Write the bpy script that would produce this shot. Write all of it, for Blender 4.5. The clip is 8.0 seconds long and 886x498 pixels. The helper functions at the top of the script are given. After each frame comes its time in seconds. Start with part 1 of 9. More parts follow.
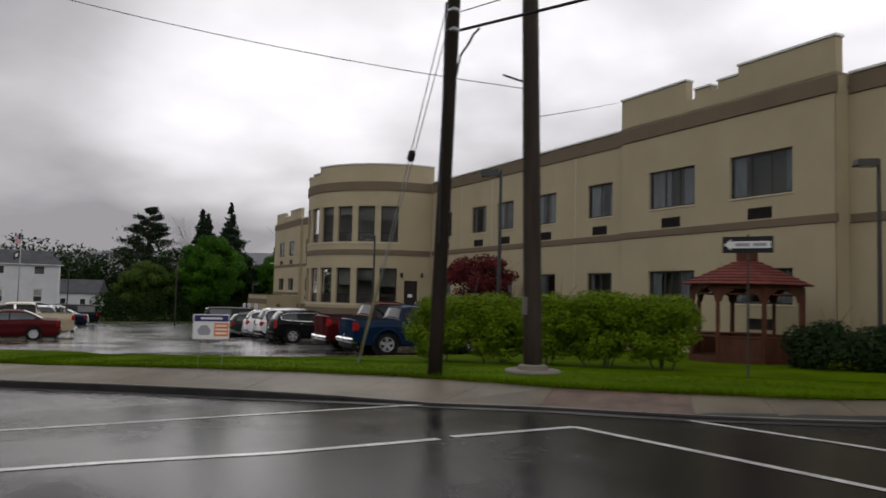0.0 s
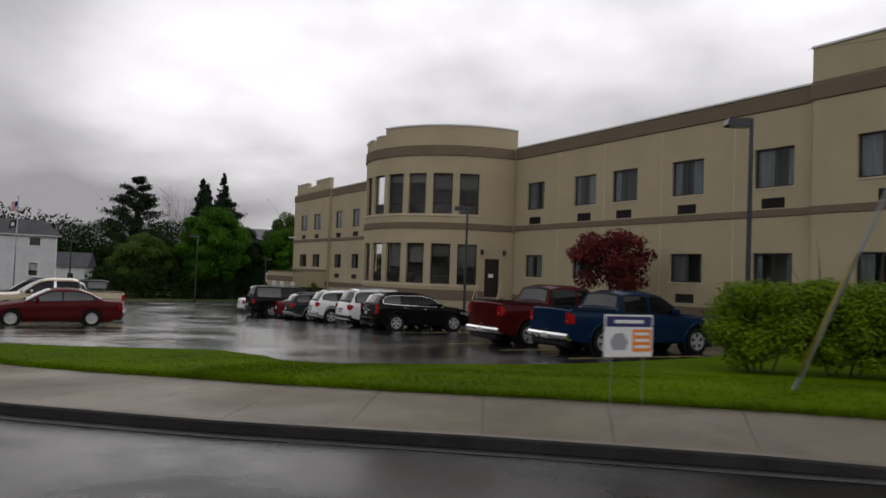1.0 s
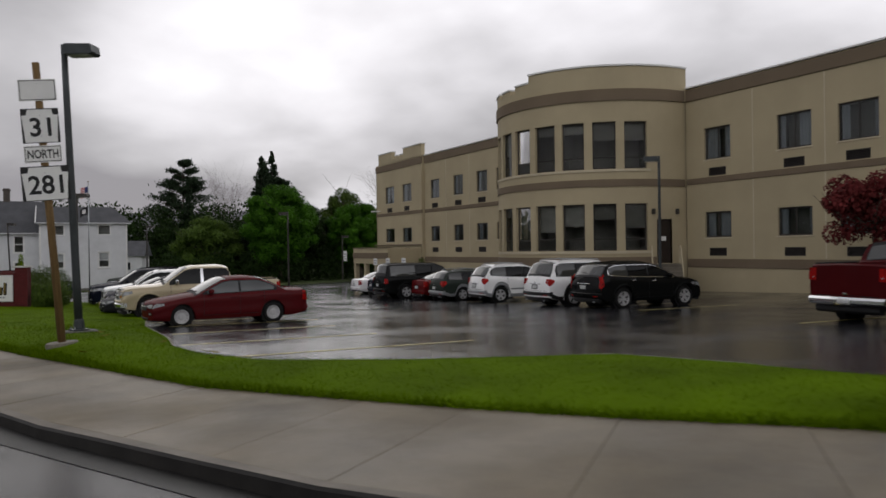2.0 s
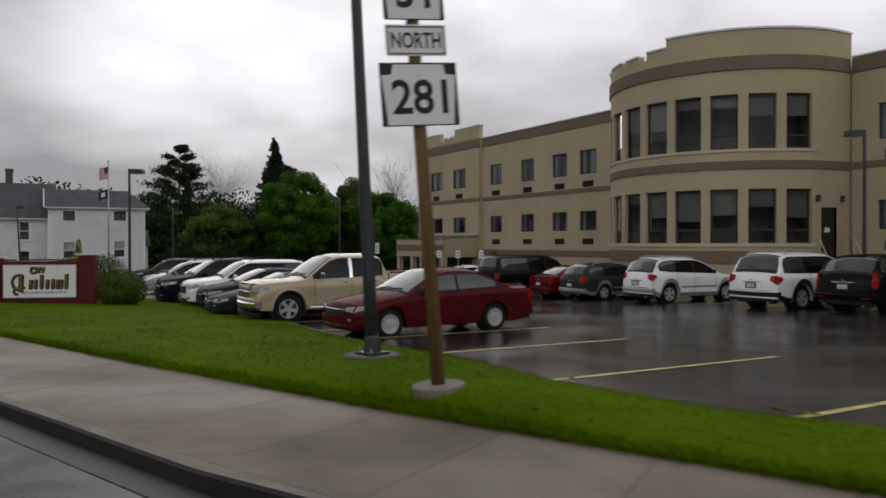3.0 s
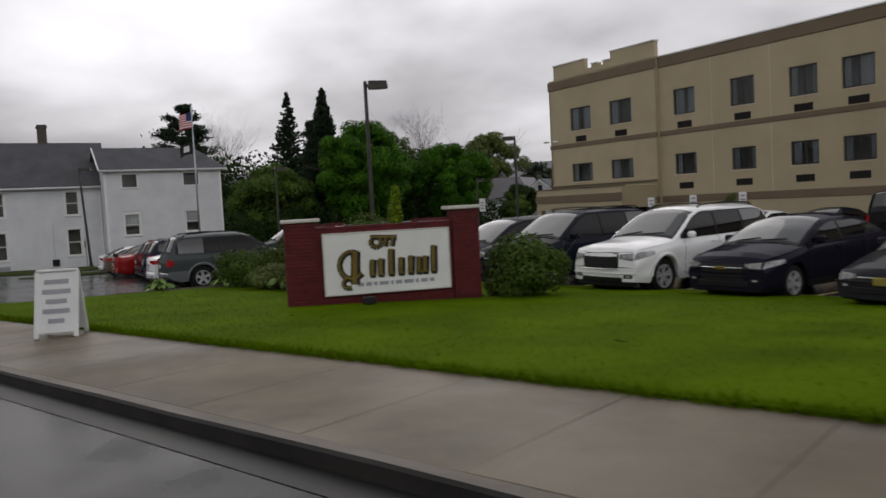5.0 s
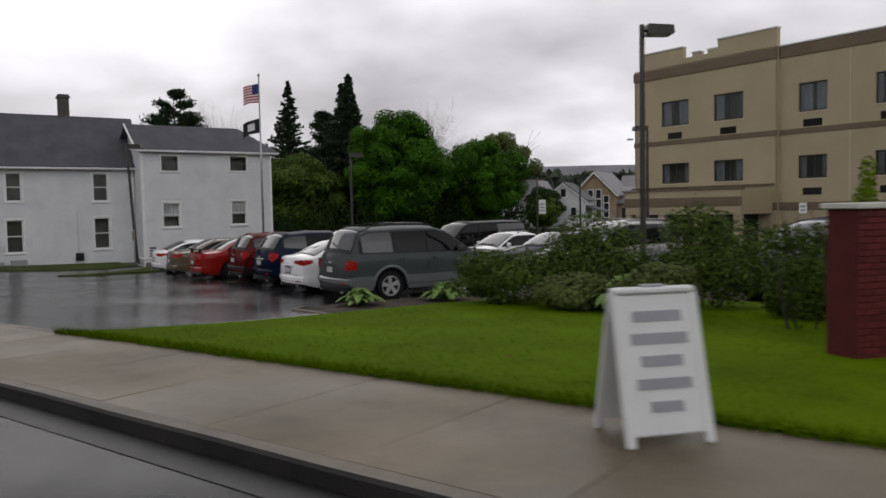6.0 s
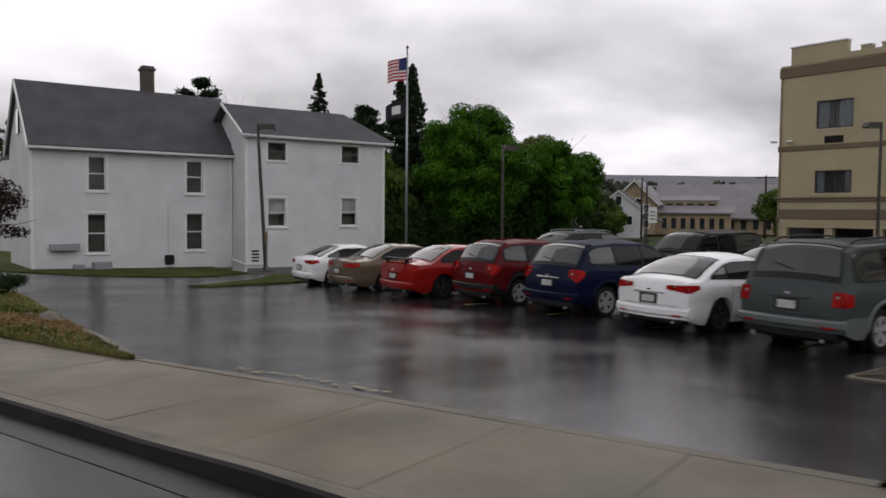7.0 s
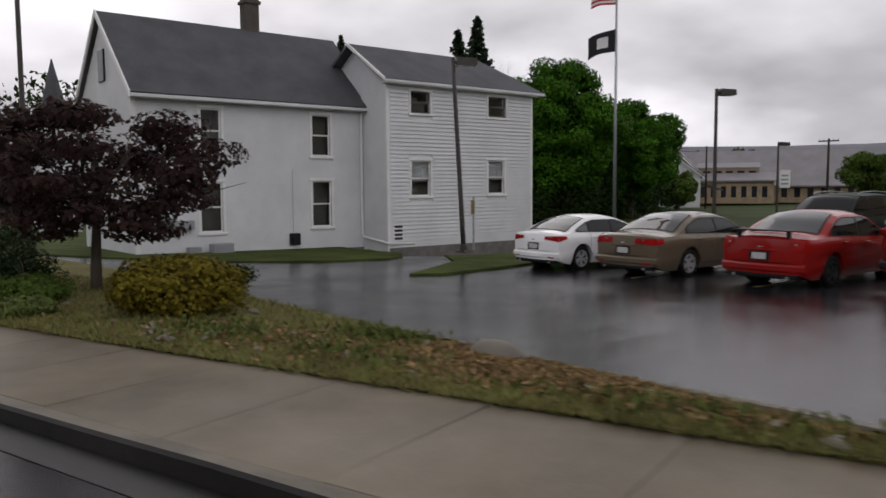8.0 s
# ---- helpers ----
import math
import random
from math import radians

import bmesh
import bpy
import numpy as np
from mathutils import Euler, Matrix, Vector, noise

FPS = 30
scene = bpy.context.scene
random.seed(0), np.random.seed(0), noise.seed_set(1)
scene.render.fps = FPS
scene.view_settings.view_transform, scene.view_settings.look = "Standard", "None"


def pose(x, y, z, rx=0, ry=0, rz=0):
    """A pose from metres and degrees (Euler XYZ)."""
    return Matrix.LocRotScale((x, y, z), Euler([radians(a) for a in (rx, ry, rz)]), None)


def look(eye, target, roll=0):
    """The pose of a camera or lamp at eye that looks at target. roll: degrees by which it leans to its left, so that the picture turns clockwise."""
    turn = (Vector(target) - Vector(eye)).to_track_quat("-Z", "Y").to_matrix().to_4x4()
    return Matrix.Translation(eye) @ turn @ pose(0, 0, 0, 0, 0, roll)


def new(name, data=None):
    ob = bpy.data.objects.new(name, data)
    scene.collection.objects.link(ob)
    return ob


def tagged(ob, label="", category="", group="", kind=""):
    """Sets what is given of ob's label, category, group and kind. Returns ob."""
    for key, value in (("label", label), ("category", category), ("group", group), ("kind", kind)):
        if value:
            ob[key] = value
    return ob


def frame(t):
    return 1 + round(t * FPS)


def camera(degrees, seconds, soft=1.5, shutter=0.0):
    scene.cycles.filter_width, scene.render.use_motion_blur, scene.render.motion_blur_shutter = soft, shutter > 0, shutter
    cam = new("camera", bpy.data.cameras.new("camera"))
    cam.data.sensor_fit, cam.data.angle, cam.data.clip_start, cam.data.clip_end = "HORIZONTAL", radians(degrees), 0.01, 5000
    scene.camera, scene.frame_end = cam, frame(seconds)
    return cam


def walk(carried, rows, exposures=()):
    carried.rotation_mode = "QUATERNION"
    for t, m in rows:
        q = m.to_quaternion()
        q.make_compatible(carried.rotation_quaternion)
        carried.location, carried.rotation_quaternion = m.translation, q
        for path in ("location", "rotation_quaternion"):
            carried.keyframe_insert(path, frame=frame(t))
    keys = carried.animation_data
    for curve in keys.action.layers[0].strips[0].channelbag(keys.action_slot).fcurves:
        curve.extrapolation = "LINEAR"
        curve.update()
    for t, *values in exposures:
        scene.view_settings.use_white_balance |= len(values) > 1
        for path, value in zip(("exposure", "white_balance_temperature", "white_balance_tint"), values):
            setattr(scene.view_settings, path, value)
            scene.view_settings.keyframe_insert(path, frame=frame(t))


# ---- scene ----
cam = camera(60.0, 8.0, soft=1.6, shutter=0.15)
PATH = [
    (0, (-0.473, 1.399, 2.231), (-1.961, 2.730, 2.355), 1.44),
    (0.2, (-2.353, 1.178, 2.223), (-3.863, 2.484, 2.341), 0.90),
    (0.5, (-5.177, 0.847, 2.205), (-6.665, 2.181, 2.286), 1.85),
    (0.8, (-8.011, 0.514, 2.176), (-9.453, 1.900, 2.208), 1.96),
    (1, (-9.908, 0.291, 2.147), (-11.339, 1.687, 2.216), 2.16),
    (1.3, (-12.772, -0.046, 2.084), (-14.177, 1.376, 2.125), 1.01),
    (1.5, (-14.69, -0.272, 2.029), (-16.116, 1.129, 2.070), -0.26),
    (1.7, (-16.611, -0.497, 1.969), (-18.086, 0.854, 1.966), -0.93),
    (2.8, (-26.967, -1.665, 1.705), (-28.401, -0.271, 1.712), -0.14),
    (2.9, (-27.885, -1.76, 1.694), (-29.318, -0.365, 1.676), -0.58),
    (3, (-28.803, -1.852, 1.684), (-30.218, -0.439, 1.668), -0.11),
    (3.2, (-30.642, -2.027, 1.666), (-32.075, -0.633, 1.639), -1.35),
    (3.5, (-33.422, -2.263, 1.636), (-34.820, -0.834, 1.566), -2.70),
    (4, (-38.168, -2.573, 1.559), (-39.557, -1.135, 1.493), -3.23),
    (4.5, (-43.029, -2.778, 1.457), (-44.389, -1.314, 1.362), -2.83),
    (5, (-47.932, -2.88, 1.357), (-49.257, -1.386, 1.242), -3.06),
    (5.2, (-49.901, -2.899, 1.324), (-51.218, -1.398, 1.209), -2.57),
    (6.3, (-61.153, -3.069, 1.257), (-62.375, -1.490, 1.144), -1.01),
    (6.4, (-62.224, -3.097, 1.259), (-63.445, -1.518, 1.140), -0.97),
    (6.5, (-63.299, -3.121, 1.261), (-64.511, -1.534, 1.152), -0.62),
    (6.8, (-66.539, -3.161, 1.249), (-67.740, -1.564, 1.169), -0.01),
    (7, (-68.696, -3.139, 1.22), (-69.885, -1.534, 1.124), 0.50),
    (7.3, (-71.908, -3.012, 1.132), (-73.085, -1.403, 0.979), 0.22),
    (7.5, (-74.036, -2.876, 1.05), (-75.211, -1.264, 0.908), -0.37),
    (7.7, (-76.155, -2.713, 0.955), (-77.310, -1.088, 0.796), -0.08),
    (8, (-79.327, -2.44, 0.799), (-80.458, -0.798, 0.638), -0.40),
]
EXPOSURES = [(0.0, 0.12, 6500, 11), (2.8, 0.10, 6500, 11), (4.5, 0.10, 6500, 11), (5.2, 0.18, 6500, 11), (6.3, 0.24, 6500, 12), (8.0, 0.26, 6500, 13)]
walk(cam, [(t, look(eye, target, roll)) for t, eye, target, roll in PATH], EXPOSURES)

# ---- sky, sun, exposure ----
SUN_AZ, SUN_EL = 58.0, 24.0  # degrees to the left of +y, and above the horizon
sun_way = Vector((-math.sin(radians(SUN_AZ)) * math.cos(radians(SUN_EL)), math.cos(radians(SUN_AZ)) * math.cos(radians(SUN_EL)), math.sin(radians(SUN_EL))))
scene.view_settings.exposure = 0.0


def link(nt, a, b):
    nt.links.new(a, b)


def node(nt, kind, **settings):
    n = nt.nodes.new(kind)
    for key, value in settings.items():
        if key == "op":
            n.operation = value
        elif key == "blend":
            n.data_type = "RGBA"
            n.blend_type = value
        elif key == "dims":
            n.noise_dimensions = value
        else:
            n.inputs[key.replace("_", " ")].default_value = value
    return n


def build_sky():
    w = bpy.data.worlds.new("overcast_sky")
    scene.world = w
    w.use_nodes = True
    nt = w.node_tree
    nt.nodes.clear()
    out = nt.nodes.new("ShaderNodeOutputWorld")
    bg = nt.nodes.new("ShaderNodeBackground")
    sky = nt.nodes.new("ShaderNodeTexSky")
    sky.sky_type = "NISHITA"
    sky.sun_disc = False
    sky.sun_elevation = radians(SUN_EL)
    sky.sun_rotation = radians(-SUN_AZ)
    co = nt.nodes.new("ShaderNodeTexCoord")
    # cloud deck: the way is laid on a flat layer, so that clouds shrink towards the horizon
    sep = nt.nodes.new("ShaderNodeSeparateXYZ")
    link(nt, co.outputs["Generated"], sep.inputs[0])
    up = node(nt, "ShaderNodeMath", op="ADD")
    up.inputs[1].default_value = 0.34
    link(nt, sep.outputs["Z"], up.inputs[0])
    flat = nt.nodes.new("ShaderNodeVectorMath")
    flat.operation = "DIVIDE"
    comb = nt.nodes.new("ShaderNodeCombineXYZ")
    for k in range(3):
        link(nt, up.outputs[0], comb.inputs[k])
    link(nt, co.outputs["Generated"], flat.inputs[0])
    link(nt, comb.outputs[0], flat.inputs[1])
    big = node(nt, "ShaderNodeTexNoise", Scale=1.1, Detail=4.0, Roughness=0.45, Distortion=0.2)
    fine = node(nt, "ShaderNodeTexNoise", Scale=3.4, Detail=5.0, Roughness=0.5, Distortion=0.15)
    link(nt, flat.outputs[0], big.inputs["Vector"])
    link(nt, flat.outputs[0], fine.inputs["Vector"])
    mix = node(nt, "ShaderNodeMath", op="MULTIPLY_ADD")
    mix.inputs[1].default_value = 0.22
    link(nt, fine.outputs[0], mix.inputs[0])
    link(nt, big.outputs[0], mix.inputs[2])
    # the veiled sun brightens the clouds round it
    dot = nt.nodes.new("ShaderNodeVectorMath")
    dot.operation = "DOT_PRODUCT"
    dot.inputs[1].default_value = (-0.825, 0.502, 0.259)
    link(nt, co.outputs["Generated"], dot.inputs[0])
    glow = node(nt, "ShaderNodeMapRange")
    glow.interpolation_type = "SMOOTHSTEP"
    glow.inputs["From Min"].default_value = 0.955
    glow.inputs["From Max"].default_value = 1.0
    glow.inputs["To Min"].default_value = 0.0
    glow.inputs["To Max"].default_value = 0.19
    link(nt, dot.outputs["Value"], glow.inputs["Value"])
    add = node(nt, "ShaderNodeMath", op="ADD")
    link(nt, mix.outputs[0], add.inputs[0])
    link(nt, glow.outputs[0], add.inputs[1])
    # the deck is thinner overhead than near the horizon
    high = node(nt, "ShaderNodeMapRange")
    high.inputs["From Min"].default_value = 0.0
    high.inputs["From Max"].default_value = 0.45
    high.inputs["To Min"].default_value = -0.035
    high.inputs["To Max"].default_value = 0.19
    link(nt, sep.outputs["Z"], high.inputs["Value"])
    add2 = node(nt, "ShaderNodeMath", op="ADD")
    # thicker cloud low down in the west
    west = nt.nodes.new("ShaderNodeVectorMath")
    west.operation = "DOT_PRODUCT"
    west.inputs[1].default_value = (-0.99, 0.10, 0.05)
    link(nt, co.outputs["Generated"], west.inputs[0])
    thick = node(nt, "ShaderNodeMapRange")
    thick.interpolation_type = "SMOOTHSTEP"
    thick.inputs["From Min"].default_value = 0.62
    thick.inputs["From Max"].default_value = 1.0
    thick.inputs["To Min"].default_value = 0.0
    thick.inputs["To Max"].default_value = -0.20
    link(nt, west.outputs["Value"], thick.inputs["Value"])
    dim = node(nt, "ShaderNodeMath", op="ADD")
    link(nt, add.outputs[0], dim.inputs[0])
    link(nt, thick.outputs[0], dim.inputs[1])
    link(nt, dim.outputs[0], add2.inputs[0])
    link(nt, high.outputs[0], add2.inputs[1])
    # and the unseen sky overhead is darkened, added to lower the light on the ground
    top = node(nt, "ShaderNodeMapRange")
    top.interpolation_type = "SMOOTHSTEP"
    top.inputs["From Min"].default_value = 0.42
    top.inputs["From Max"].default_value = 0.85
    top.inputs["To Min"].default_value = 0.0
    top.inputs["To Max"].default_value = -0.26
    link(nt, sep.outputs["Z"], top.inputs["Value"])
    add3 = node(nt, "ShaderNodeMath", op="ADD")
    link(nt, add2.outputs[0], add3.inputs[0])
    link(nt, top.outputs[0], add3.inputs[1])
    ramp = nt.nodes.new("ShaderNodeValToRGB")
    e = ramp.color_ramp.elements
    e[0].position, e[0].color = 0.42, (0.30, 0.292, 0.31, 1)
    e[1].position, e[1].color = 0.93, (1.15, 1.15, 1.17, 1)
    for at, level in ((0.56, 0.46), (0.66, 0.62), (0.78, 0.85)):
        m = e.new(at)
        m.color = (level * 1.0, level * 0.985, level * 1.02, 1)
    link(nt, add3.outputs[0], ramp.inputs[0])
    # a little of the clear sky's own light through the cloud
    thin = node(nt, "ShaderNodeMix", blend="ADD")
    thin.inputs[0].default_value = 0.0006
    link(nt, ramp.outputs[0], thin.inputs[6])
    link(nt, sky.outputs[0], thin.inputs[7])
    link(nt, thin.outputs[2], bg.inputs["Color"])
    bg.inputs["Strength"].default_value = 1.0
    link(nt, bg.outputs[0], out.inputs[0])


build_sky()
sun_data = bpy.data.lights.new("sun", "SUN")
sun_data.energy, sun_data.angle, sun_data.color = 0.5, radians(60), (1.0, 0.97, 0.92)
sun = new("sun", sun_data)
sun.matrix_world = look((0, 0, 60), Vector((0, 0, 60)) - sun_way)

# ---- materials ----
def material(name, base, rough=0.6, vary=0.25, scale=3.0, fine=60.0, bump=0.15, metal=0.0, dark=None, coat=0.0, wet=0.0, island=0.0, spec=0.25, stretch=None, rand=0.0):
    """A surface with a broad stain, a fine grain, a relief and, where it is wet, patches that shine."""
    m = bpy.data.materials.new(name)
    m.use_nodes = True
    nt = m.node_tree
    b = nt.nodes["Principled BSDF"]
    co = nt.nodes.new("ShaderNodeTexCoord")
    vec = co.outputs["Object"]
    if stretch:
        mp = nt.nodes.new("ShaderNodeMapping")
        mp.inputs["Scale"].default_value = stretch
        link(nt, vec, mp.inputs["Vector"])
        vec = mp.outputs[0]
    n1 = node(nt, "ShaderNodeTexNoise", Scale=scale, Detail=4.0, Roughness=0.6)
    n2 = node(nt, "ShaderNodeTexNoise", Scale=fine, Detail=3.0, Roughness=0.65)
    link(nt, vec, n1.inputs["Vector"])
    link(nt, vec, n2.inputs["Vector"])
    ramp = nt.nodes.new("ShaderNodeValToRGB")
    low = dark or tuple(c * (1 - vary) for c in base)
    hi = tuple(min(1.0, c * (1 + vary * 0.6)) for c in base)
    ramp.color_ramp.elements[0].position, ramp.color_ramp.elements[0].color = 0.30, (*low, 1)
    ramp.color_ramp.elements[1].position, ramp.color_ramp.elements[1].color = 0.70, (*hi, 1)
    link(nt, n1.outputs[0], ramp.inputs[0])
    grain = node(nt, "ShaderNodeMapRange")
    grain.inputs["From Min"].default_value, grain.inputs["From Max"].default_value = 0.3, 0.7
    grain.inputs["To Min"].default_value, grain.inputs["To Max"].default_value = 1 - vary * 0.45, 1 + vary * 0.35
    link(nt, n2.outputs[0], grain.inputs["Value"])
    col = nt.nodes.new("ShaderNodeVectorMath")
    col.operation = "SCALE"
    link(nt, ramp.outputs[0], col.inputs[0])
    link(nt, grain.outputs[0], col.inputs["Scale"])
    last = col.outputs[0]
    if island or rand:
        if island:
            src = nt.nodes.new("ShaderNodeNewGeometry").outputs["Random Per Island"]
        else:
            src = nt.nodes.new("ShaderNodeObjectInfo").outputs["Random"]
        k = island or rand
        rg = node(nt, "ShaderNodeMapRange")
        rg.inputs["To Min"].default_value, rg.inputs["To Max"].default_value = 1 - k, 1 + k
        link(nt, src, rg.inputs["Value"])
        c2 = nt.nodes.new("ShaderNodeVectorMath")
        c2.operation = "SCALE"
        link(nt, last, c2.inputs[0])
        link(nt, rg.outputs[0], c2.inputs["Scale"])
        last = c2.outputs[0]
    link(nt, last, b.inputs["Base Color"])
    b.inputs["Roughness"].default_value = rough
    b.inputs["Metallic"].default_value = metal
    b.inputs["Specular IOR Level"].default_value = spec
    if coat:
        b.inputs["Coat Weight"].default_value = coat
        b.inputs["Coat Roughness"].default_value = 0.08
    if wet:
        n3 = node(nt, "ShaderNodeTexNoise", Scale=0.35, Detail=5.0, Roughness=0.6)
        link(nt, vec, n3.inputs["Vector"])
        rr = node(nt, "ShaderNodeMapRange")
        rr.inputs["From Min"].default_value, rr.inputs["From Max"].default_value = 0.36, 0.58
        rr.inputs["To Min"].default_value, rr.inputs["To Max"].default_value = rough, max(0.03, rough * (1 - wet))
        link(nt, n3.outputs[0], rr.inputs["Value"])
        link(nt, rr.outputs[0], b.inputs["Roughness"])
    if bump:
        bp = nt.nodes.new("ShaderNodeBump")
        bp.inputs["Strength"].default_value = bump
        bp.inputs["Distance"].default_value = 0.01
        link(nt, n2.outputs[0], bp.inputs["Height"])
        link(nt, bp.outputs[0], b.inputs["Normal"])
    return m


def glass_material(name, tint, rough=0.03, spec=0.4):
    """Window glass in front of a dim room: dark, with clear mirror gloss."""
    m = bpy.data.materials.new(name)
    m.use_nodes = True
    nt = m.node_tree
    b = nt.nodes["Principled BSDF"]
    co = nt.nodes.new("ShaderNodeTexCoord")
    n = node(nt, "ShaderNodeTexNoise", Scale=0.8, Detail=2.0)
    link(nt, co.outputs["Object"], n.inputs["Vector"])
    ramp = nt.nodes.new("ShaderNodeValToRGB")
    ramp.color_ramp.elements[0].color = (*[c * 0.5 for c in tint], 1)
    ramp.color_ramp.elements[1].color = (*[c * 1.5 for c in tint], 1)
    link(nt, n.outputs[0], ramp.inputs[0])
    link(nt, ramp.outputs[0], b.inputs["Base Color"])
    b.inputs["Roughness"].default_value = rough
    b.inputs["Specular IOR Level"].default_value = spec
    bp = nt.nodes.new("ShaderNodeBump")
    bp.inputs["Strength"].default_value = 0.03
    link(nt, n.outputs[0], bp.inputs["Height"])
    link(nt, bp.outputs[0], b.inputs["Normal"])
    return m


def clear_glass(name):
    m = bpy.data.materials.new(name)
    m.use_nodes = True
    nt = m.node_tree
    b = nt.nodes["Principled BSDF"]
    b.inputs["Base Color"].default_value = (0.75, 0.8, 0.8, 1)
    b.inputs["Roughness"].default_value = 0.02
    b.inputs["Transmission Weight"].default_value = 1.0
    b.inputs["IOR"].default_value = 1.3
    return m


def paint(name, base, flake=0.0):
    """Wet car paint: a clear coat over the colour, with drops in its relief."""
    deep = max(base) < 0.12
    m = material(name, base, rough=0.07 if deep else 0.12, vary=0.10, scale=1.2, fine=120, bump=0.012, coat=0.20 if deep else 0.0, metal=0.0 if deep else flake * 0.3, spec=0.0 if deep else 0.26)
    return m


M = {}
M["faded_yellow"] = material("faded_yellow_paint", (0.24, 0.20, 0.09), rough=0.5, vary=0.6, scale=6, fine=40, bump=0.1)
M["asphalt"] = material("wet_asphalt", (0.0152, 0.0152, 0.0176), rough=0.27, vary=0.35, scale=0.5, fine=90, bump=0.13, wet=0.55, spec=0.33)
M["road"] = material("wet_road_asphalt", (0.01134, 0.01134, 0.01296), rough=0.34, vary=0.36, scale=0.35, fine=80, bump=0.14, wet=0.80, spec=0.05)
M["concrete"] = material("damp_concrete", (0.1795, 0.1625, 0.134), rough=0.75, vary=0.22, scale=0.8, fine=55, bump=0.2, rand=0.05)
M["slab"] = material("damp_slab_concrete", (0.1309, 0.1077, 0.0708), rough=0.70, vary=0.34, scale=0.8, fine=60, bump=0.26, wet=0.30, rand=0.07, spec=0.28)
M["ramp_slab"] = material("rusty_ramp_slab", (0.1467, 0.09792, 0.07542), rough=0.7, vary=0.35, scale=2.5, fine=40, bump=0.3)
M["kerb"] = material("kerb_concrete", (0.1373, 0.1193, 0.09306), rough=0.6, vary=0.35, scale=1.5, fine=40, bump=0.3)
M["gutter"] = material("gutter_grime", (0.0105, 0.0099, 0.009), rough=0.5, vary=0.4, scale=2.0, fine=50, bump=0.3)
M["soil"] = material("wet_soil", (0.055, 0.042, 0.03), rough=0.85, vary=0.4, scale=3, fine=40, bump=0.6)
M["lawn"] = material("lawn_turf", (0.07377, 0.1267, 0.0005465), rough=0.9, vary=0.34, scale=0.55, fine=45, bump=0.3, spec=0.02)
M["blade"] = material("grass_blade", (0.07634, 0.1323, 0.0009423), rough=0.8, vary=0.30, scale=0.55, fine=30, bump=0, island=0.12, spec=0.02)
M["weeds"] = material("dry_weedy_turf", (0.102, 0.1148, 0.034), rough=0.9, vary=0.5, scale=1.6, fine=30, bump=0.7, dark=(0.11, 0.072, 0.038), spec=0.1)
M["weed_blade"] = material("weed_blade", (0.1615, 0.1573, 0.04675), rough=0.8, vary=0.3, scale=2.0, fine=30, bump=0, island=0.45, spec=0.2)
M["turf_dull"] = material("dull_damp_turf", (0.055, 0.075, 0.018), rough=0.9, vary=0.45, scale=0.9, fine=45, bump=0.6, spec=0.08)
M["kerb_face"] = material("dark_kerb_face", (0.021, 0.01925, 0.0175), rough=0.6, vary=0.45, scale=2.0, fine=40, bump=0.35)
M["dead_leaf"] = material("brown_dead_leaf", (0.20, 0.11, 0.045), rough=0.8, vary=0.3, scale=9, bump=0.1)
M["litter"] = material("dry_leaf_litter", (0.26, 0.17, 0.085), rough=0.85, vary=0.4, scale=5, fine=30, bump=0, island=0.5, spec=0.1)
M["weed_green"] = material("fresh_green_weed", (0.11, 0.135, 0.035), rough=0.7, vary=0.3, scale=2, bump=0, island=0.4, spec=0.1)
M["ground"] = material("far_ground", (0.05, 0.07, 0.025), rough=0.95, vary=0.4, scale=0.08, fine=4, bump=0.2, spec=0.1)
M["white_line"] = material("worn_white_road_paint", (0.52, 0.52, 0.50), rough=0.45, vary=0.35, scale=4, fine=35, bump=0.1, wet=0.5)
M["yellow_line"] = material("worn_yellow_road_paint", (0.54, 0.45, 0.16), rough=0.5, vary=0.4, scale=4, fine=35, bump=0.1)
M["stucco"] = material("tan_stucco", (0.4081, 0.3445, 0.2226), rough=0.85, vary=0.09, scale=0.35, fine=70, bump=0.25, spec=0.25)
M["stucco_dark"] = material("brown_stucco_band", (0.1664, 0.1269, 0.08528), rough=0.85, vary=0.10, scale=0.5, fine=70, bump=0.25, spec=0.25)
M["sill"] = material("pale_sill_stucco", (0.50, 0.435, 0.31), rough=0.8, vary=0.10, scale=0.6, fine=60, bump=0.15)
M["coping"] = material("white_metal_coping", (0.70, 0.70, 0.68), rough=0.4, vary=0.12, scale=1.0, fine=30, bump=0.05)
M["roof_flat"] = material("grey_roof_membrane", (0.2, 0.2, 0.2), rough=0.8)
M["frame_dark"] = material("bronze_window_frame", (0.045, 0.04, 0.035), rough=0.45, vary=0.2, bump=0.05)
M["frame_white"] = material("white_window_trim", (0.72, 0.72, 0.70), rough=0.5, vary=0.08, bump=0.05)
M["pane"] = glass_material("dark_window_glass", (0.018, 0.022, 0.026), spec=0.3)
M["curtain"] = material("pale_curtain", (0.21, 0.215, 0.225), rough=0.9, vary=0.3, scale=1.5, fine=25, bump=0.3, stretch=(8, 8, 0.6))
M["blind"] = material("grey_window_blind", (0.12, 0.115, 0.10), rough=0.8, vary=0.2, scale=1.0, fine=20, bump=0.1)
M["grille"] = material("dark_wall_unit_grille", (0.035, 0.03, 0.028), rough=0.6, vary=0.3, bump=0.1)
M["door_dark"] = material("dark_bronze_door", (0.03, 0.022, 0.018), rough=0.4, vary=0.2, bump=0.05)
M["siding"] = material("white_painted_siding", (0.60, 0.61, 0.62), rough=0.6, vary=0.10, scale=0.8, fine=35, bump=0.12, spec=0.3)
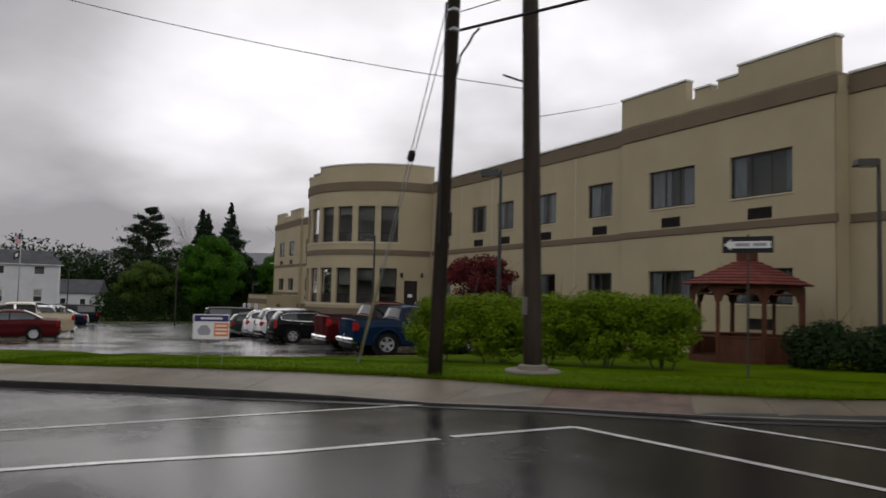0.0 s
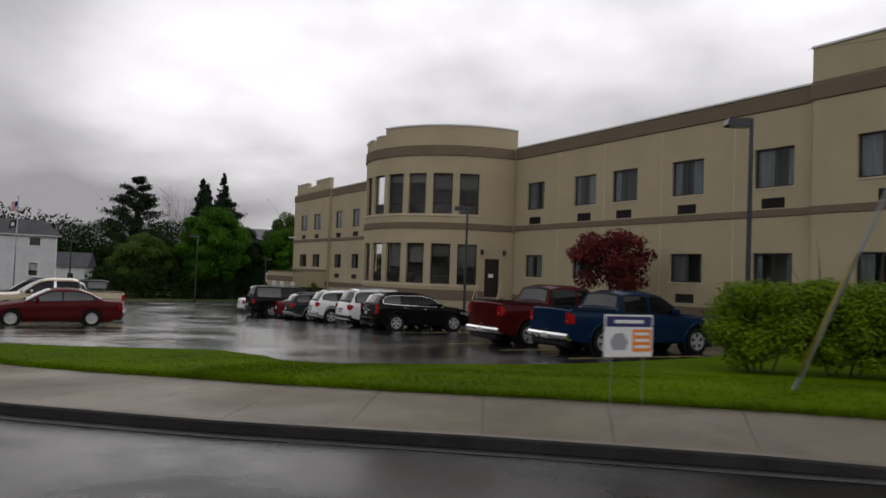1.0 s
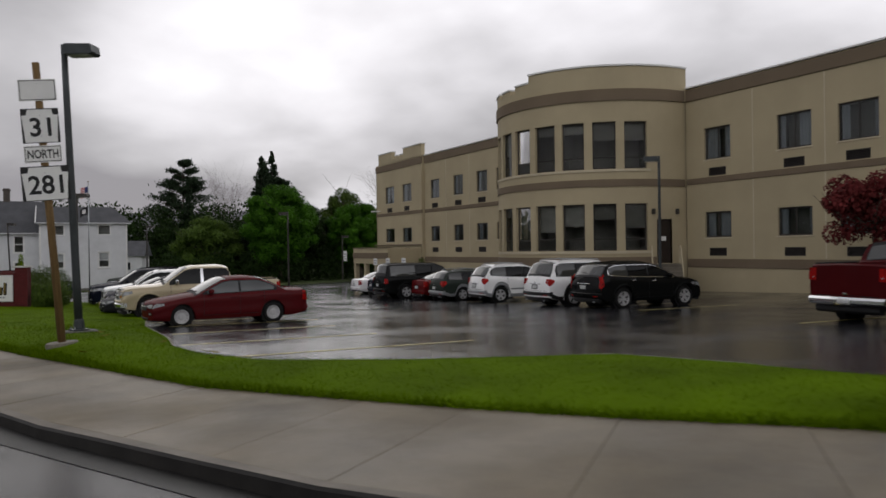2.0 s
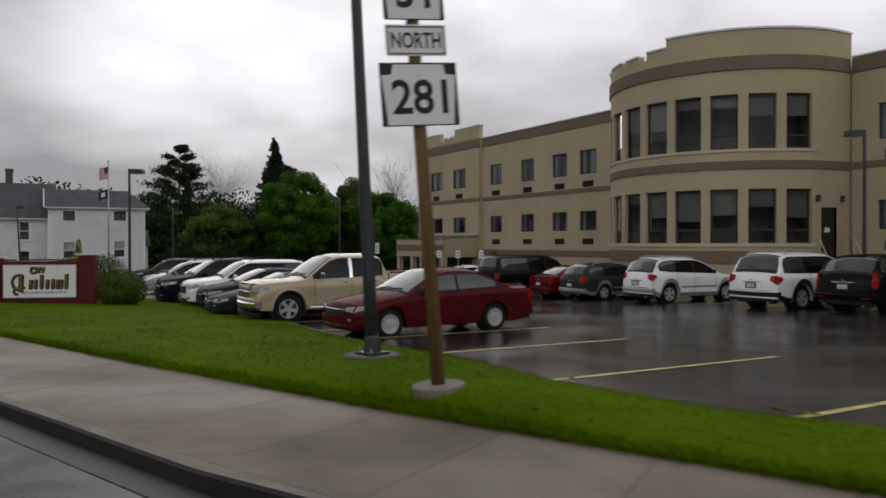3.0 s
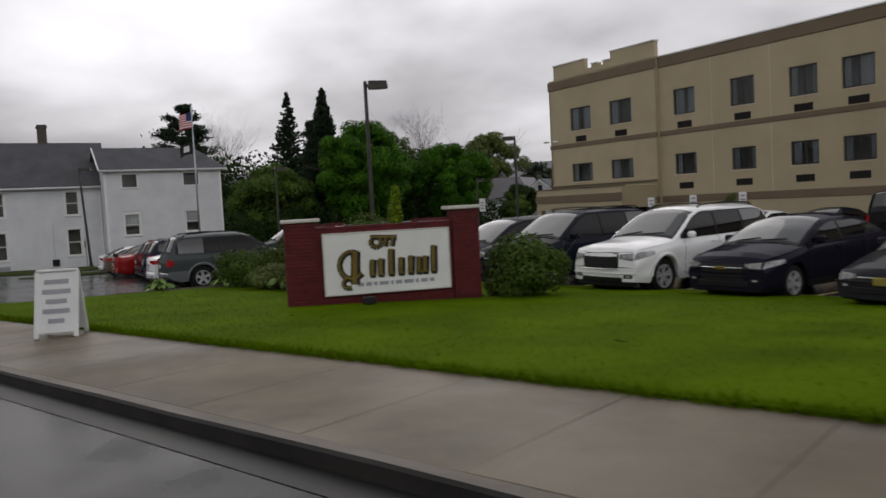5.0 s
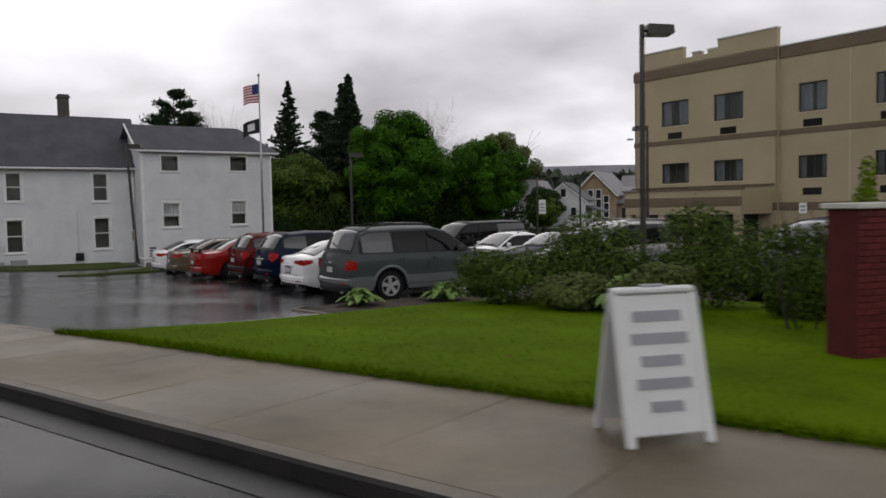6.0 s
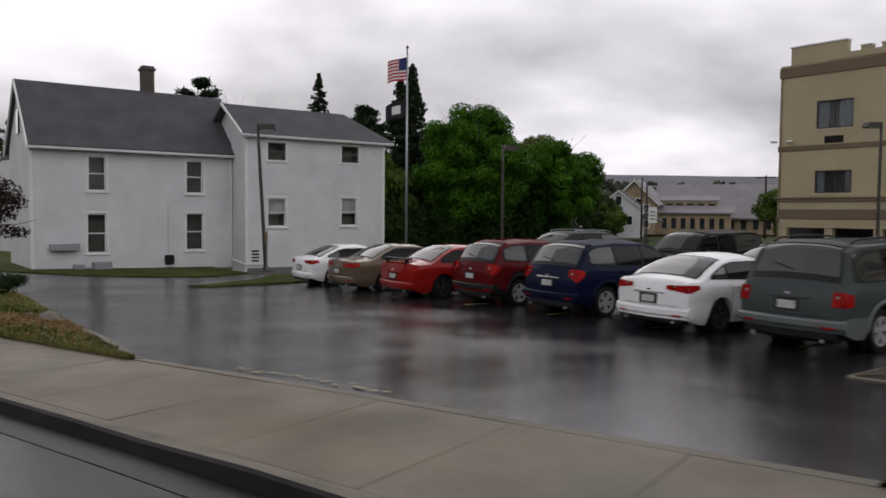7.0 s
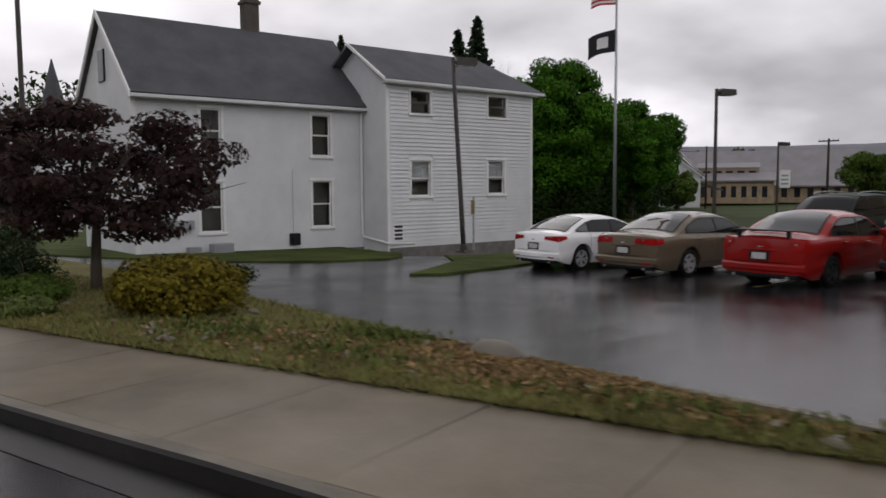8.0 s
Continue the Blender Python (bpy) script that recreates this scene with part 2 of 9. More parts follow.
M["shingle"] = material("dark_grey_shingles", (0.0759, 0.0782, 0.0851), rough=0.75, vary=0.25, scale=0.9, fine=25, bump=0.4)
M["brick"] = material("chimney_brick", (0.085, 0.048, 0.036), rough=0.85, vary=0.3, scale=5, fine=40, bump=0.3, rand=0.15)
M["mortar"] = material("mortar", (0.09, 0.078, 0.068), rough=0.9)
M["frame_dim"] = material("dull_grey_window_frame", (0.10, 0.10, 0.10), rough=0.6, vary=0.15, bump=0.05)
M["pale_blind"] = material("pale_half_curtain", (0.5, 0.5, 0.5), rough=0.9, vary=0.2, scale=2, fine=25, bump=0.2)
M["foundation"] = material("house_foundation_stone", (0.16, 0.15, 0.14), rough=0.85, vary=0.3)
M["plinth"] = material("damp_dark_concrete", (0.085, 0.08, 0.068), rough=0.7, vary=0.3, scale=2.0, fine=50, bump=0.25)
M["pole_wood"] = material("creosoted_pole_wood", (0.04219, 0.03094, 0.0225), rough=0.8, vary=0.4, scale=2, fine=25, bump=0.5, stretch=(4, 4, 0.25))
M["pole_dark"] = material("dark_creosoted_pole_wood", (0.024, 0.017, 0.012), rough=0.8, vary=0.4, scale=2, fine=25, bump=0.5, stretch=(4, 4, 0.25), spec=0.15)
M["post_wood"] = material("weathered_sign_post_wood", (0.1632, 0.102, 0.0408), rough=0.75, vary=0.35, scale=3, fine=25, bump=0.4, stretch=(5, 5, 0.3))
M["steel"] = material("galvanised_steel", (0.36, 0.38, 0.39), rough=0.42, vary=0.2, metal=0.7, bump=0.05)
M["lamp_metal"] = material("dark_bronze_lamp_metal", (0.06, 0.055, 0.05), rough=0.45, vary=0.2, metal=0.3, bump=0.05)
M["lamp_grey"] = material("grey_painted_lamp_metal", (0.0495, 0.0558, 0.0576), rough=0.45, vary=0.2, metal=0.4, bump=0.05)
M["lens"] = material("lamp_lens", (0.5, 0.5, 0.48), rough=0.3)
M["cable"] = material("black_cable", (0.02, 0.02, 0.02), rough=0.6, bump=0)
M["sign_white"] = material("white_sign_face", (0.72, 0.72, 0.70), rough=0.4, vary=0.06, bump=0.02)
M["sign_black"] = material("black_sign_paint", (0.015, 0.015, 0.015), rough=0.45, vary=0.1, bump=0.02)
M["sign_blue"] = material("navy_sign_print", (0.03, 0.03, 0.12), rough=0.5, vary=0.1, bump=0.02)
M["sign_orange"] = material("orange_sign_print", (0.75, 0.22, 0.03), rough=0.5, vary=0.1, bump=0.02)
M["sign_grey"] = material("grey_sign_print", (0.30, 0.31, 0.33), rough=0.5, vary=0.1, bump=0.02)
M["sign_gold"] = material("gold_green_paint", (0.17, 0.12, 0.022), rough=0.4, vary=0.25, bump=0.02)
M["brick_red"] = material("dark_red_sign_brick", (0.10, 0.012, 0.013), rough=0.55, vary=0.2, scale=4, fine=40, bump=0.3, rand=0.18)
M["mortar_red"] = material("red_stained_mortar", (0.085, 0.012, 0.012), rough=0.8, vary=0.2)
M["stone_cap"] = material("pale_stone_cap", (0.55, 0.53, 0.49), rough=0.7, vary=0.15)
M["plastic_white"] = material("white_plastic_board", (0.66, 0.67, 0.66), rough=0.45, vary=0.06, bump=0.03)
M["yellow_plastic"] = material("faded_yellow_guy_guard", (0.273, 0.221, 0.0455), rough=0.5, vary=0.2)
M["gazebo_wood"] = material("red_stained_gazebo_wood", (0.0984, 0.03444, 0.01804), rough=0.7, vary=0.25, scale=2, fine=25, bump=0.2, rand=0.10)
M["gazebo_roof"] = material("red_roof_shingles", (0.17, 0.045, 0.035), rough=0.8, vary=0.25, scale=3, fine=25, bump=0.3, rand=0.14)
M["tyre"] = material("black_rubber", (0.006, 0.006, 0.006), rough=0.7, vary=0.2, bump=0.1)
M["rim"] = material("silver_alloy_rim", (0.44, 0.44, 0.448), rough=0.35, vary=0.1, metal=0.25, bump=0)
M["rim_dark"] = material("black_steel_rim", (0.03, 0.03, 0.03), rough=0.5)
M["car_glass"] = glass_material("tinted_car_glass", (0.006, 0.007, 0.008), rough=0.02, spec=0.22)
M["car_glass_clear"] = glass_material("car_windscreen_glass", (0.06, 0.067, 0.069), rough=0.02, spec=0.7)
M["car_glass_back"] = glass_material("dark_rear_car_glass", (0.03, 0.033, 0.033), rough=0.02, spec=0.8)
M["trim_black"] = material("black_plastic_trim", (0.01, 0.01, 0.011), rough=0.55, vary=0.2, bump=0.1)
M["trim_silver"] = material("silver_trim", (0.3, 0.31, 0.32), rough=0.4, vary=0.1, metal=0.4)
M["chrome"] = material("chrome", (0.80, 0.81, 0.83), rough=0.16, vary=0.05, metal=1.0, bump=0)
M["headlight"] = material("headlamp_lens", (0.26, 0.27, 0.28), rough=0.08, vary=0.75, scale=7, bump=0, coat=1.0)
M["amber"] = material("amber_lens", (0.6, 0.25, 0.03), rough=0.1, bump=0, coat=1.0)
M["taillight"] = material("red_lamp_lens", (0.315, 0.0075, 0.006), rough=0.25, vary=0.4, scale=9, bump=0, spec=0.08)
M["plate"] = material("number_plate", (0.55, 0.56, 0.55), rough=0.4, vary=0.2, scale=15, bump=0)
M["bark"] = material("tree_bark", (0.075, 0.06, 0.048), rough=0.9, vary=0.4, scale=3, fine=20, bump=0.8, stretch=(3, 3, 0.4))
M["leaf"] = material("maple_leaf", (0.0433, 0.1199, 0.008317), rough=0.55, vary=0.55, scale=0.7, fine=8, bump=0, island=0.22, spec=0.04)
M["leaf_deep"] = material("deep_green_leaf", (0.0208, 0.04, 0.0096), rough=0.6, vary=0.3, scale=0.4, fine=8, bump=0, island=0.25, spec=0.04)
M["leaf_olive"] = material("soft_olive_leaf", (0.05999, 0.1005, 0.01742), rough=0.6, vary=0.3, scale=0.4, fine=8, bump=0, island=0.22, spec=0.04)
M["leaf_pale"] = material("pale_spring_leaf", (0.096, 0.124, 0.036), rough=0.6, vary=0.3, scale=0.4, fine=8, bump=0, island=0.22, spec=0.04)
M["needle"] = material("conifer_needles", (0.0273, 0.0441, 0.0231), rough=0.7, vary=0.3, scale=0.4, fine=8, bump=0, island=0.4, spec=0.04)
M["leaf_red"] = material("dark_red_leaf", (0.12, 0.022, 0.022), rough=0.55, vary=0.3, scale=0.6, fine=8, bump=0, island=0.25, spec=0.04)
M["leaf_bronze"] = material("bronze_purple_leaf", (0.03825, 0.0221, 0.0204), rough=0.6, vary=0.3, scale=0.6, fine=8, bump=0, island=0.25, spec=0.04)
M["hedge"] = material("bright_hedge_leaf", (0.123, 0.1927, 0.007378), rough=0.5, vary=0.3, scale=0.9, fine=12, bump=0, island=0.25, spec=0.04)
M["shrub"] = material("shrub_leaf", (0.06126, 0.09733, 0.0173), rough=0.6, vary=0.3, scale=0.9, fine=12, bump=0, island=0.25, spec=0.04)
M["shrub_dark"] = material("yew_leaf", (0.022, 0.04, 0.014), rough=0.6, vary=0.3, scale=0.9, fine=12, bump=0, island=0.45, spec=0.04)
M["shrub_gold"] = material("golden_shrub_leaf", (0.125, 0.10, 0.012), rough=0.6, vary=0.3, scale=0.9, fine=12, bump=0, island=0.4, spec=0.04)
M["hosta"] = material("variegated_hosta_leaf", (0.145, 0.23, 0.06), rough=0.5, vary=0.3, scale=2, fine=12, bump=0, island=0.4, spec=0.04)
# base colour lightened to stand in for distance haze over the woods
M["hill"] = material("hill_in_haze_grey", (0.20, 0.20, 0.215), rough=1.0, vary=0.16, scale=0.02, fine=0.5, bump=0.1, spec=0.0)
M["far_wood"] = material("far_wood_leaf", (0.06, 0.075, 0.05), rough=0.8, vary=0.3, scale=0.1, fine=2, bump=0, island=0.4, spec=0.1)
M["church_stone"] = material("tan_church_stone", (0.30, 0.23, 0.15), rough=0.85, vary=0.25, scale=1.2, fine=12, bump=0.3)
M["church_roof"] = material("grey_church_roof", (0.23, 0.22, 0.23), rough=0.7, vary=0.12, scale=0.5, fine=10, bump=0.1)
M["flag_red"] = material("red_flag_cloth", (0.42, 0.03, 0.04), rough=0.8, vary=0.1, bump=0.05)
M["flag_white"] = material("white_flag_cloth", (0.65, 0.64, 0.64), rough=0.8, vary=0.1, bump=0.05)
M["flag_blue"] = material("navy_flag_cloth", (0.03, 0.04, 0.13), rough=0.8, vary=0.1, bump=0.05)
M["flag_black"] = material("black_flag_cloth", (0.018, 0.018, 0.02), rough=0.8, vary=0.1, bump=0.05)

# ---- mesh helpers ----
class Mesh:
    """Vertices and faces of one part, gathered piece by piece."""

    def __init__(self):
        self.v, self.f = [], []

    def add(self, verts, faces):
        n = len(self.v)
        self.v.extend([tuple(p) for p in verts])
        self.f.extend([tuple(i + n for i in f) for f in faces])
        return self

    def quad(self, a, b, c, d):
        return self.add([a, b, c, d], [(0, 1, 2, 3)])

    def box(self, x0, y0, z0, x1, y1, z1, c=0.0):
        """A box from corner to corner, its edges cut by c."""
        lo, hi = (min(x0, x1), min(y0, y1), min(z0, z1)), (max(x0, x1), max(y0, y1), max(z0, z1))
        if c <= 0:
            v = [(x, y, z) for x in (lo[0], hi[0]) for y in (lo[1], hi[1]) for z in (lo[2], hi[2])]
            return self.add(v, [(0, 1, 3, 2), (4, 6, 7, 5), (0, 4, 5, 1), (2, 3, 7, 6), (0, 2, 6, 4), (1, 5, 7, 3)])
        c = min(c, *[(h - l) * 0.45 for l, h in zip(lo, hi)])
        v, at = [], {}
        for i in range(8):
            s = [(i >> k) & 1 for k in range(3)]
            corner = [hi[k] if s[k] else lo[k] for k in range(3)]
            inner = [hi[k] - c if s[k] else lo[k] + c for k in range(3)]
            for k in range(3):
                p = list(inner)
                p[k] = corner[k]
                at[i, k] = len(v)
                v.append(tuple(p))
        f = []
        for k in range(3):
            a, b = (k + 1) % 3, (k + 2) % 3
            for s in (0, 1):
                q = [(s << k), (s << k) | (1 << a), (s << k) | (1 << a) | (1 << b), (s << k) | (1 << b)]
                r = [at[i, k] for i in q]
                f.append(tuple(r if s else r[::-1]))
            for sa in (0, 1):
                for sb in (0, 1):
                    i0 = (sa << a) | (sb << b)
                    i1 = i0 | (1 << k)
                    r = [at[i0, a], at[i1, a], at[i1, b], at[i0, b]]
                    f.append(tuple(r if sa != sb else r[::-1]))
        for i in range(8):
            r = [at[i, 0], at[i, 1], at[i, 2]]
            f.append(tuple(r if bin(i).count("1") % 2 else r[::-1]))
        return self.add(v, f)

    def tube(self, points, radii, n=8, caps=True):
        """A round bar along points, with a radius for each."""
        pts = [Vector(p) for p in points]
        if not hasattr(radii, "__len__"):
            radii = [radii] * len(pts)
        rings, verts = [], []
        for i, p in enumerate(pts):
            way = (pts[min(i + 1, len(pts) - 1)] - pts[max(i - 1, 0)]).normalized()
            side = way.cross(Vector((0, 0, 1)) if abs(way.z) < 0.95 else Vector((1, 0, 0))).normalized()
            up = side.cross(way)
            rings.append(range(len(verts), len(verts) + n))
            verts += [p + radii[i] * (math.cos(k * math.tau / n) * side + math.sin(k * math.tau / n) * up) for k in range(n)]
        faces = []
        for a, b in zip(rings, rings[1:]):
            faces += [(a[k], a[(k + 1) % n], b[(k + 1) % n], b[k]) for k in range(n)]
        if caps:
            faces += [tuple(rings[0])[::-1], tuple(rings[-1])]
        return self.add(verts, faces)

    def prism(self, outline, y0, y1, axis="y"):
        """An outline in two axes drawn out along the third."""
        n = len(outline)
        put = {"y": lambda a, b, t: (a, t, b), "z": lambda a, b, t: (a, b, t), "x": lambda a, b, t: (t, a, b)}[axis]
        v = [put(a, b, y0) for a, b in outline] + [put(a, b, y1) for a, b in outline]
        f = [tuple(range(n)), tuple(range(2 * n - 1, n - 1, -1))]
        f += [(i, i + n, (i + 1) % n + n, (i + 1) % n) for i in range(n)]
        return self.add(v, f)

    def grid(self, rows):
        """A sheet through rows of points."""
        n, w = len(rows), len(rows[0])
        return self.add([p for r in rows for p in r], [(i * w + j, i * w + j + 1, (i + 1) * w + j + 1, (i + 1) * w + j) for i in range(n - 1) for j in range(w - 1)])

    def moved(self, m):
        self.v = [tuple(m @ Vector(p)) for p in self.v]
        return self


def data_of(mesh, mat, smooth=False, name="mesh"):
    d = bpy.data.meshes.new(name)
    d.from_pydata(mesh.v, [], mesh.f)
    for one in mat if isinstance(mat, (list, tuple)) else [mat]:
        d.materials.append(one)
    b = bmesh.new()
    b.from_mesh(d)
    if len(b.faces) < 20000:
        bmesh.ops.recalc_face_normals(b, faces=b.faces)
    b.to_mesh(d)
    b.free()
    if smooth:
        d.polygons.foreach_set("use_smooth", [True] * len(d.polygons))
    d.update()
    return d


def part(name, mesh, mat, parent, label="", smooth=False):
    """ONE mesh object under a thing or a part."""
    ob = new(name, mesh if isinstance(mesh, bpy.types.Mesh) else data_of(mesh, mat, smooth, name))
    ob.parent = parent
    if label:
        tagged(ob, label)
    return ob


def thing(name, m, label, category, group="", kind=""):
    """An Empty at a thing's base, to which its parts are hung."""
    ob = new(name)
    ob.empty_display_size = 0.2
    ob.matrix_world = m
    return tagged(ob, label, category, group, kind)


def solid(name, mesh, mat, label, category="", group="", kind="", m=None, smooth=False):
    """A thing that is one mesh."""
    ob = new(name, data_of(mesh, mat, smooth, name))
    if m is not None:
        ob.matrix_world = m
    return tagged(ob, label, category, group, kind)


def along(x, table):
    return float(np.interp(x, [p[0] for p in table], [p[1] for p in table]))


# heights of the pavement and of the parking lot along the street
SIDE = [(-400, -6.0), (-130, -1.6), (-90, -0.95), (-79, -0.72), (-74, -0.56), (-68, -0.42), (-60, -0.33), (-50, -0.24), (-43, -0.11), (-34, 0.06), (-28, 0.13), (-16.6, 0.40), (-10, 0.57), (-2, 0.65), (5, 0.68), (60, 1.0), (400, 2.0)]
LOT = [(-400, -5.0), (-110, -1.25), (-88, -1.08), (-79, -0.95), (-70, -0.85), (-58, -0.71), (-50, -0.53), (-47, -0.44), (-33, 0.0), (-20, 0.42), (0, 0.8), (40, 1.0), (400, 1.4)]


def z_side(x):
    return along(x, SIDE)


def z_lot(x, y):
    return along(x, LOT) - 0.016 * (min(max(y, 2), 27) - 7)


# the kerb's edge and the turf's edge across the pavement from it, pair by pair along the street
WALK = [((-200, 2.0), (-200, 4.2)), ((-120, 1.1), (-120, 3.1)), ((-88, 0.42), (-88, 2.3)), ((-69, 0.10), (-69, 2.2)), ((-54, 0.32), (-54, 2.6)), ((-40, 0.46), (-40, 2.85)), ((-34, 0.75), (-34.4, 3.05)), ((-28, 1.4), (-29, 3.6)), ((-24, 2.1), (-25.2, 4.8)), ((-20.7, 3.25), (-22.2, 5.9)), ((-18.1, 4.7), (-19.6, 6.7)), ((-15.5, 6.45), (-16.8, 7.85)), ((-13.1, 7.9), (-14.0, 9.4)), ((-11.2, 8.75), (-11.8, 10.45)), ((-9.5, 9.35), (-9.9, 10.95)), ((-8.3, 10.4), (-8.7, 11.3)), ((-6.3, 11.55), (-6.9, 12.4)), ((-4.5, 13.2), (-5.2, 13.7)), ((5, 24), (4.0, 24.6)), ((30, 53), (28, 54.5))]
KERB = [k for k, _ in WALK]
TURF = [t for _, t in WALK]


def y_kerb(x):
    return along(x, KERB)


def y_turf(x):
    return along(x, TURF)


def z_back(x):
    """How much the pavement's lawn side stands above its kerb near the corner."""
    return 0.2 * min(max((x + 24) / 8, 0), 1)

# ---- ground, road, pavement, lawns, parking lot ----
EDGE_EAST = [(-69.3, 2.25), (-69.1, 3.5), (-68.7, 5.4), (-68.25, 7.1), (-67.9, 9.2), (-67.5, 12.3), (-64, 13.5), (-60, 13.6), (-55.1, 12.6), (-50, 11.2), (-45.9, 9.6), (-41.7, 7.9), (-36.3, 6.3), (-34.1, 5.46), (-32, 5.15), (-30.2, 5.35), (-28.4, 6.75), (-26.5, 9.2), (-24.4, 9.2), (-22.2, 8.5), (-20.8, 8.7), (-20.1, 9.7), (-19.8, 11.8), (-19.4, 16.8), (-19.3, 25), (-19.2, 31.5)]
EDGE_WEST = [(-200, 20), (-120, 13.5), (-96, 8.3), (-88.7, 6.2), (-84.4, 4.75), (-82.6, 4.15), (-80.3, 3.4), (-78.4, 2.65), (-77.5, 2.3)]


def y_edge(x):
    if x > -19.2:
        return 31.5
    if x >= -69.3:
        return along(x, EDGE_EAST)
    if x <= -77.5:
        return along(x, EDGE_WEST)
    return y_turf(x)


def z_lawn(x, y):
    a, b = y_turf(x), max(y_edge(x), y_turf(x) + 0.3)
    w = min(max((y - a) / (b - a), 0), 1)
    rise = (z_back(x) + 0.06 * min(max((x + 24) / 7, 0), 1) * min(max((y - a) / 0.5, 0), 1)) * min(1.0, max(0.0, 1 - (y - a - 2.5) / 4.5))
    crown = 0.07 + 0.18 * math.exp(-((x + 35.5) / 5.0) ** 2)
    mound = crown * max(0.0, math.sin(math.pi * w)) ** 0.7 * min(1.0, (b - a) / 3)
    hummock = 0.07 * math.exp(-((x + 34.2) / 0.9) ** 2 - ((y - 3.5) / 0.7) ** 2) * min(1.0, max(0.0, (y - a) / 0.12))
    return z_side(x) * (1 - w) + z_lot(x, b) * w + rise + mound + hummock + 0.03


def z_drive(x, y):
    """The lot, and the ramp by which it meets the pavement between the two lawns."""
    w = min(max((y - y_turf(x)) / 5.0, 0), 1)
    off = max(0.0, x + 69.3, -77.5 - x) / 6.0
    w = max(w, min(1.0, off))
    dip = 0.17 * min(max((-70 - x) / 18, 0), 1) * min(max((y - 8) / 6, 0), 1)
    return z_side(x) * (1 - w) + z_lot(x, y) * w - dip


def z_road(x, y):
    """The street, raised a little at the corner ramp."""
    return z_side(x) - 0.13 + 0.09 * min(max((x + 13) / 3.5, 0), 1)


def hollow(x, y, start, deep):
    """The ground falls a little towards the wall of the house's wing."""
    s, d = (x + 100.1) * 0.2957 + (y - 19.0) * 0.9553, -(x + 100.1) * 0.9553 + (y - 19.0) * 0.2957
    return deep * min(max((s - start) / 1.6, 0), 1) * min(max((d + 7.0) / 4.0, 0), 1)


def column_sheet(xs, low, high, z, n):
    g = Mesh()
    g.grid([[(x, low(x) + (high(x) - low(x)) * j / n, z(x, low(x) + (high(x) - low(x)) * j / n)) for j in range(n + 1)] for x in xs])
    return g


def steps(a, b, d):
    n = max(1, round((b - a) / d))
    return [a + (b - a) * i / n for i in range(n + 1)]


far = Mesh()
far_x = [-2600, -900, -420, -230, -140, -60, 20, 120, 400, 1200, 2600]
far_y = [-2600, -700, -160, -60, -14, 36, 90, 160, 300, 700, 2600]
far.grid([[(x, y, min(z_side(x), z_lot(x, y)) - 0.6 - (2.0 if abs(x) > 300 else 0)) for y in far_y] for x in far_x])
solid("ground", far, M["ground"], "rough green ground running out to the horizon", "ground", kind="structure")

road_xs = steps(-200, -90, 5) + steps(-88, 4, 1.0) + steps(6, 60, 3)
solid("road", column_sheet(road_xs, lambda x: -13.0, y_kerb, lambda x, y: z_road(x, y), 6), M["road"], "wet grey asphalt street with shallow puddles", "road", kind="structure")
gut = Mesh()
gut.grid([[(x, y_kerb(x) - d, z_road(x, 0) + 0.005) for d in (0.32, 0.0)] for x in steps(-130, 4, 1.0)])
solid("road_gutter", gut, M["gutter"], "strip of dark grime along the kerb", "gutter", kind="structure")

kerb = Mesh()
line = [Vector((*k, 0)) for k in KERB]
dense = []
for a, b in zip(line, line[1:]):
    n = max(1, int((b - a).length / 1.2))
    dense += [a.lerp(b, i / n) for i in range(n)]
dense.append(line[-1])
rows = []
for i, p in enumerate(dense):
    way = (dense[min(i + 1, len(dense) - 1)] - dense[max(i - 1, 0)]).normalized()
    side = Vector((-way.y, way.x, 0))
    z = z_side(p.x)
    wob = 0.02 * noise.noise(Vector((p.x * 0.9, 3, 0))) + 0.012 * noise.noise(Vector((p.x * 3.1, 5, 0)))
    rows.append([p + Vector((0, 0, z - 0.2)), p + side * 0.015 + Vector((0, 0, z - 0.02 + wob)), p + side * 0.04 + Vector((0, 0, z + wob + 0.004)), p + side * 0.17 + Vector((0, 0, z + 0.004)), p + side * 0.17 + Vector((0, 0, z - 0.15))])
kerb.grid([r[2:] for r in rows])
kerb_ob = solid("kerb", kerb, M["kerb"], "worn grey concrete kerb with a chipped edge", "kerb", kind="structure")
# the upright face has a much darker colour than the kerb's top
part("kerb_face", Mesh().grid([r[:3] for r in rows]), M["kerb_face"], kerb_ob, "dark vertical face of the kerb")

# lot
lot_xs = steps(-150, -92, 3) + steps(-90, -77.6, 0.8) + [-77.5] + steps(-77, -70, 1.0) + [-69.6, -69.35] + steps(-69.3, -67.5, 0.15) + steps(-67, -34, 0.7) + steps(-33.6, -19.9, 0.4) + [-19.6, -19.4, -19.3, -19.2]
lot_mesh = column_sheet(lot_xs, y_edge, lambda x: 75.0 if x < -48 else 42.0, lambda x, y: z_drive(x, y) - hollow(x, y, 0.9, 0.54), 22)
solid("parking_lot", lot_mesh, M["asphalt"], "wet black asphalt car park reflecting the cars", "car park", kind="structure")

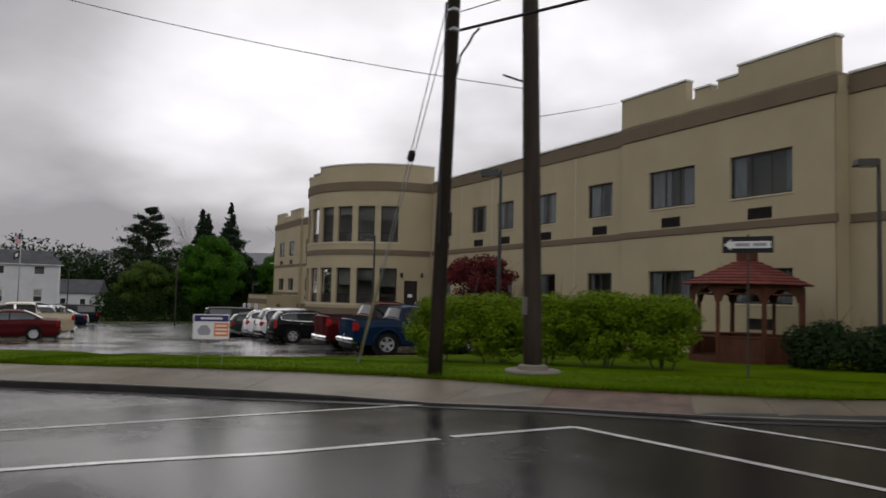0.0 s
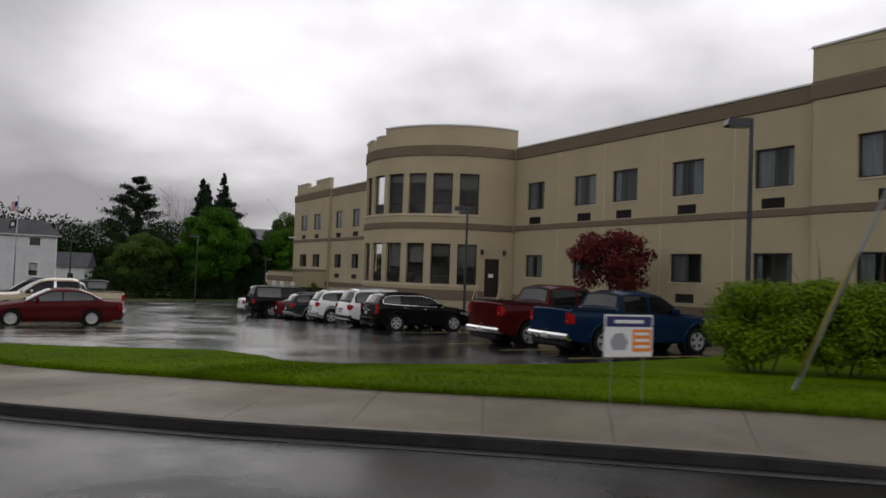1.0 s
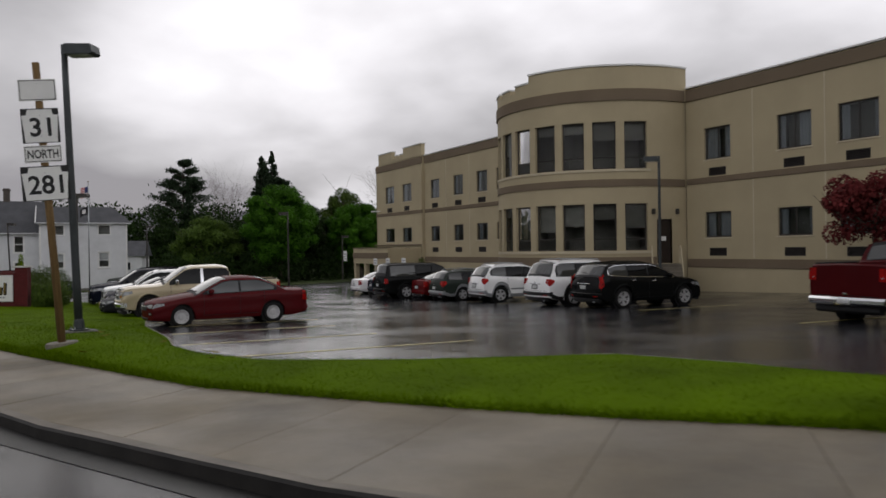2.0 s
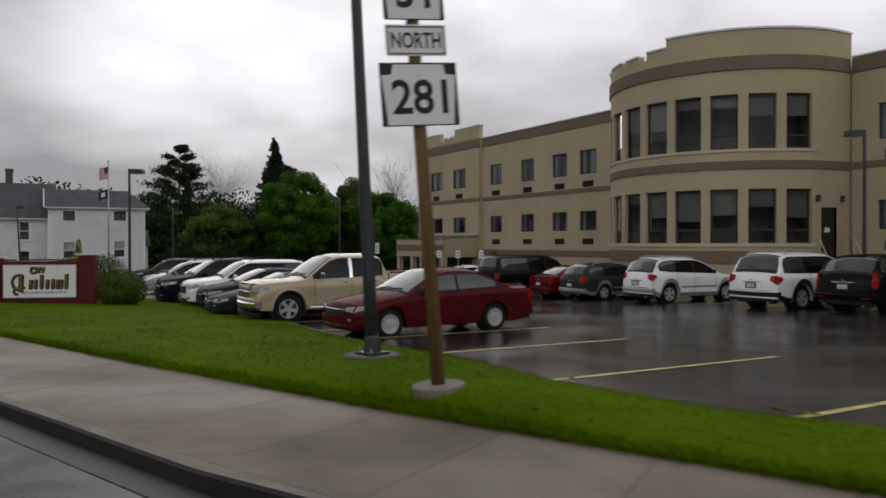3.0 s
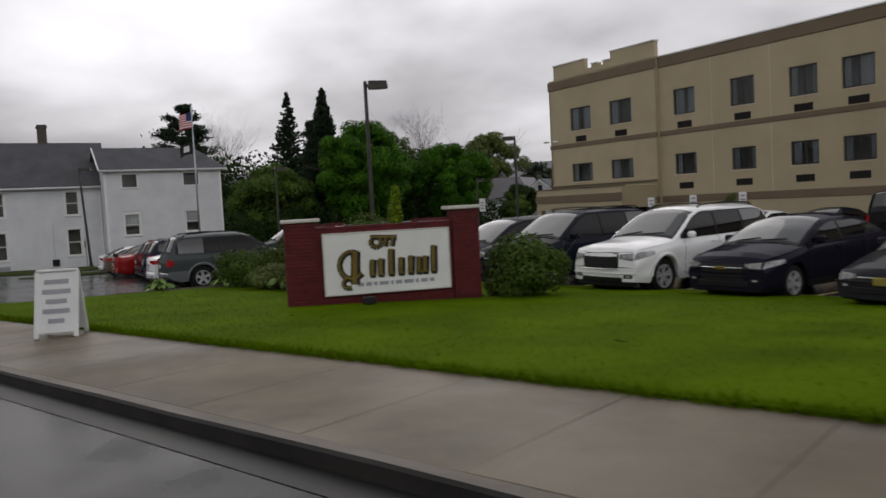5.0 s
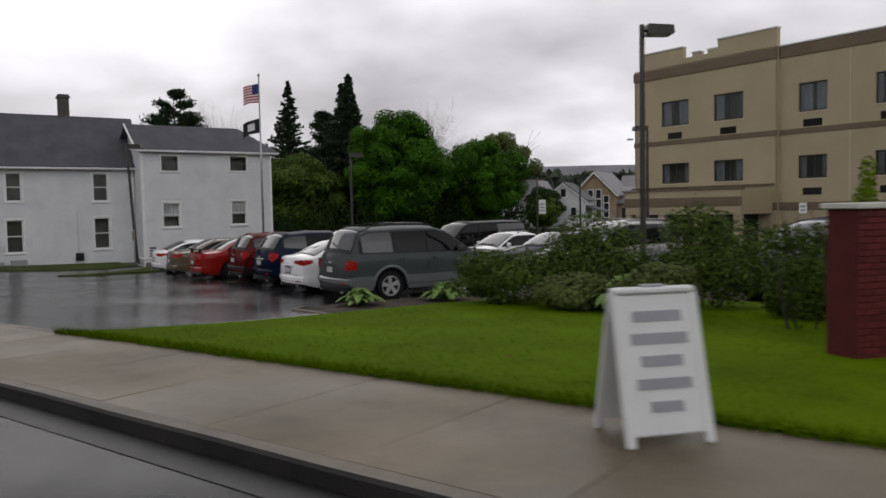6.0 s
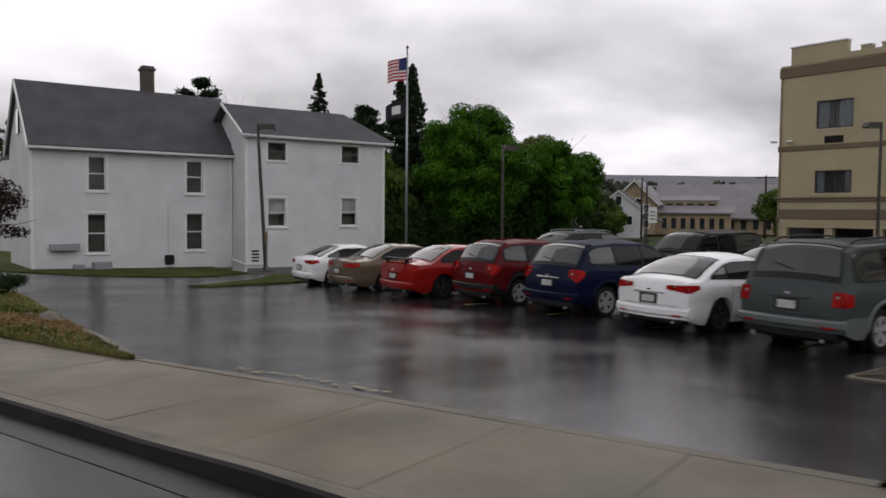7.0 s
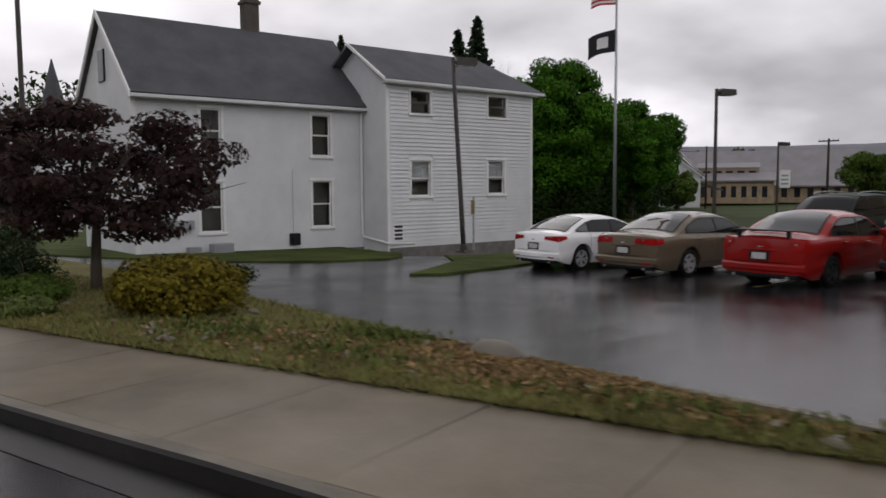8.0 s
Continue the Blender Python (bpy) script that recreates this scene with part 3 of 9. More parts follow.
lawn_xs = steps(-69.3, -67.5, 0.15) + steps(-67, -34, 0.5) + steps(-33.6, -19.9, 0.4) + [-19.6, -19.4, -19.3, -19.2] + steps(-18.5, 6, 0.7)
solid("lawn", column_sheet(lawn_xs, y_turf, lambda x: max(y_edge(x), y_turf(x) + 0.05), z_lawn, 12), M["lawn"], "mown bright green lawn along the pavement", "lawn", kind="structure", smooth=True)
solid("lawn_verge", column_sheet(steps(-130, -95, 3) + steps(-93, -77.5, 0.5), y_turf, lambda x: max(y_edge(x), y_turf(x) + 0.02), z_lawn, 8), M["weeds"], "patchy weedy verge with dead leaves and stones", "verge", kind="structure", smooth=True)

# grass by the house, with its low edging
house_edge = [(-128, 7.5), (-112, 9.6), (-101.3, 11.2), (-97.4, 12.2), (-96.2, 13.2), (-95.0, 14.9), (-94.2, 16.2), (-94.6, 17.4), (-96.9, 20.2), (-96.3, 22.0), (-93.6, 18.4), (-91.9, 16.4), (-90.9, 13.6), (-90.25, 12.0), (-89.75, 12.6), (-89.6, 16.8), (-88.6, 22), (-86.5, 30), (-84, 42)]


hl = Mesh()
hl.add([(x, y, z_drive(x, y) + 0.05) for x, y in house_edge + [(-86, 75), (-150, 75), (-150, 6)]], [tuple(range(len(house_edge) + 3))])
hl.add([(x, y, z_drive(x, y) + 0.05) for x, y in house_edge] + [(x, y, z_lot(x, y) - 0.4) for x, y in house_edge], [(i, i + 1, i + 1 + len(house_edge), i + len(house_edge)) for i in range(len(house_edge) - 1)])
bm = bmesh.new()
tmp = data_of(hl, M["turf_dull"])
bm.from_mesh(tmp)
bmesh.ops.triangulate(bm, faces=[f for f in bm.faces if len(f.verts) > 4])
for _ in range(6):
    bmesh.ops.subdivide_edges(bm, edges=[e for e in bm.edges if e.calc_length() > 1.4], cuts=1)
    bmesh.ops.triangulate(bm, faces=[f for f in bm.faces if len(f.verts) > 3])
for v in bm.verts:
    v.co.z -= hollow(v.co.x, v.co.y, 0.9, 0.50)
bm.to_mesh(tmp)
bm.free()
tagged(new("lawn_by_house", tmp), "uneven grass round the white house", "lawn", kind="structure")


def strip(points, width, lift, zfun, seg=0.6):
    """A painted line along points on a surface."""
    g = Mesh()
    for a, b in zip(points, points[1:]):
        a, b = Vector((*a, 0)), Vector((*b, 0))
        n = max(1, int((b - a).length / seg))
        way = (b - a).normalized()
        side = Vector((-way.y, way.x, 0)) * width / 2
        rows = []
        for i in range(n + 1):
            p = a.lerp(b, i / n)
            rows.append([(q.x, q.y, zfun(q.x, q.y) + lift) for q in (p - side, p + side)])
        g.grid(rows)
    return g


for pts in ([(-11.9, 1.5), (-11.0, 4.2), (-10.5, 6.3), (-9.7, 9.47)], [(-8.9, 1.5), (-8.2, 4.1), (-7.66, 5.6), (-7.28, 7.5)], [(-7.3, 7.72), (-6.9, 9.55), (-5.25, 9.35), (-3.0, 9.04), (2, 8.4)], [(-6.3, 11.36), (-3.8, 11.2), (2, 10.3)]):
    tagged(new("road_marking", data_of(strip(pts, 0.13, 0.006, z_road), M["white_line"])), "worn white crossing line on the wet street", "road marking", "white crossing lines", "structure")
stall_way = Vector((0.262, 0.965, 0))
for x, y, n in ((-31.6, 4.9, 5.2), (-34.6, 5.85, 4.3), (-37.9, 7.1, 4.2), (-40.9, 8.3, 4.4), (-43.5, 8.7, 4.4), (-46.5, 9.7, 4.4), (-49.3, 10.9, 4.4), (-52.1, 11.9, 4.4), (-54.9, 12.8, 4.4), (-57.8, 13.4, 4.4), (-26.9, 17.2, 4.6), (-24.0, 16.4, 4.6), (-21.1, 15.6, 4.6), (-33.6, 20.9, 4.6), (-36.5, 21.7, 4.6), (-39.4, 22.6, 4.6), (-42.2, 23.4, 4.6), (-45.1, 24.2, 4.6), (-48, 25, 4.6), (-68.2, 9.4, 4.6), (-71.4, 10.2, 4.6), (-74.2, 11.1, 4.6), (-77, 12, 4.6), (-79.8, 12.8, 4.6), (-82.8, 13.5, 4.6), (-85.7, 14.3, 4.6)):
    end = Vector((x, y, 0)) + stall_way * n
    tagged(new("stall_line", data_of(strip([(x, y), (end.x, end.y)], 0.11, 0.006, z_drive), M["yellow_line"])), "worn yellow parking line on wet asphalt", "parking line", "yellow stall lines", "structure")

# stone edging of the planting bed by the drive
edging = Mesh()
for a, b in (((-70.25, 7.5), (-68.43, 7.18)), ((-70.25, 7.5), (-69.85, 8.83))):
    a, b = [Vector((*q, z_drive(*q) - 0.03)) for q in (a, b)]
    way = (b - a).normalized()
    side = Vector((-way.y, way.x, 0)) * 0.055
    edging.add([a - side, a + side, b + side, b - side, *[q + Vector((0, 0, 0.11)) for q in (a - side, a + side, b + side, b - side)]], [(0, 1, 2, 3), (4, 5, 6, 7), (0, 1, 5, 4), (1, 2, 6, 5), (2, 3, 7, 6), (3, 0, 4, 7)])
solid("bed_edging", edging, M["kerb"], "dull stone edging of a planting bed", "edging", kind="structure")
bed = Mesh()
rows = []
for x in steps(-70.2, -66.8, 0.34):
    y0, y1 = 7.55 - 0.17 * (x + 70.2), along(x, [(-70.2, 7.65), (-69.85, 8.83), (-69.2, 10.6), (-67.9, 12.9)])
    ys = [y0 + (y1 - y0) * j / 9 for j in range(10)]
    top = [(x, y, z_drive(x, y) + 0.06 + 0.05 * min(1.0, j, 9 - j) + 0.02 * math.sin(7 * x + 5 * y)) for j, y in enumerate(ys)]
    rows.append([(x, y0, top[0][2] - 0.4)] + top + [(x, y1, top[-1][2] - 0.4)])
bed.grid(rows)
solid("planting_bed", bed, M["soil"], "bare damp soil of a planting bed", "planting bed", kind="structure")

# thin pale edging between the turf and the car park, and across the drive
def edging_line(pts, name, label, wide=0.11, lift=0.045):
    g = Mesh()
    rows = []
    vs = [Vector((*p, 0)) for p in pts]
    for i, p in enumerate(vs):
        way = (vs[min(i + 1, len(vs) - 1)] - vs[max(i - 1, 0)]).normalized()
        side = Vector((-way.y, way.x, 0)) * wide / 2
        z = max(z_drive(p.x, p.y), z_lawn(p.x, min(p.y, y_edge(p.x))) - 0.05) + lift
        rows.append([(*(p - side).xy, z - 0.25), (*(p - side).xy, z), (*(p + side).xy, z), (*(p + side).xy, z - 0.25)])
    g.grid(rows)
    solid(name, g, M["concrete"], label, "edging", kind="structure")


def dense_line(pts, d=0.5):
    out = []
    for a, b in zip(pts, pts[1:]):
        n = max(1, int((Vector(b) - Vector(a)).length / d))
        out += [tuple(Vector(a).lerp(Vector(b), i / n)) for i in range(n)]
    return out + [pts[-1]]


edging_line(dense_line(EDGE_EAST[5:21]), "lot_edging", "thin pale concrete edging along the lawn", 0.09, 0.03)
edging_line(dense_line(EDGE_WEST[2:]), "lot_edging", "thin worn concrete edging along the verge", 0.09, 0.02)
edging_line(dense_line([(-77.5, y_turf(-77.5) + 0.05), (-74, y_turf(-74) + 0.05), (-69.3, y_turf(-69.3) + 0.05)]), "drive_edging", "worn concrete lip across the drive", 0.13, 0.012)

# worn yellow paint left on the asphalt by the drive's lip
rng_y = random.Random(12)
for i in range(22):
    x = -76.0 + 0.11 * i + rng_y.uniform(-0.08, 0.08)
    y = y_turf(x) + 0.40 + rng_y.uniform(-0.09, 0.09)
    w = rng_y.uniform(0.05, 0.15)
    pts = [(x, y), (x + w, y + rng_y.uniform(-0.03, 0.03))]
    tagged(new("paint_patch", data_of(strip(pts, rng_y.uniform(0.03, 0.07), 0.012, z_drive, 0.1), M["faded_yellow"])), "worn patch of yellow paint on the asphalt", "paint mark", "worn yellow paint marks", "structure")

# ---- the long tan building ----
BASE = pose(-39.26, 35.79, 0, 0, 0, -14.9)
block = thing("care_home", BASE, "long two-storey tan stucco building with brown bands and a rounded bay", "building")
WALL_LOW, SILL2, HEAD2 = -2.2, 6.22, 7.83
UNIT2 = (5.37, 5.79)
LOWER = (2.25, 3.55, 1.32, 1.72)  # sill and head of the lower windows, foot and head of their air units


def wall_panel(g, s0, s1, z0, z1, holes, y=0.0, depth=0.22):
    """A wall's face with holes, and the reveals of the holes."""
    ss = sorted({s0, s1, *[v for h in holes for v in h[:2]]})
    zs = sorted({z0, z1, *[v for h in holes for v in h[2:]]})
    for a, b in zip(ss, ss[1:]):
        for c, d in zip(zs, zs[1:]):
            ms, mz = (a + b) / 2, (c + d) / 2
            if not any(h[0] < ms < h[1] and h[2] < mz < h[3] for h in holes):
                g.quad((a, y, c), (b, y, c), (b, y, d), (a, y, d))
    for a, b, c, d in holes:
        g.quad((a, y, c), (a, y + depth, c), (a, y + depth, d), (a, y, d))
        g.quad((b, y, c), (b, y, d), (b, y + depth, d), (b, y + depth, c))
        g.quad((a, y, c), (b, y, c), (b, y + depth, c), (a, y + depth, c))
        g.quad((a, y, d), (a, y + depth, d), (b, y + depth, d), (b, y, d))


win_seed = random.Random(5)


def window_unit(parent, a, b, c, d, y, lights=2, curtain=True, name="window"):
    """A dark metal window: frame, panes, a sill, a curtain behind."""
    w = part(name, Mesh().box(a, y + 0.10, c, b, y + 0.16, c + 0.07, 0.008).box(a, y + 0.10, d - 0.07, b, y + 0.16, d, 0.008).box(a, y + 0.10, c + 0.07, a + 0.06, y + 0.16, d - 0.07, 0.008).box(b - 0.06, y + 0.10, c + 0.07, b, y + 0.16, d - 0.07, 0.008), M["frame_dark"], parent)
    n = lights
    wide = (b - a - 0.12) / n
    for k in range(n):
        p = Mesh().box(a + 0.06 + k * wide, y + 0.128, c + 0.07, a + 0.06 + (k + 1) * wide, y + 0.136, d - 0.07)
        pane = part("pane", p, M["clear"], w)
        pane.visible_shadow = False
        if k:
            part("mullion", Mesh().box(a + 0.06 + k * wide - 0.03, y + 0.10, c + 0.07, a + 0.06 + k * wide + 0.03, y + 0.15, d - 0.07, 0.006), M["frame_dark"], w)
    back = Mesh()
    back.quad((a, y + 0.85, c - 0.2), (b, y + 0.85, c - 0.2), (b, y + 0.85, d + 0.1), (a, y + 0.85, d + 0.1))
    back.quad((a, y + 0.2, c), (a, y + 0.85, c), (a, y + 0.85, d), (a, y + 0.2, d))
    back.quad((b, y + 0.2, c), (b, y + 0.85, c), (b, y + 0.85, d), (b, y + 0.2, d))
    back.quad((a, y + 0.2, c), (b, y + 0.2, c), (b, y + 0.85, c), (a, y + 0.85, c))
    back.quad((a, y + 0.2, d), (b, y + 0.2, d), (b, y + 0.85, d), (a, y + 0.85, d))
    part("room", back, M["blind"], w, "dim room behind the pane")
    if curtain:
        for side in (0, 1):
            reach = (b - a) * win_seed.choice((0.14, 0.2, 0.28, 0.40, 0.47))
            rows = []
            for i in range(13):
                s = (a + 0.05 + reach * i / 12) if side == 0 else (b - 0.05 - reach * i / 12)
                f = 0.035 * math.sin(i * 2.1 + side)
                rows.append([(s, y + 0.24 + f, c + 0.03), (s, y + 0.24 + f * 0.6, d - 0.03)])
            part("curtain", Mesh().grid(rows), M["curtain"], w, "pale drawn-back curtain")
    return w


M["clear"] = clear_glass("clear_window_glass")


def wall_unit(parent, a, b, c, d, y):
    """The slatted outer grille of a room air unit."""
    u = part("wall_air_unit", Mesh().box(a, y - 0.015, c, b, y + 0.03, c + 0.035, 0.004).box(a, y - 0.015, d - 0.035, b, y + 0.03, d, 0.004).box(a, y - 0.015, c + 0.035, a + 0.035, y + 0.03, d - 0.035, 0.004).box(b - 0.035, y - 0.015, c + 0.035, b, y + 0.03, d - 0.035, 0.004).box(a + 0.03, y + 0.05, c + 0.03, b - 0.03, y + 0.07, d - 0.03), M["grille"], parent, "dark slatted air-unit grille")
    sl = Mesh()
    n = 6
    for k in range(n):
        z = c + 0.05 + (d - c - 0.10) * k / (n - 1)
        sl.quad((a + 0.03, y - 0.008, z - 0.012), (b - 0.03, y - 0.008, z - 0.012), (b - 0.03, y + 0.03, z + 0.018), (a + 0.03, y + 0.03, z + 0.018))
    part("slats", sl, M["grille"], u)
    return u


RIGHT = [(0.03, 1.71), (4.40, 6.20), (7.46, 9.28), (11.54, 13.44), (16.11, 17.97)]
RTOWER = [(20.74, 23.42), (25.22, 28.02)]
LEFT = [(-30.96, -29.32), (-26.81, -25.21), (-23.07, -21.45), (-20.14, -18.45), (-15.92, -14.28)]
LTOWER = [(-40.07, -37.97), (-36.19, -34.18)]


def facade(name, s0, s1, wins, y, top, units=True, lift=0.0):
    """A stretch of wall with its windows and air units; lift raises the lower storey's openings."""
    SILL1, HEAD1, UNIT1 = LOWER[0] + lift, LOWER[1] + lift, (LOWER[2] + lift, LOWER[3] + lift)
    g = Mesh()
    holes = []
    for a, b in wins:
        holes += [(a, b, SILL2, HEAD2), (a, b, SILL1, HEAD1)]
        if units:
            m = (a + b) / 2
            holes += [(m - 0.54, m + 0.54, *UNIT2), (m - 0.54, m + 0.54, *UNIT1)]
    wall_panel(g, s0, s1, WALL_LOW, top, holes, y)
    wall = part(name, g, M["stucco"], block)
    for a, b in wins:
        for c, d, u in ((SILL2, HEAD2, UNIT2), (SILL1, HEAD1, UNIT1)):
            window_unit(block, a, b, c, d, y, 2 if b - a < 2.2 else 3)
            part("window_sill", Mesh().box(a - 0.05, y - 0.035, c - 0.07, b + 0.05, y + 0.10, c - 0.002, 0.012), M["sill"], block)
            if units:
                m = (a + b) / 2
                wall_unit(block, m - 0.54, m + 0.54, u[0], u[1], y)
    return wall


facade("wall_right", -1.2, 18.90, RIGHT, 0.0, 10.05)
facade("wall_right_tower", 18.90, 29.72, RTOWER, -0.28, 10.10)
facade("wall_left", -32.08, -13.4, LEFT, 0.0, 10.05, lift=0.24)
facade("wall_left_tower", -42.25, -32.08, LTOWER, -0.30, 10.10, lift=0.26)
facade("wall_far_right", 29.72, 46.0, [(33.2, 35.2), (39.0, 41.0)], 0.35, 10.05)
# returns of the towers, the ends and the back
part("tower_return", Mesh().box(18.88, -0.28, WALL_LOW, 18.94, 0.05, 10.1), M["stucco"], block)
part("tower_return", Mesh().box(29.66, -0.28, WALL_LOW, 29.72, 0.6, 10.1), M["stucco"], block)
part("tower_return", Mesh().box(-32.14, -0.30, WALL_LOW, -32.08, 0.05, 10.1), M["stucco"], block)
part("wall_end", Mesh().box(-42.25, -0.30, WALL_LOW, -42.05, 15.0, 10.1, 0.02), M["stucco"], block)
part("wall_back", Mesh().box(-42.05, 14.8, WALL_LOW, 46, 15.0, 10.0), M["stucco"], block)
part("wall_end", Mesh().box(45.8, 0.35, WALL_LOW, 46, 14.8, 10.0), M["stucco"], block)
part("roof", Mesh().box(-42.0, 0.3, 9.55, 45.8, 14.8, 9.70), M["roof_flat"], block)


def band(name, s0, s1, z0, z1, y, out=0.05, mat="stucco_dark"):
    return part(name, Mesh().box(s0, y - out, z0, s1, y + 0.06, z1, 0.015), M[mat], block)


for s0, s1, y in ((-1.15, 18.88, 0.0), (18.85, 29.77, -0.28), (29.79, 46, 0.35), (-32.06, -13.45, 0.0), (-42.30, -32.05, -0.30)):
    band("upper_band", s0, s1, 9.38, 9.98, y, 0.07)
    band("middle_band", s0, s1, 5.02, 5.32, y, 0.05)
    band("base_band", s0, s1, 0.72, 1.16, y, 0.05)
for s0, s1, y in ((-1.15, 18.88, 0.0), (-32.06, -13.45, 0.0), (29.79, 46, 0.35)):
    part("coping", Mesh().box(s0, y - 0.11, 10.05, s1, y + 0.32, 10.14, 0.01), M["coping"], block)
# shallow joints in the render
for s in (3.05, 6.85, 10.9, 15.1, -17.2, -24.2, -28.1):
    part("wall_joint", Mesh().box(s - 0.03, -0.012, 1.2, s + 0.03, 0.0, 5.0).box(s - 0.03, -0.012, 5.34, s + 0.03, 0.0, 9.36), M["sill"], block)


def parapet(outline, y, thick=0.35):
    part("parapet", Mesh().prism(outline, y, y + thick), M["stucco"], block)


def caps(runs, y, thick=0.35):
    for a, b, z in runs:
        part("coping", Mesh().box(a - 0.05, y - 0.06, z, b + 0.05, y + thick + 0.06, z + 0.09, 0.01), M["coping"], block)


parapet([(18.90, 9.98), (29.72, 9.98), (29.72, 11.30), (25.62, 11.30), (25.62, 10.96), (24.62, 10.96), (24.62, 10.68), (24.25, 10.68), (24.25, 10.88), (23.4, 10.88), (23.4, 10.55), (22.92, 10.55), (22.92, 11.38), (18.90, 11.38)], -0.28)
caps([(18.90, 22.9, 11.38), (25.64, 29.72, 11.30), (24.64, 25.58, 10.96), (23.42, 24.23, 10.88)], -0.28)
parapet([(-42.25, 9.98), (-32.08, 9.98), (-32.08, 11.12), (-35.9, 11.12), (-35.9, 10.62), (-36.6, 10.62), (-36.6, 10.42), (-37.1, 10.42), (-37.1, 10.62), (-37.7, 10.62), (-37.7, 10.42), (-38.4, 10.42), (-38.4, 11.10), (-41.65, 11.10), (-41.65, 10.0)], -0.30)
caps([(-41.65, -38.42, 11.10), (-35.88, -32.08, 11.12), (-36.58, -35.94, 10.62), (-37.68, -37.12, 10.62)], -0.30)

# the rounded bay
BC, BR = (-7.39, -0.55), 6.15


def bay(phi, r, z):
    a = radians(phi)
    return (BC[0] + r * math.sin(a), BC[1] - r * math.cos(a), z)


BAY_WINS = [(61.2, 72.3), (46, 57.2), (30.9, 42), (15.6, 27.2), (0.5, 12), (-14.7, -3), (-29.9, -18.4), (-45.1, -33.6), (-60.3, -48.8), (-75.5, -64)]
B1, B2 = (1.64, 4.06), (5.86, 8.30)
DOOR = (77.0, 85.6, 0.95, 3.24)


def bay_shell():
    g = Mesh()
    cuts = sorted({-96.0, 96.0, DOOR[0], DOOR[1], *[v for w in BAY_WINS for v in w]})
    fine = []
    for a, b in zip(cuts, cuts[1:]):
        n = max(1, round((b - a) / 4))
        fine += [a + (b - a) * i / n for i in range(n)]
    fine.append(96.0)
    zs = [WALL_LOW, DOOR[2], B1[0], DOOR[3], B1[1], B2[0], B2[1], 10.1]
    for a, b in zip(fine, fine[1:]):
        m = (a + b) / 2
        for c, d in zip(zs, zs[1:]):
            mz = (c + d) / 2
            glass = any(w[0] < m < w[1] for w in BAY_WINS) and (B1[0] < mz < B1[1] or B2[0] < mz < B2[1])
            if not glass and not (DOOR[0] < m < DOOR[1] and DOOR[2] < mz < DOOR[3]):
                g.quad(bay(a, BR, c), bay(b, BR, c), bay(b, BR, d), bay(a, BR, d))
    for w in BAY_WINS:
        for c, d in (B1, B2):
            n = 3
            for phi in w:
                g.quad(bay(phi, BR, c), bay(phi, BR - 0.3, c), bay(phi, BR - 0.3, d), bay(phi, BR, d))
            for z in (c, d):
                for i in range(n):
                    p, q = w[0] + (w[1] - w[0]) * i / n, w[0] + (w[1] - w[0]) * (i + 1) / n
                    g.quad(bay(p, BR, z), bay(q, BR, z), bay(q, BR - 0.3, z), bay(p, BR - 0.3, z))
    return g


part("bay_wall", bay_shell(), M["stucco"], block)


def ring(name, phi0, phi1, r0, r1, z0, z1, mat):
    g = Mesh()
    n = max(2, round(abs(phi1 - phi0) / 4))
    rows = []
    for i in range(n + 1):
        p = phi0 + (phi1 - phi0) * i / n
        rows.append([bay(p, r0, z0), bay(p, r1, z0), bay(p, r1, z1), bay(p, r0, z1), bay(p, r0, z0)])
    g.grid(rows)
    g.add(rows[0][:4], [(0, 1, 2, 3)])
    g.add(rows[-1][:4], [(0, 1, 2, 3)])
    return part(name, g, M[mat], block)


ring("upper_band", -90, 94, BR - 0.02, BR + 0.08, 9.38, 9.98, "stucco_dark")
ring("middle_band", -90, 94, BR - 0.02, BR + 0.06, 4.95, 5.32, "stucco_dark")
ring("base_band", -90, 76.5, BR - 0.02, BR + 0.06, 0.72, 1.30, "stucco_dark")
ring("bay_sill", -80, 74, BR - 0.05, BR + 0.05, 1.48, 1.62, "sill")
ring("bay_sill", -80, 74, BR - 0.05, BR + 0.05, 5.72, 5.84, "sill")
ring("parapet", 11.6, 96, BR - 0.35, BR + 0.0, 10.0, 11.16, "stucco")
ring("coping", 11.4, 96, BR - 0.40, BR + 0.06, 11.16, 11.25, "coping")
for p0, p1, z in ((1.0, 11.6, 10.74), (-4.0, 1.0, 10.42), (-14.0, -4.0, 10.66), (-18.0, -14.0, 10.42), (-34, -18, 10.70), (-40, -34, 10.42), (-90, -40, 10.72)):
    ring("parapet", p0, p1, BR - 0.35, BR, 10.0, z, "stucco")
    if z > 10.5:
        ring("coping", p0 + 0.2, p1 - 0.2, BR - 0.40, BR + 0.06, z, z + 0.09, "coping")
part("bay_roof", Mesh().add([bay(p, BR - 0.2, 9.8) for p in range(-92, 93, 8)], [tuple(range(len(range(-92, 93, 8))))]), M["roof_flat"], block)
part("bay_floor", Mesh().add([bay(p, BR - 0.32, 5.2) for p in range(-92, 93, 8)], [tuple(range(len(range(-92, 93, 8))))]), M["blind"], block)
back = Mesh()
for z0, z1 in ((1.2, 4.5), (5.4, 8.7)):
    back.grid([[bay(p, BR - 1.6, z0), bay(p, BR - 1.6, z1)] for p in range(-90, 91, 6)])
    for p in (-62.2, -46.9, -31.7, -1.2, 29.0, 59.2, 74.6):
        back.quad(bay(p, BR - 0.42, z0), bay(p, BR - 1.6, z0), bay(p, BR - 1.6, z1), bay(p, BR - 0.42, z1))
part("bay_room", back, M["blind"], block, "dim lounge behind the bay windows")

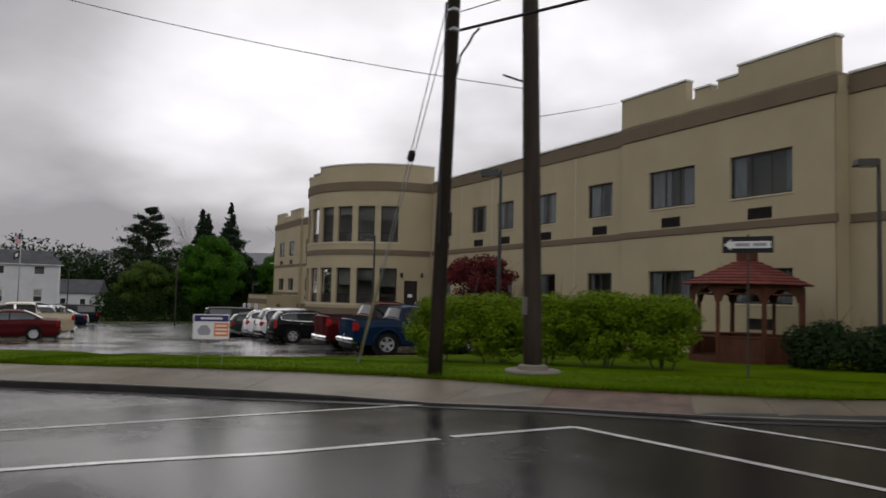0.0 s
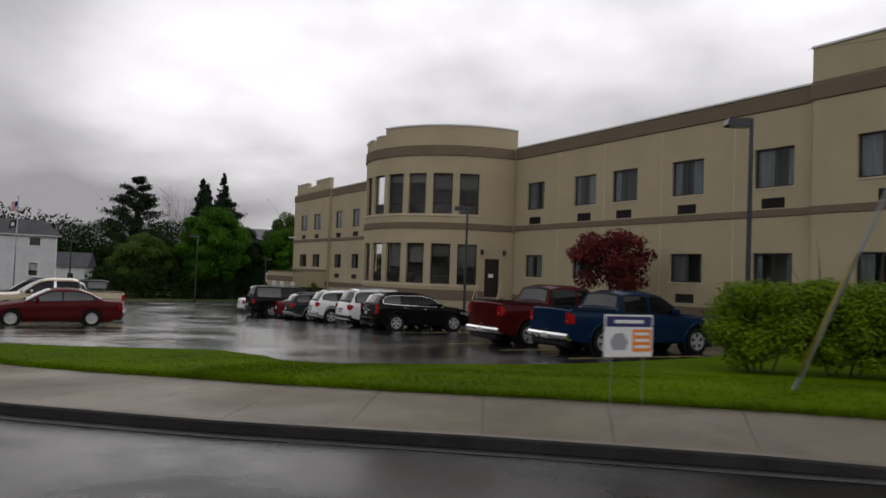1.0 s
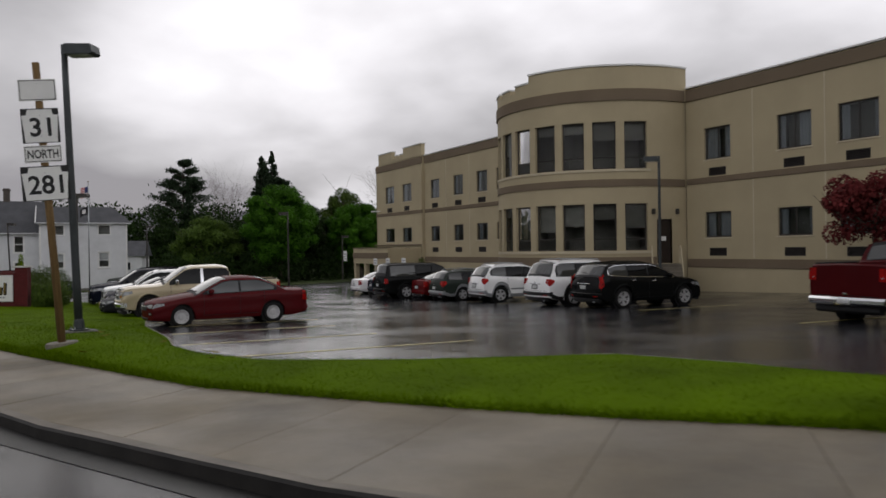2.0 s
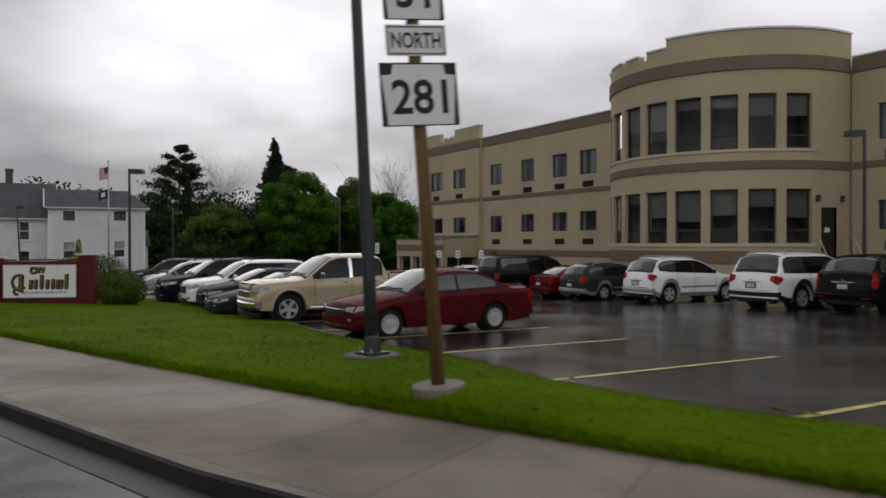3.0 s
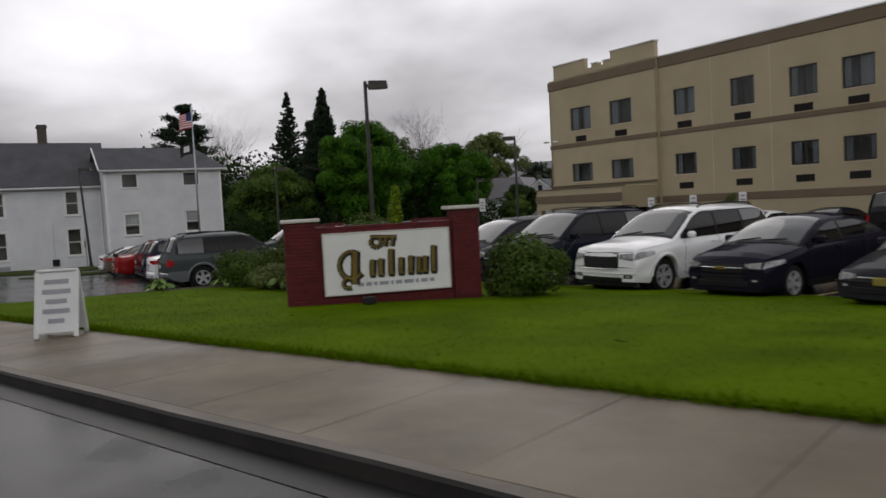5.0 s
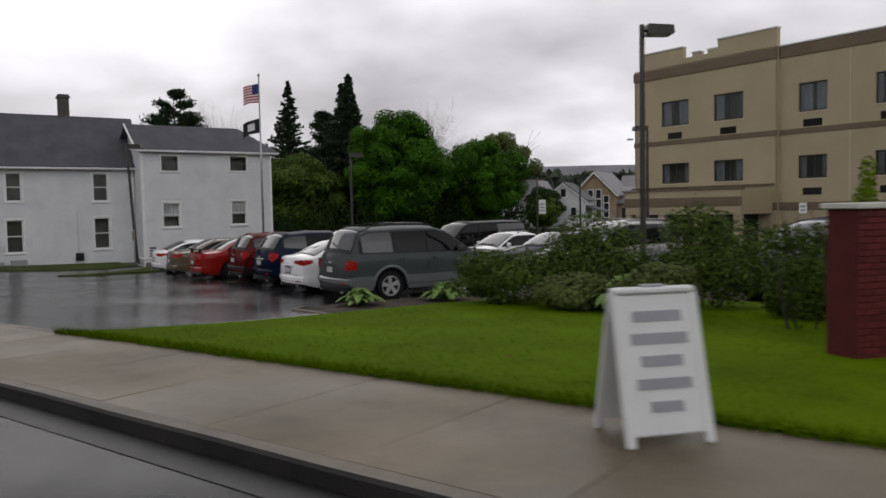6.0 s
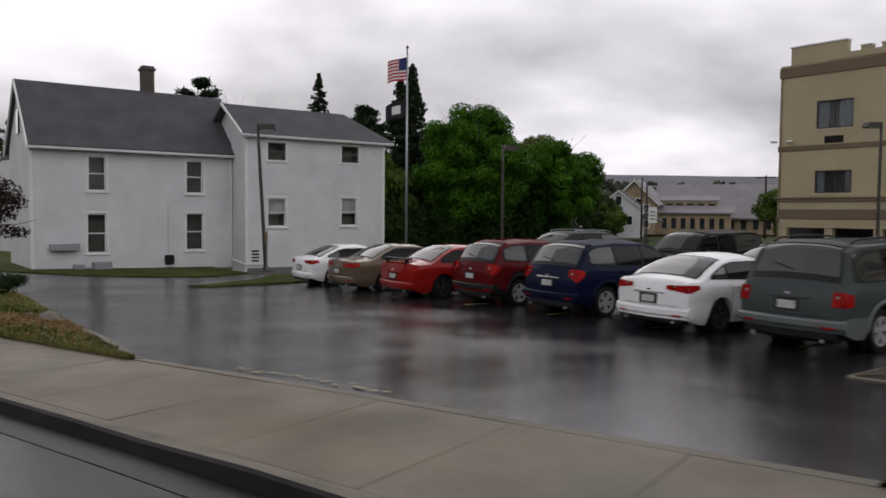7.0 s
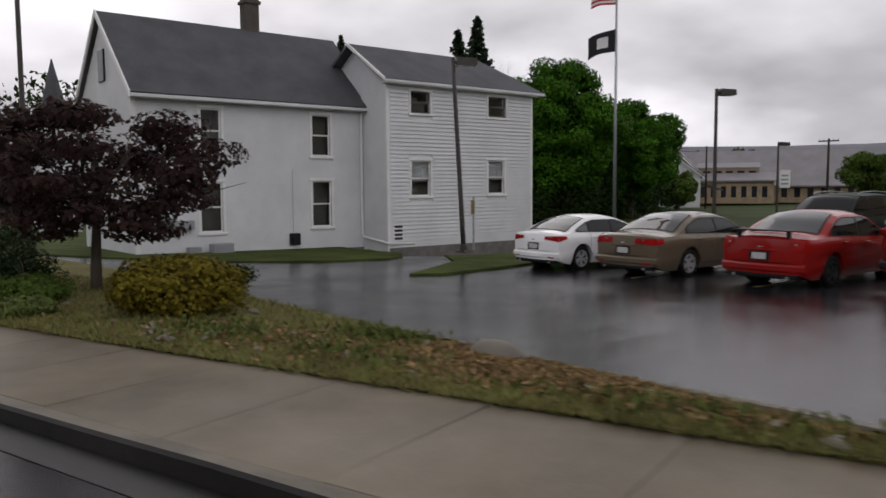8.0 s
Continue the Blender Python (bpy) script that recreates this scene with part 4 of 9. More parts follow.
for w in BAY_WINS:
    for c, d in (B1, B2):
        a, b = Vector(bay(w[0], BR - 0.16, 0)), Vector(bay(w[1], BR - 0.16, 0))
        way = (b - a).normalized()
        inn = Vector((-way.y, way.x, 0)) * 0.06

        def bar(p, q, z0, z1):
            g = Mesh()
            g.add([(*v.xy, z) for v in (p, q, q + inn, p + inn) for z in (z0, z1)], [(0, 1, 3, 2), (2, 3, 5, 4), (4, 5, 7, 6), (6, 7, 1, 0), (0, 2, 4, 6), (1, 3, 5, 7)])
            return g

        fr = Mesh()
        for p, q, z0, z1 in ((a, b, c, c + 0.08), (a, b, d - 0.08, d), (a, a + way * 0.07, c + 0.08, d - 0.08), (b - way * 0.07, b, c + 0.08, d - 0.08), (a + way * 0.07, b - way * 0.07, c + 0.56, c + 0.63)):
            one = bar(p, q, z0, z1)
            fr.add(one.v, one.f)
        win = part("bay_window", fr, M["frame_dark"], block, "tall dark-framed bay window")
        for z0, z1 in ((c + 0.08, c + 0.56), (c + 0.63, d - 0.08)):
            pm = Mesh().quad(*[(*v.xy, z) for v, z in ((a + inn * 0.5, z0), (b + inn * 0.5, z0), (b + inn * 0.5, z1), (a + inn * 0.5, z1))])
            pane = part("pane", pm, M["clear"], win)
            pane.visible_shadow = False
        # a roller blind let part of the way down
        drop = (d - c) * win_seed.uniform(0.2, 0.6)
        part("blind", Mesh().quad(*[(*v.xy, z) for v, z in ((a + inn * 2.6, d - drop), (b + inn * 2.6, d - drop), (b + inn * 2.6, d), (a + inn * 2.6, d))]), M["shade"] if "shade" in M else M["blind"], win, "olive window shade partly drawn")

# side door of the bay, its steps and rail
a, b = Vector(bay(DOOR[0], BR - 0.12, 0)), Vector(bay(DOOR[1], BR - 0.12, 0))
dm = Mesh()
for p, q, z0, z1 in ((a, b, DOOR[2], DOOR[3]),):
    way = (q - p).normalized()
    inn = Vector((-way.y, way.x, 0)) * 0.05
    dm.add([(*v.xy, z) for v in (p, q, q + inn, p + inn) for z in (z0, z1)], [(0, 1, 3, 2), (2, 3, 5, 4), (4, 5, 7, 6), (6, 7, 1, 0), (0, 2, 4, 6), (1, 3, 5, 7)])
door = part("side_door", dm, M["door_dark"], block, "dark metal side door with a small notice")
out = Vector(bay(81.3, 1, 0)) - Vector((*BC, 0))
mid = (a + b) / 2
part("notice", Mesh().quad(*[(*(mid + out * 0.02 + (b - a).normalized() * k).xy, z) for k, z in ((-0.16, 2.12), (0.16, 2.12), (0.16, 2.34), (-0.16, 2.34))]), M["sign_white"], door, "white paper notice")
dirn = Vector((0.75, -0.66, 0))
sidev = Vector((0.66, 0.75, 0))
top = Vector(bay(81.3, BR + 0.02, 0))
for k in range(8):
    z1 = 0.93 - 0.18 * k
    p = top + dirn * (1.1 if k else 0) + dirn * 0.28 * max(0, k - 1)
    q = p + dirn * (1.1 if k == 0 else 0.28)
    st = Mesh().add([(*v.xy, z) for v in (p - sidev * 0.75, q - sidev * 0.75, q + sidev * 0.75, p + sidev * 0.75) for z in (-1.2, z1)], [(0, 1, 3, 2), (2, 3, 5, 4), (4, 5, 7, 6), (6, 7, 1, 0), (0, 2, 4, 6), (1, 3, 5, 7)])
    part("step", st, M["kerb"], block, "brown concrete step")
for off in (-0.7, 0.7):
    rl = Mesh()
    pts = [top + sidev * off + Vector((0, 0, 1.85)), top + sidev * off + dirn * 1.1 + Vector((0, 0, 1.85)), top + sidev * off + dirn * 3.0 + Vector((0, 0, 0.55))]
    rl.tube(pts, 0.024, 6)
    for p, low in ((pts[0], 0.9), (pts[1], 0.9), (pts[2], -0.5)):
        rl.tube([(p.x, p.y, low), p], 0.02, 6)
    part("handrail", rl, M["sill"], block, "thin pale steel handrail")
for phi in (75.0, 88.5):
    wl = Mesh()
    p = Vector(bay(phi, BR + 0.08, 3.62))
    wl.box(p.x - 0.08, p.y - 0.08, 3.5, p.x + 0.08, p.y + 0.08, 3.78, 0.02)
    part("wall_light", wl, M["lamp_metal"], block, "small dark wall lantern")

# low canopy before the left tower
cy = -3.55
part("canopy", Mesh().box(-40.4, cy, 0.55, -32.3, -0.32, 0.72).box(-40.4, cy, 0.72, -32.3, cy + 0.25, 1.95, 0.02).box(-40.4, cy + 0.25, 0.72, -40.15, -0.32, 1.95, 0.02).box(-32.5, cy + 0.25, 0.72, -32.3, -0.32, 1.95, 0.02), M["stucco"], block, "flat tan stucco porch canopy")
part("canopy_band", Mesh().box(-40.46, cy - 0.05, 1.02, -32.26, cy + 0.02, 1.55, 0.01).box(-40.46, cy + 0.02, 1.02, -40.38, -0.3, 1.55, 0.01), M["stucco_dark"], block)
part("canopy_coping", Mesh().box(-40.48, cy - 0.07, 1.95, -32.25, cy + 0.33, 2.02, 0.01).box(-40.48, cy + 0.33, 1.95, -40.1, -0.32, 2.02, 0.01), M["stucco_dark"], block)
part("ledge", Mesh().box(-42.4, -0.5, 2.18, -32.2, -0.26, 2.28, 0.01), M["stucco_dark"], block)
part("canopy_roof", Mesh().box(-40.1, cy + 0.2, 1.75, -32.5, -0.3, 1.82), M["roof_flat"], block)
for s in (-40.2, -37.7, -35.2, -32.6):
    part("canopy_post", Mesh().box(s - 0.22, cy + 0.05, WALL_LOW, s + 0.22, cy + 0.45, 0.56, 0.03), M["stucco"], block)
part("entrance_recess", Mesh().box(-41.6, -0.34, -1.4, -33.2, -0.31, 0.5), M["frame_dark"], block, "dark glazed entrance under the canopy")
# small floodlights at the tower's corner
part("floodlight", Mesh().box(-42.6, -0.75, 5.55, -42.3, -0.45, 5.68, 0.03).box(-42.45, -0.5, 5.60, -42.38, -0.25, 5.66), M["sign_white"], block)
part("floodlight", Mesh().box(-41.6, -0.75, 5.52, -41.3, -0.45, 5.65, 0.03).box(-41.48, -0.5, 5.57, -41.41, -0.25, 5.63), M["sign_white"], block)

# ---- the white house ----
HOUSE = pose(-99.64, 18.63, -0.14, 0, 0, 72.8)
house = thing("white_house", HOUSE, "two-storey white clapboard house with a dark shingle roof", "house")
HB = -1.75  # foot of the walls


def siding(name, s0, s1, z0, z1, y, wins, normal=-1):
    """A wall of overlapping boards, each a thin wedge, parted by the windows."""
    backing = Mesh()
    wall_panel(backing, s0, s1, z0, z1, wins, y, 0.14)
    wall = part(name, backing, M["siding"], house, "white clapboard wall")
    return wall


MAIN_W = [(-4.34, -3.62, 2.16, 3.66), (-0.10, 0.66, 2.13, 3.66), (-4.40, -3.62, -0.56, 1.16), (-0.12, 0.68, -0.52, 1.20)]
EXT_W = [(3.17, 4.08, 3.76, 4.58), (7.10, 8.08, 3.80, 4.62), (3.17, 4.08, 0.60, 1.95), (7.10, 7.98, 0.64, 2.02)]
siding("wall_main", -6.55, 2.10, HB, 4.25, 0.0, MAIN_W)
siding("wall_extension", 2.10, 9.6, HB, 5.05, -1.77, EXT_W)
BOARDS = []  # clapboards are laid on at the end of the file
part("wall_step", Mesh().prism([(-1.77, HB), (0.0, HB), (0.0, 6.05), (-1.77, 5.0)], 2.08, 2.14, "x"), M["siding"], house)
part("corner_board", Mesh().box(2.04, -1.80, HB, 2.20, -1.74, 5.02, 0.01), M["frame_white"], house)
part("corner_board", Mesh().box(9.50, -1.80, HB, 9.64, -1.74, 5.02, 0.01).box(9.58, -1.76, HB, 9.64, -1.62, 5.02, 0.01), M["frame_white"], house)
part("corner_board", Mesh().box(-6.60, -0.03, HB, -6.45, 0.03, 4.22, 0.01), M["frame_white"], house)
gab = Mesh()
gab.prism([(0.0, HB), (6.4, HB), (6.4, 4.2), (3.2, 6.85), (0.0, 4.2)], -6.55, -6.40, "x")
part("wall_gable", gab, M["siding"], house, "white gable wall")
part("wall_far", Mesh().prism([(0.0, HB), (6.4, HB), (6.4, 4.2), (3.2, 6.85), (0.0, 4.2)], 2.7, 2.85, "x"), M["siding"], house)
part("wall_rear", Mesh().box(-6.5, 6.25, HB, 2.8, 6.4, 4.2).box(2.1, 2.9, HB, 9.6, 3.0, 5.0), M["siding"], house)
part("wall_end", Mesh().prism([(-1.77, HB), (3.0, HB), (3.0, 5.0), (-1.77, 5.0)], 9.5, 9.58, "x"), M["siding"], house)
part("wall_end", Mesh().prism([(-1.75, 3.6), (3.0, 3.6), (3.0, 5.0), (0.55, 6.35), (-1.75, 5.0)], 2.15, 2.25, "x"), M["siding"], house)
part("foundation", Mesh().box(-6.5, -0.06, HB - 0.3, 2.1, 0.1, -1.38).box(2.12, -1.83, HB - 0.3, 9.58, -1.7, -1.34), M["foundation"], house)


def roof_slab(name, quad, thick=0.12):
    """A roof plane with its thickness."""
    a, b, c, d = [Vector(p) for p in quad]
    n = (b - a).cross(d - a).normalized()
    if n.z < 0:
        n = -n
    g = Mesh().add([*(a, b, c, d), *[p - n * thick for p in (a, b, c, d)]], [(0, 1, 2, 3), (7, 6, 5, 4), (0, 4, 5, 1), (1, 5, 6, 2), (2, 6, 7, 3), (3, 7, 4, 0)])
    return part(name, g, M["shingle"], house)


RM = [(-6.72, -0.42, 4.02), (2.55, -0.42, 4.02), (2.75, 3.2, 7.14), (-6.72, 3.2, 7.14)]
roof_slab("roof_main", RM)
roof_slab("roof_main_rear", [(-6.72, 6.8, 4.02), (2.95, 6.8, 4.02), (2.75, 3.2, 7.14), (-6.72, 3.2, 7.14)])
RE = [(1.75, -2.12, 4.92), (10.0, -2.12, 4.92), (8.4, 0.45, 6.52), (1.75, 0.45, 6.52)]
roof_slab("roof_extension", RE)
roof_slab("roof_extension_hip", [(10.0, -2.12, 4.92), (10.0, 3.2, 4.92), (8.4, 0.45, 6.52), (8.399, 0.44, 6.52)])
roof_slab("roof_extension_rear", [(1.75, 3.2, 4.92), (10.0, 3.2, 4.92), (8.4, 0.45, 6.52), (1.75, 0.45, 6.52)])
part("fascia", Mesh().box(-6.72, -0.45, 3.86, 2.08, -0.40, 3.97, 0.01), M["siding"], house)
part("fascia", Mesh().box(1.75, -2.16, 4.79, 10.0, -2.10, 4.89, 0.01), M["siding"], house)
part("soffit", Mesh().box(-6.7, -0.42, 3.86, 2.06, 0.0, 3.90).box(1.8, -2.1, 4.76, 9.96, -1.77, 4.80), M["frame_white"], house)
rake = Mesh()
rake.add([(1.70, -2.15, 4.83), (1.70, -2.15, 4.94), (1.70, 0.45, 6.55), (1.70, 0.45, 6.44), (1.78, -2.15, 4.83), (1.78, -2.15, 4.94), (1.78, 0.45, 6.55), (1.78, 0.45, 6.44)], [(0, 1, 2, 3), (4, 5, 6, 7), (0, 1, 5, 4), (1, 2, 6, 5), (2, 3, 7, 6), (3, 0, 4, 7)])
part("rake_board", rake, M["frame_white"], house)
rk = Mesh()
for y0, y1 in ((-0.42, 3.2), (6.8, 3.2)):
    rk.add([(-6.76, y0, 3.84), (-6.76, y0, 4.04), (-6.76, y1, 7.17), (-6.76, y1, 6.95), (-6.70, y0, 3.84), (-6.70, y0, 4.04), (-6.70, y1, 7.17), (-6.70, y1, 6.95)], [(0, 1, 2, 3), (4, 5, 6, 7), (0, 1, 5, 4), (1, 2, 6, 5), (2, 3, 7, 6), (3, 0, 4, 7)])
part("rake_board", rk, M["frame_white"], house)


def sash_window(a, b, c, d, y):
    """A white-trimmed double-hung window."""
    w = part("sash_window", Mesh().box(a - 0.10, y - 0.035, c - 0.02, a, y + 0.05, d + 0.02, 0.008).box(b, y - 0.035, c - 0.02, b + 0.10, y + 0.05, d + 0.02, 0.008).box(a - 0.13, y - 0.045, d, b + 0.13, y + 0.05, d + 0.12, 0.008), M["frame_white"], house, "white-trimmed sash window")
    part("sill", Mesh().box(a - 0.14, y - 0.07, c - 0.10, b + 0.14, y + 0.05, c - 0.01, 0.01), M["frame_white"], w)
    m = (c + d) / 2
    fr = Mesh()
    for z0, z1, yy in ((m - 0.02, d, 0.05), (c, m + 0.02, 0.085)):
        fr.box(a, y + yy - 0.02, z0, b, y + yy + 0.01, z0 + 0.05).box(a, y + yy - 0.02, z1 - 0.05, b, y + yy + 0.01, z1)
        fr.box(a, y + yy - 0.02, z0 + 0.05, a + 0.05, y + yy + 0.01, z1 - 0.05).box(b - 0.05, y + yy - 0.02, z0 + 0.05, b, y + yy + 0.01, z1 - 0.05)
    part("sash", fr, M["frame_dim"] if d - c < 1.0 else M["frame_white"], w)
    for z0, z1, yy in ((m, d - 0.05, 0.05), (c + 0.05, m, 0.085)):
        pane = part("pane", Mesh().quad((a + 0.03, y + yy, z0), (b - 0.03, y + yy, z0), (b - 0.03, y + yy, z1), (a + 0.03, y + yy, z1)), M["clear"], w)
        pane.visible_shadow = False
    part("room", Mesh().box(a - 0.02, y + 0.5, c - 0.05, b + 0.02, y + 0.52, d + 0.05).box(a - 0.04, y + 0.13, c, a - 0.02, y + 0.52, d).box(b + 0.02, y + 0.13, c, b + 0.04, y + 0.52, d), M["blind"], w, "dim room behind the glass")
    if 1.0 < d - c < 1.45:
        part("curtain", Mesh().grid([[(a + (b - a) * i / 10, y + 0.17 + 0.012 * math.sin(i * 2.4), m - 0.1), (a + (b - a) * i / 10, y + 0.17, d)] for i in range(11)]), M["pale_blind"], w, "pale half curtain")
    return w


for a, b, c, d in MAIN_W:
    sash_window(a, b, c, d, 0.0)
for a, b, c, d in EXT_W:
    sash_window(a, b, c, d, -1.77)
part("gable_window", Mesh().box(-6.62, 2.85, 4.7, -6.55, 3.55, 5.8, 0.01), M["pane"], house, "small gable window")
chim = part("chimney", Mesh().box(-1.18, 3.12, 6.6, -0.62, 3.68, 8.38, 0.01).box(-1.24, 3.06, 8.16, -0.56, 3.74, 8.28, 0.01), M["mortar"], house, "square brick chimney")
# pipes, meter and vents on the wall
part("downspout", Mesh().tube([(2.0, -0.10, 4.0), (2.0, -0.10, -0.86), (2.02, -0.24, -1.00), (2.02, -1.90, -1.16), (2.5, -2.9, -1.12)], 0.05, 8), M["frame_white"], house, "white downspout with a long bent foot")
part("conduit", Mesh().tube([(-0.95, -0.05, 1.6), (-0.95, -0.05, -0.75)], 0.022, 6), M["siding"], house)
part("meter_box", Mesh().box(-1.12, -0.16, -1.15, -0.72, -0.01, -0.72, 0.02).tube([(-0.98, -0.16, -0.92), (-0.98, -0.24, -0.92)], 0.10, 12), M["trim_black"], house, "dark gas meter on the wall")
part("wall_vent", Mesh().box(2.35, -1.80, -1.05, 2.72, -1.75, -0.50, 0.01), M["grille"], house, "louvred wall vent")
part("wall_vent", Mesh().box(-0.1, -0.05, -1.62, 0.5, 0.0, -1.40, 0.01), M["grille"], house)
part("heat_pump", Mesh().box(-4.3, -0.75, HB + 0.2, -3.55, -0.35, -0.92, 0.03).box(-5.05, -0.55, HB + 0.2, -4.6, -0.25, -1.0, 0.03), M["trim_silver"], house, "grey heat pump by the wall")
part("bench_box", Mesh().box(-5.9, -0.35, -0.42, -4.75, -0.05, -0.12, 0.02), M["trim_silver"], house, "grey box on the wall")

# ---- parked cars ----
WHEELS = {}


def wheel_meshes(r, wide, style):
    """Tyre, rim and the dark disc behind it; style: "alloy", "split", "steel" or "cover"."""
    key = (r, wide, style)
    if key in WHEELS:
        return WHEELS[key]
    n = 30

    def turned(g, prof):
        g.grid([[(p * math.cos(k * math.tau / n), y, p * math.sin(k * math.tau / n)) for p, y in prof] for k in range(n + 1)])
        return g

    tyre = turned(Mesh(), [(r * 0.64, -wide / 2), (r * 0.90, -wide / 2), (r * 0.985, -wide * 0.40), (r, -wide * 0.2), (r, wide * 0.2), (r * 0.985, wide * 0.42), (r * 0.93, wide * 0.49), (r * 0.80, wide * 0.52), (r * 0.67, wide * 0.47), (r * 0.66, wide * 0.3)])
    rim = turned(Mesh(), [(r * 0.68, 0.45 * wide), (r * 0.66, 0.49 * wide), (r * 0.61, 0.49 * wide), (r * 0.585, 0.28 * wide)])
    disc = turned(Mesh(), [(r * 0.60, 0.30 * wide), (r * 0.52, 0.06 * wide), (r * 0.40, 0.06 * wide), (0.001, 0.10 * wide)])

    def spoke(a, r0, r1, h0, h1):
        c, s = math.cos(a), math.sin(a)
        pts = [(r0, -h0), (r1, -h1), (r1, h1), (r0, h0)]
        top = [(x * c - z * s, (0.46 if i in (1, 2) else 0.37) * wide, x * s + z * c) for i, (x, z) in enumerate(pts)]
        low = [(x, y - 0.12 * wide, z) for x, y, z in top]
        rim.add(top + low, [(0, 1, 2, 3), (0, 4, 5, 1), (1, 5, 6, 2), (2, 6, 7, 3), (3, 7, 4, 0)])

    if style == "cover":
        for k in range(12):
            spoke(k * math.tau / 12 + 0.2, 0.28 * r, 0.62 * r, r * 0.085, r * 0.135)
        turned(rim, [(r * 0.34, 0.40 * wide), (r * 0.20, 0.46 * wide), (0.001, 0.46 * wide)])
    elif style == "split":
        for k in range(10):
            spoke(k * math.tau / 10 + (0.11 if k % 2 else -0.11), 0.08 * r, 0.62 * r, r * 0.06, r * 0.065)
        rim.tube([(0, 0.28 * wide, 0), (0, 0.43 * wide, 0)], r * 0.14, 12)
    else:
        for k in range(5):
            spoke(k * math.tau / 5 + 0.3, 0.05 * r, 0.62 * r, r * 0.10, r * 0.15)
        rim.tube([(0, 0.28 * wide, 0), (0, 0.43 * wide, 0)], r * 0.15, 12)
    td = data_of(tyre, M["tyre"], True)
    rd = data_of(rim, M["rim_dark"] if style == "steel" else M["rim"])
    td.set_sharp_from_angle(angle=radians(40))
    WHEELS[key] = (td, rd, data_of(disc, M["rim_dark"]))
    return WHEELS[key]


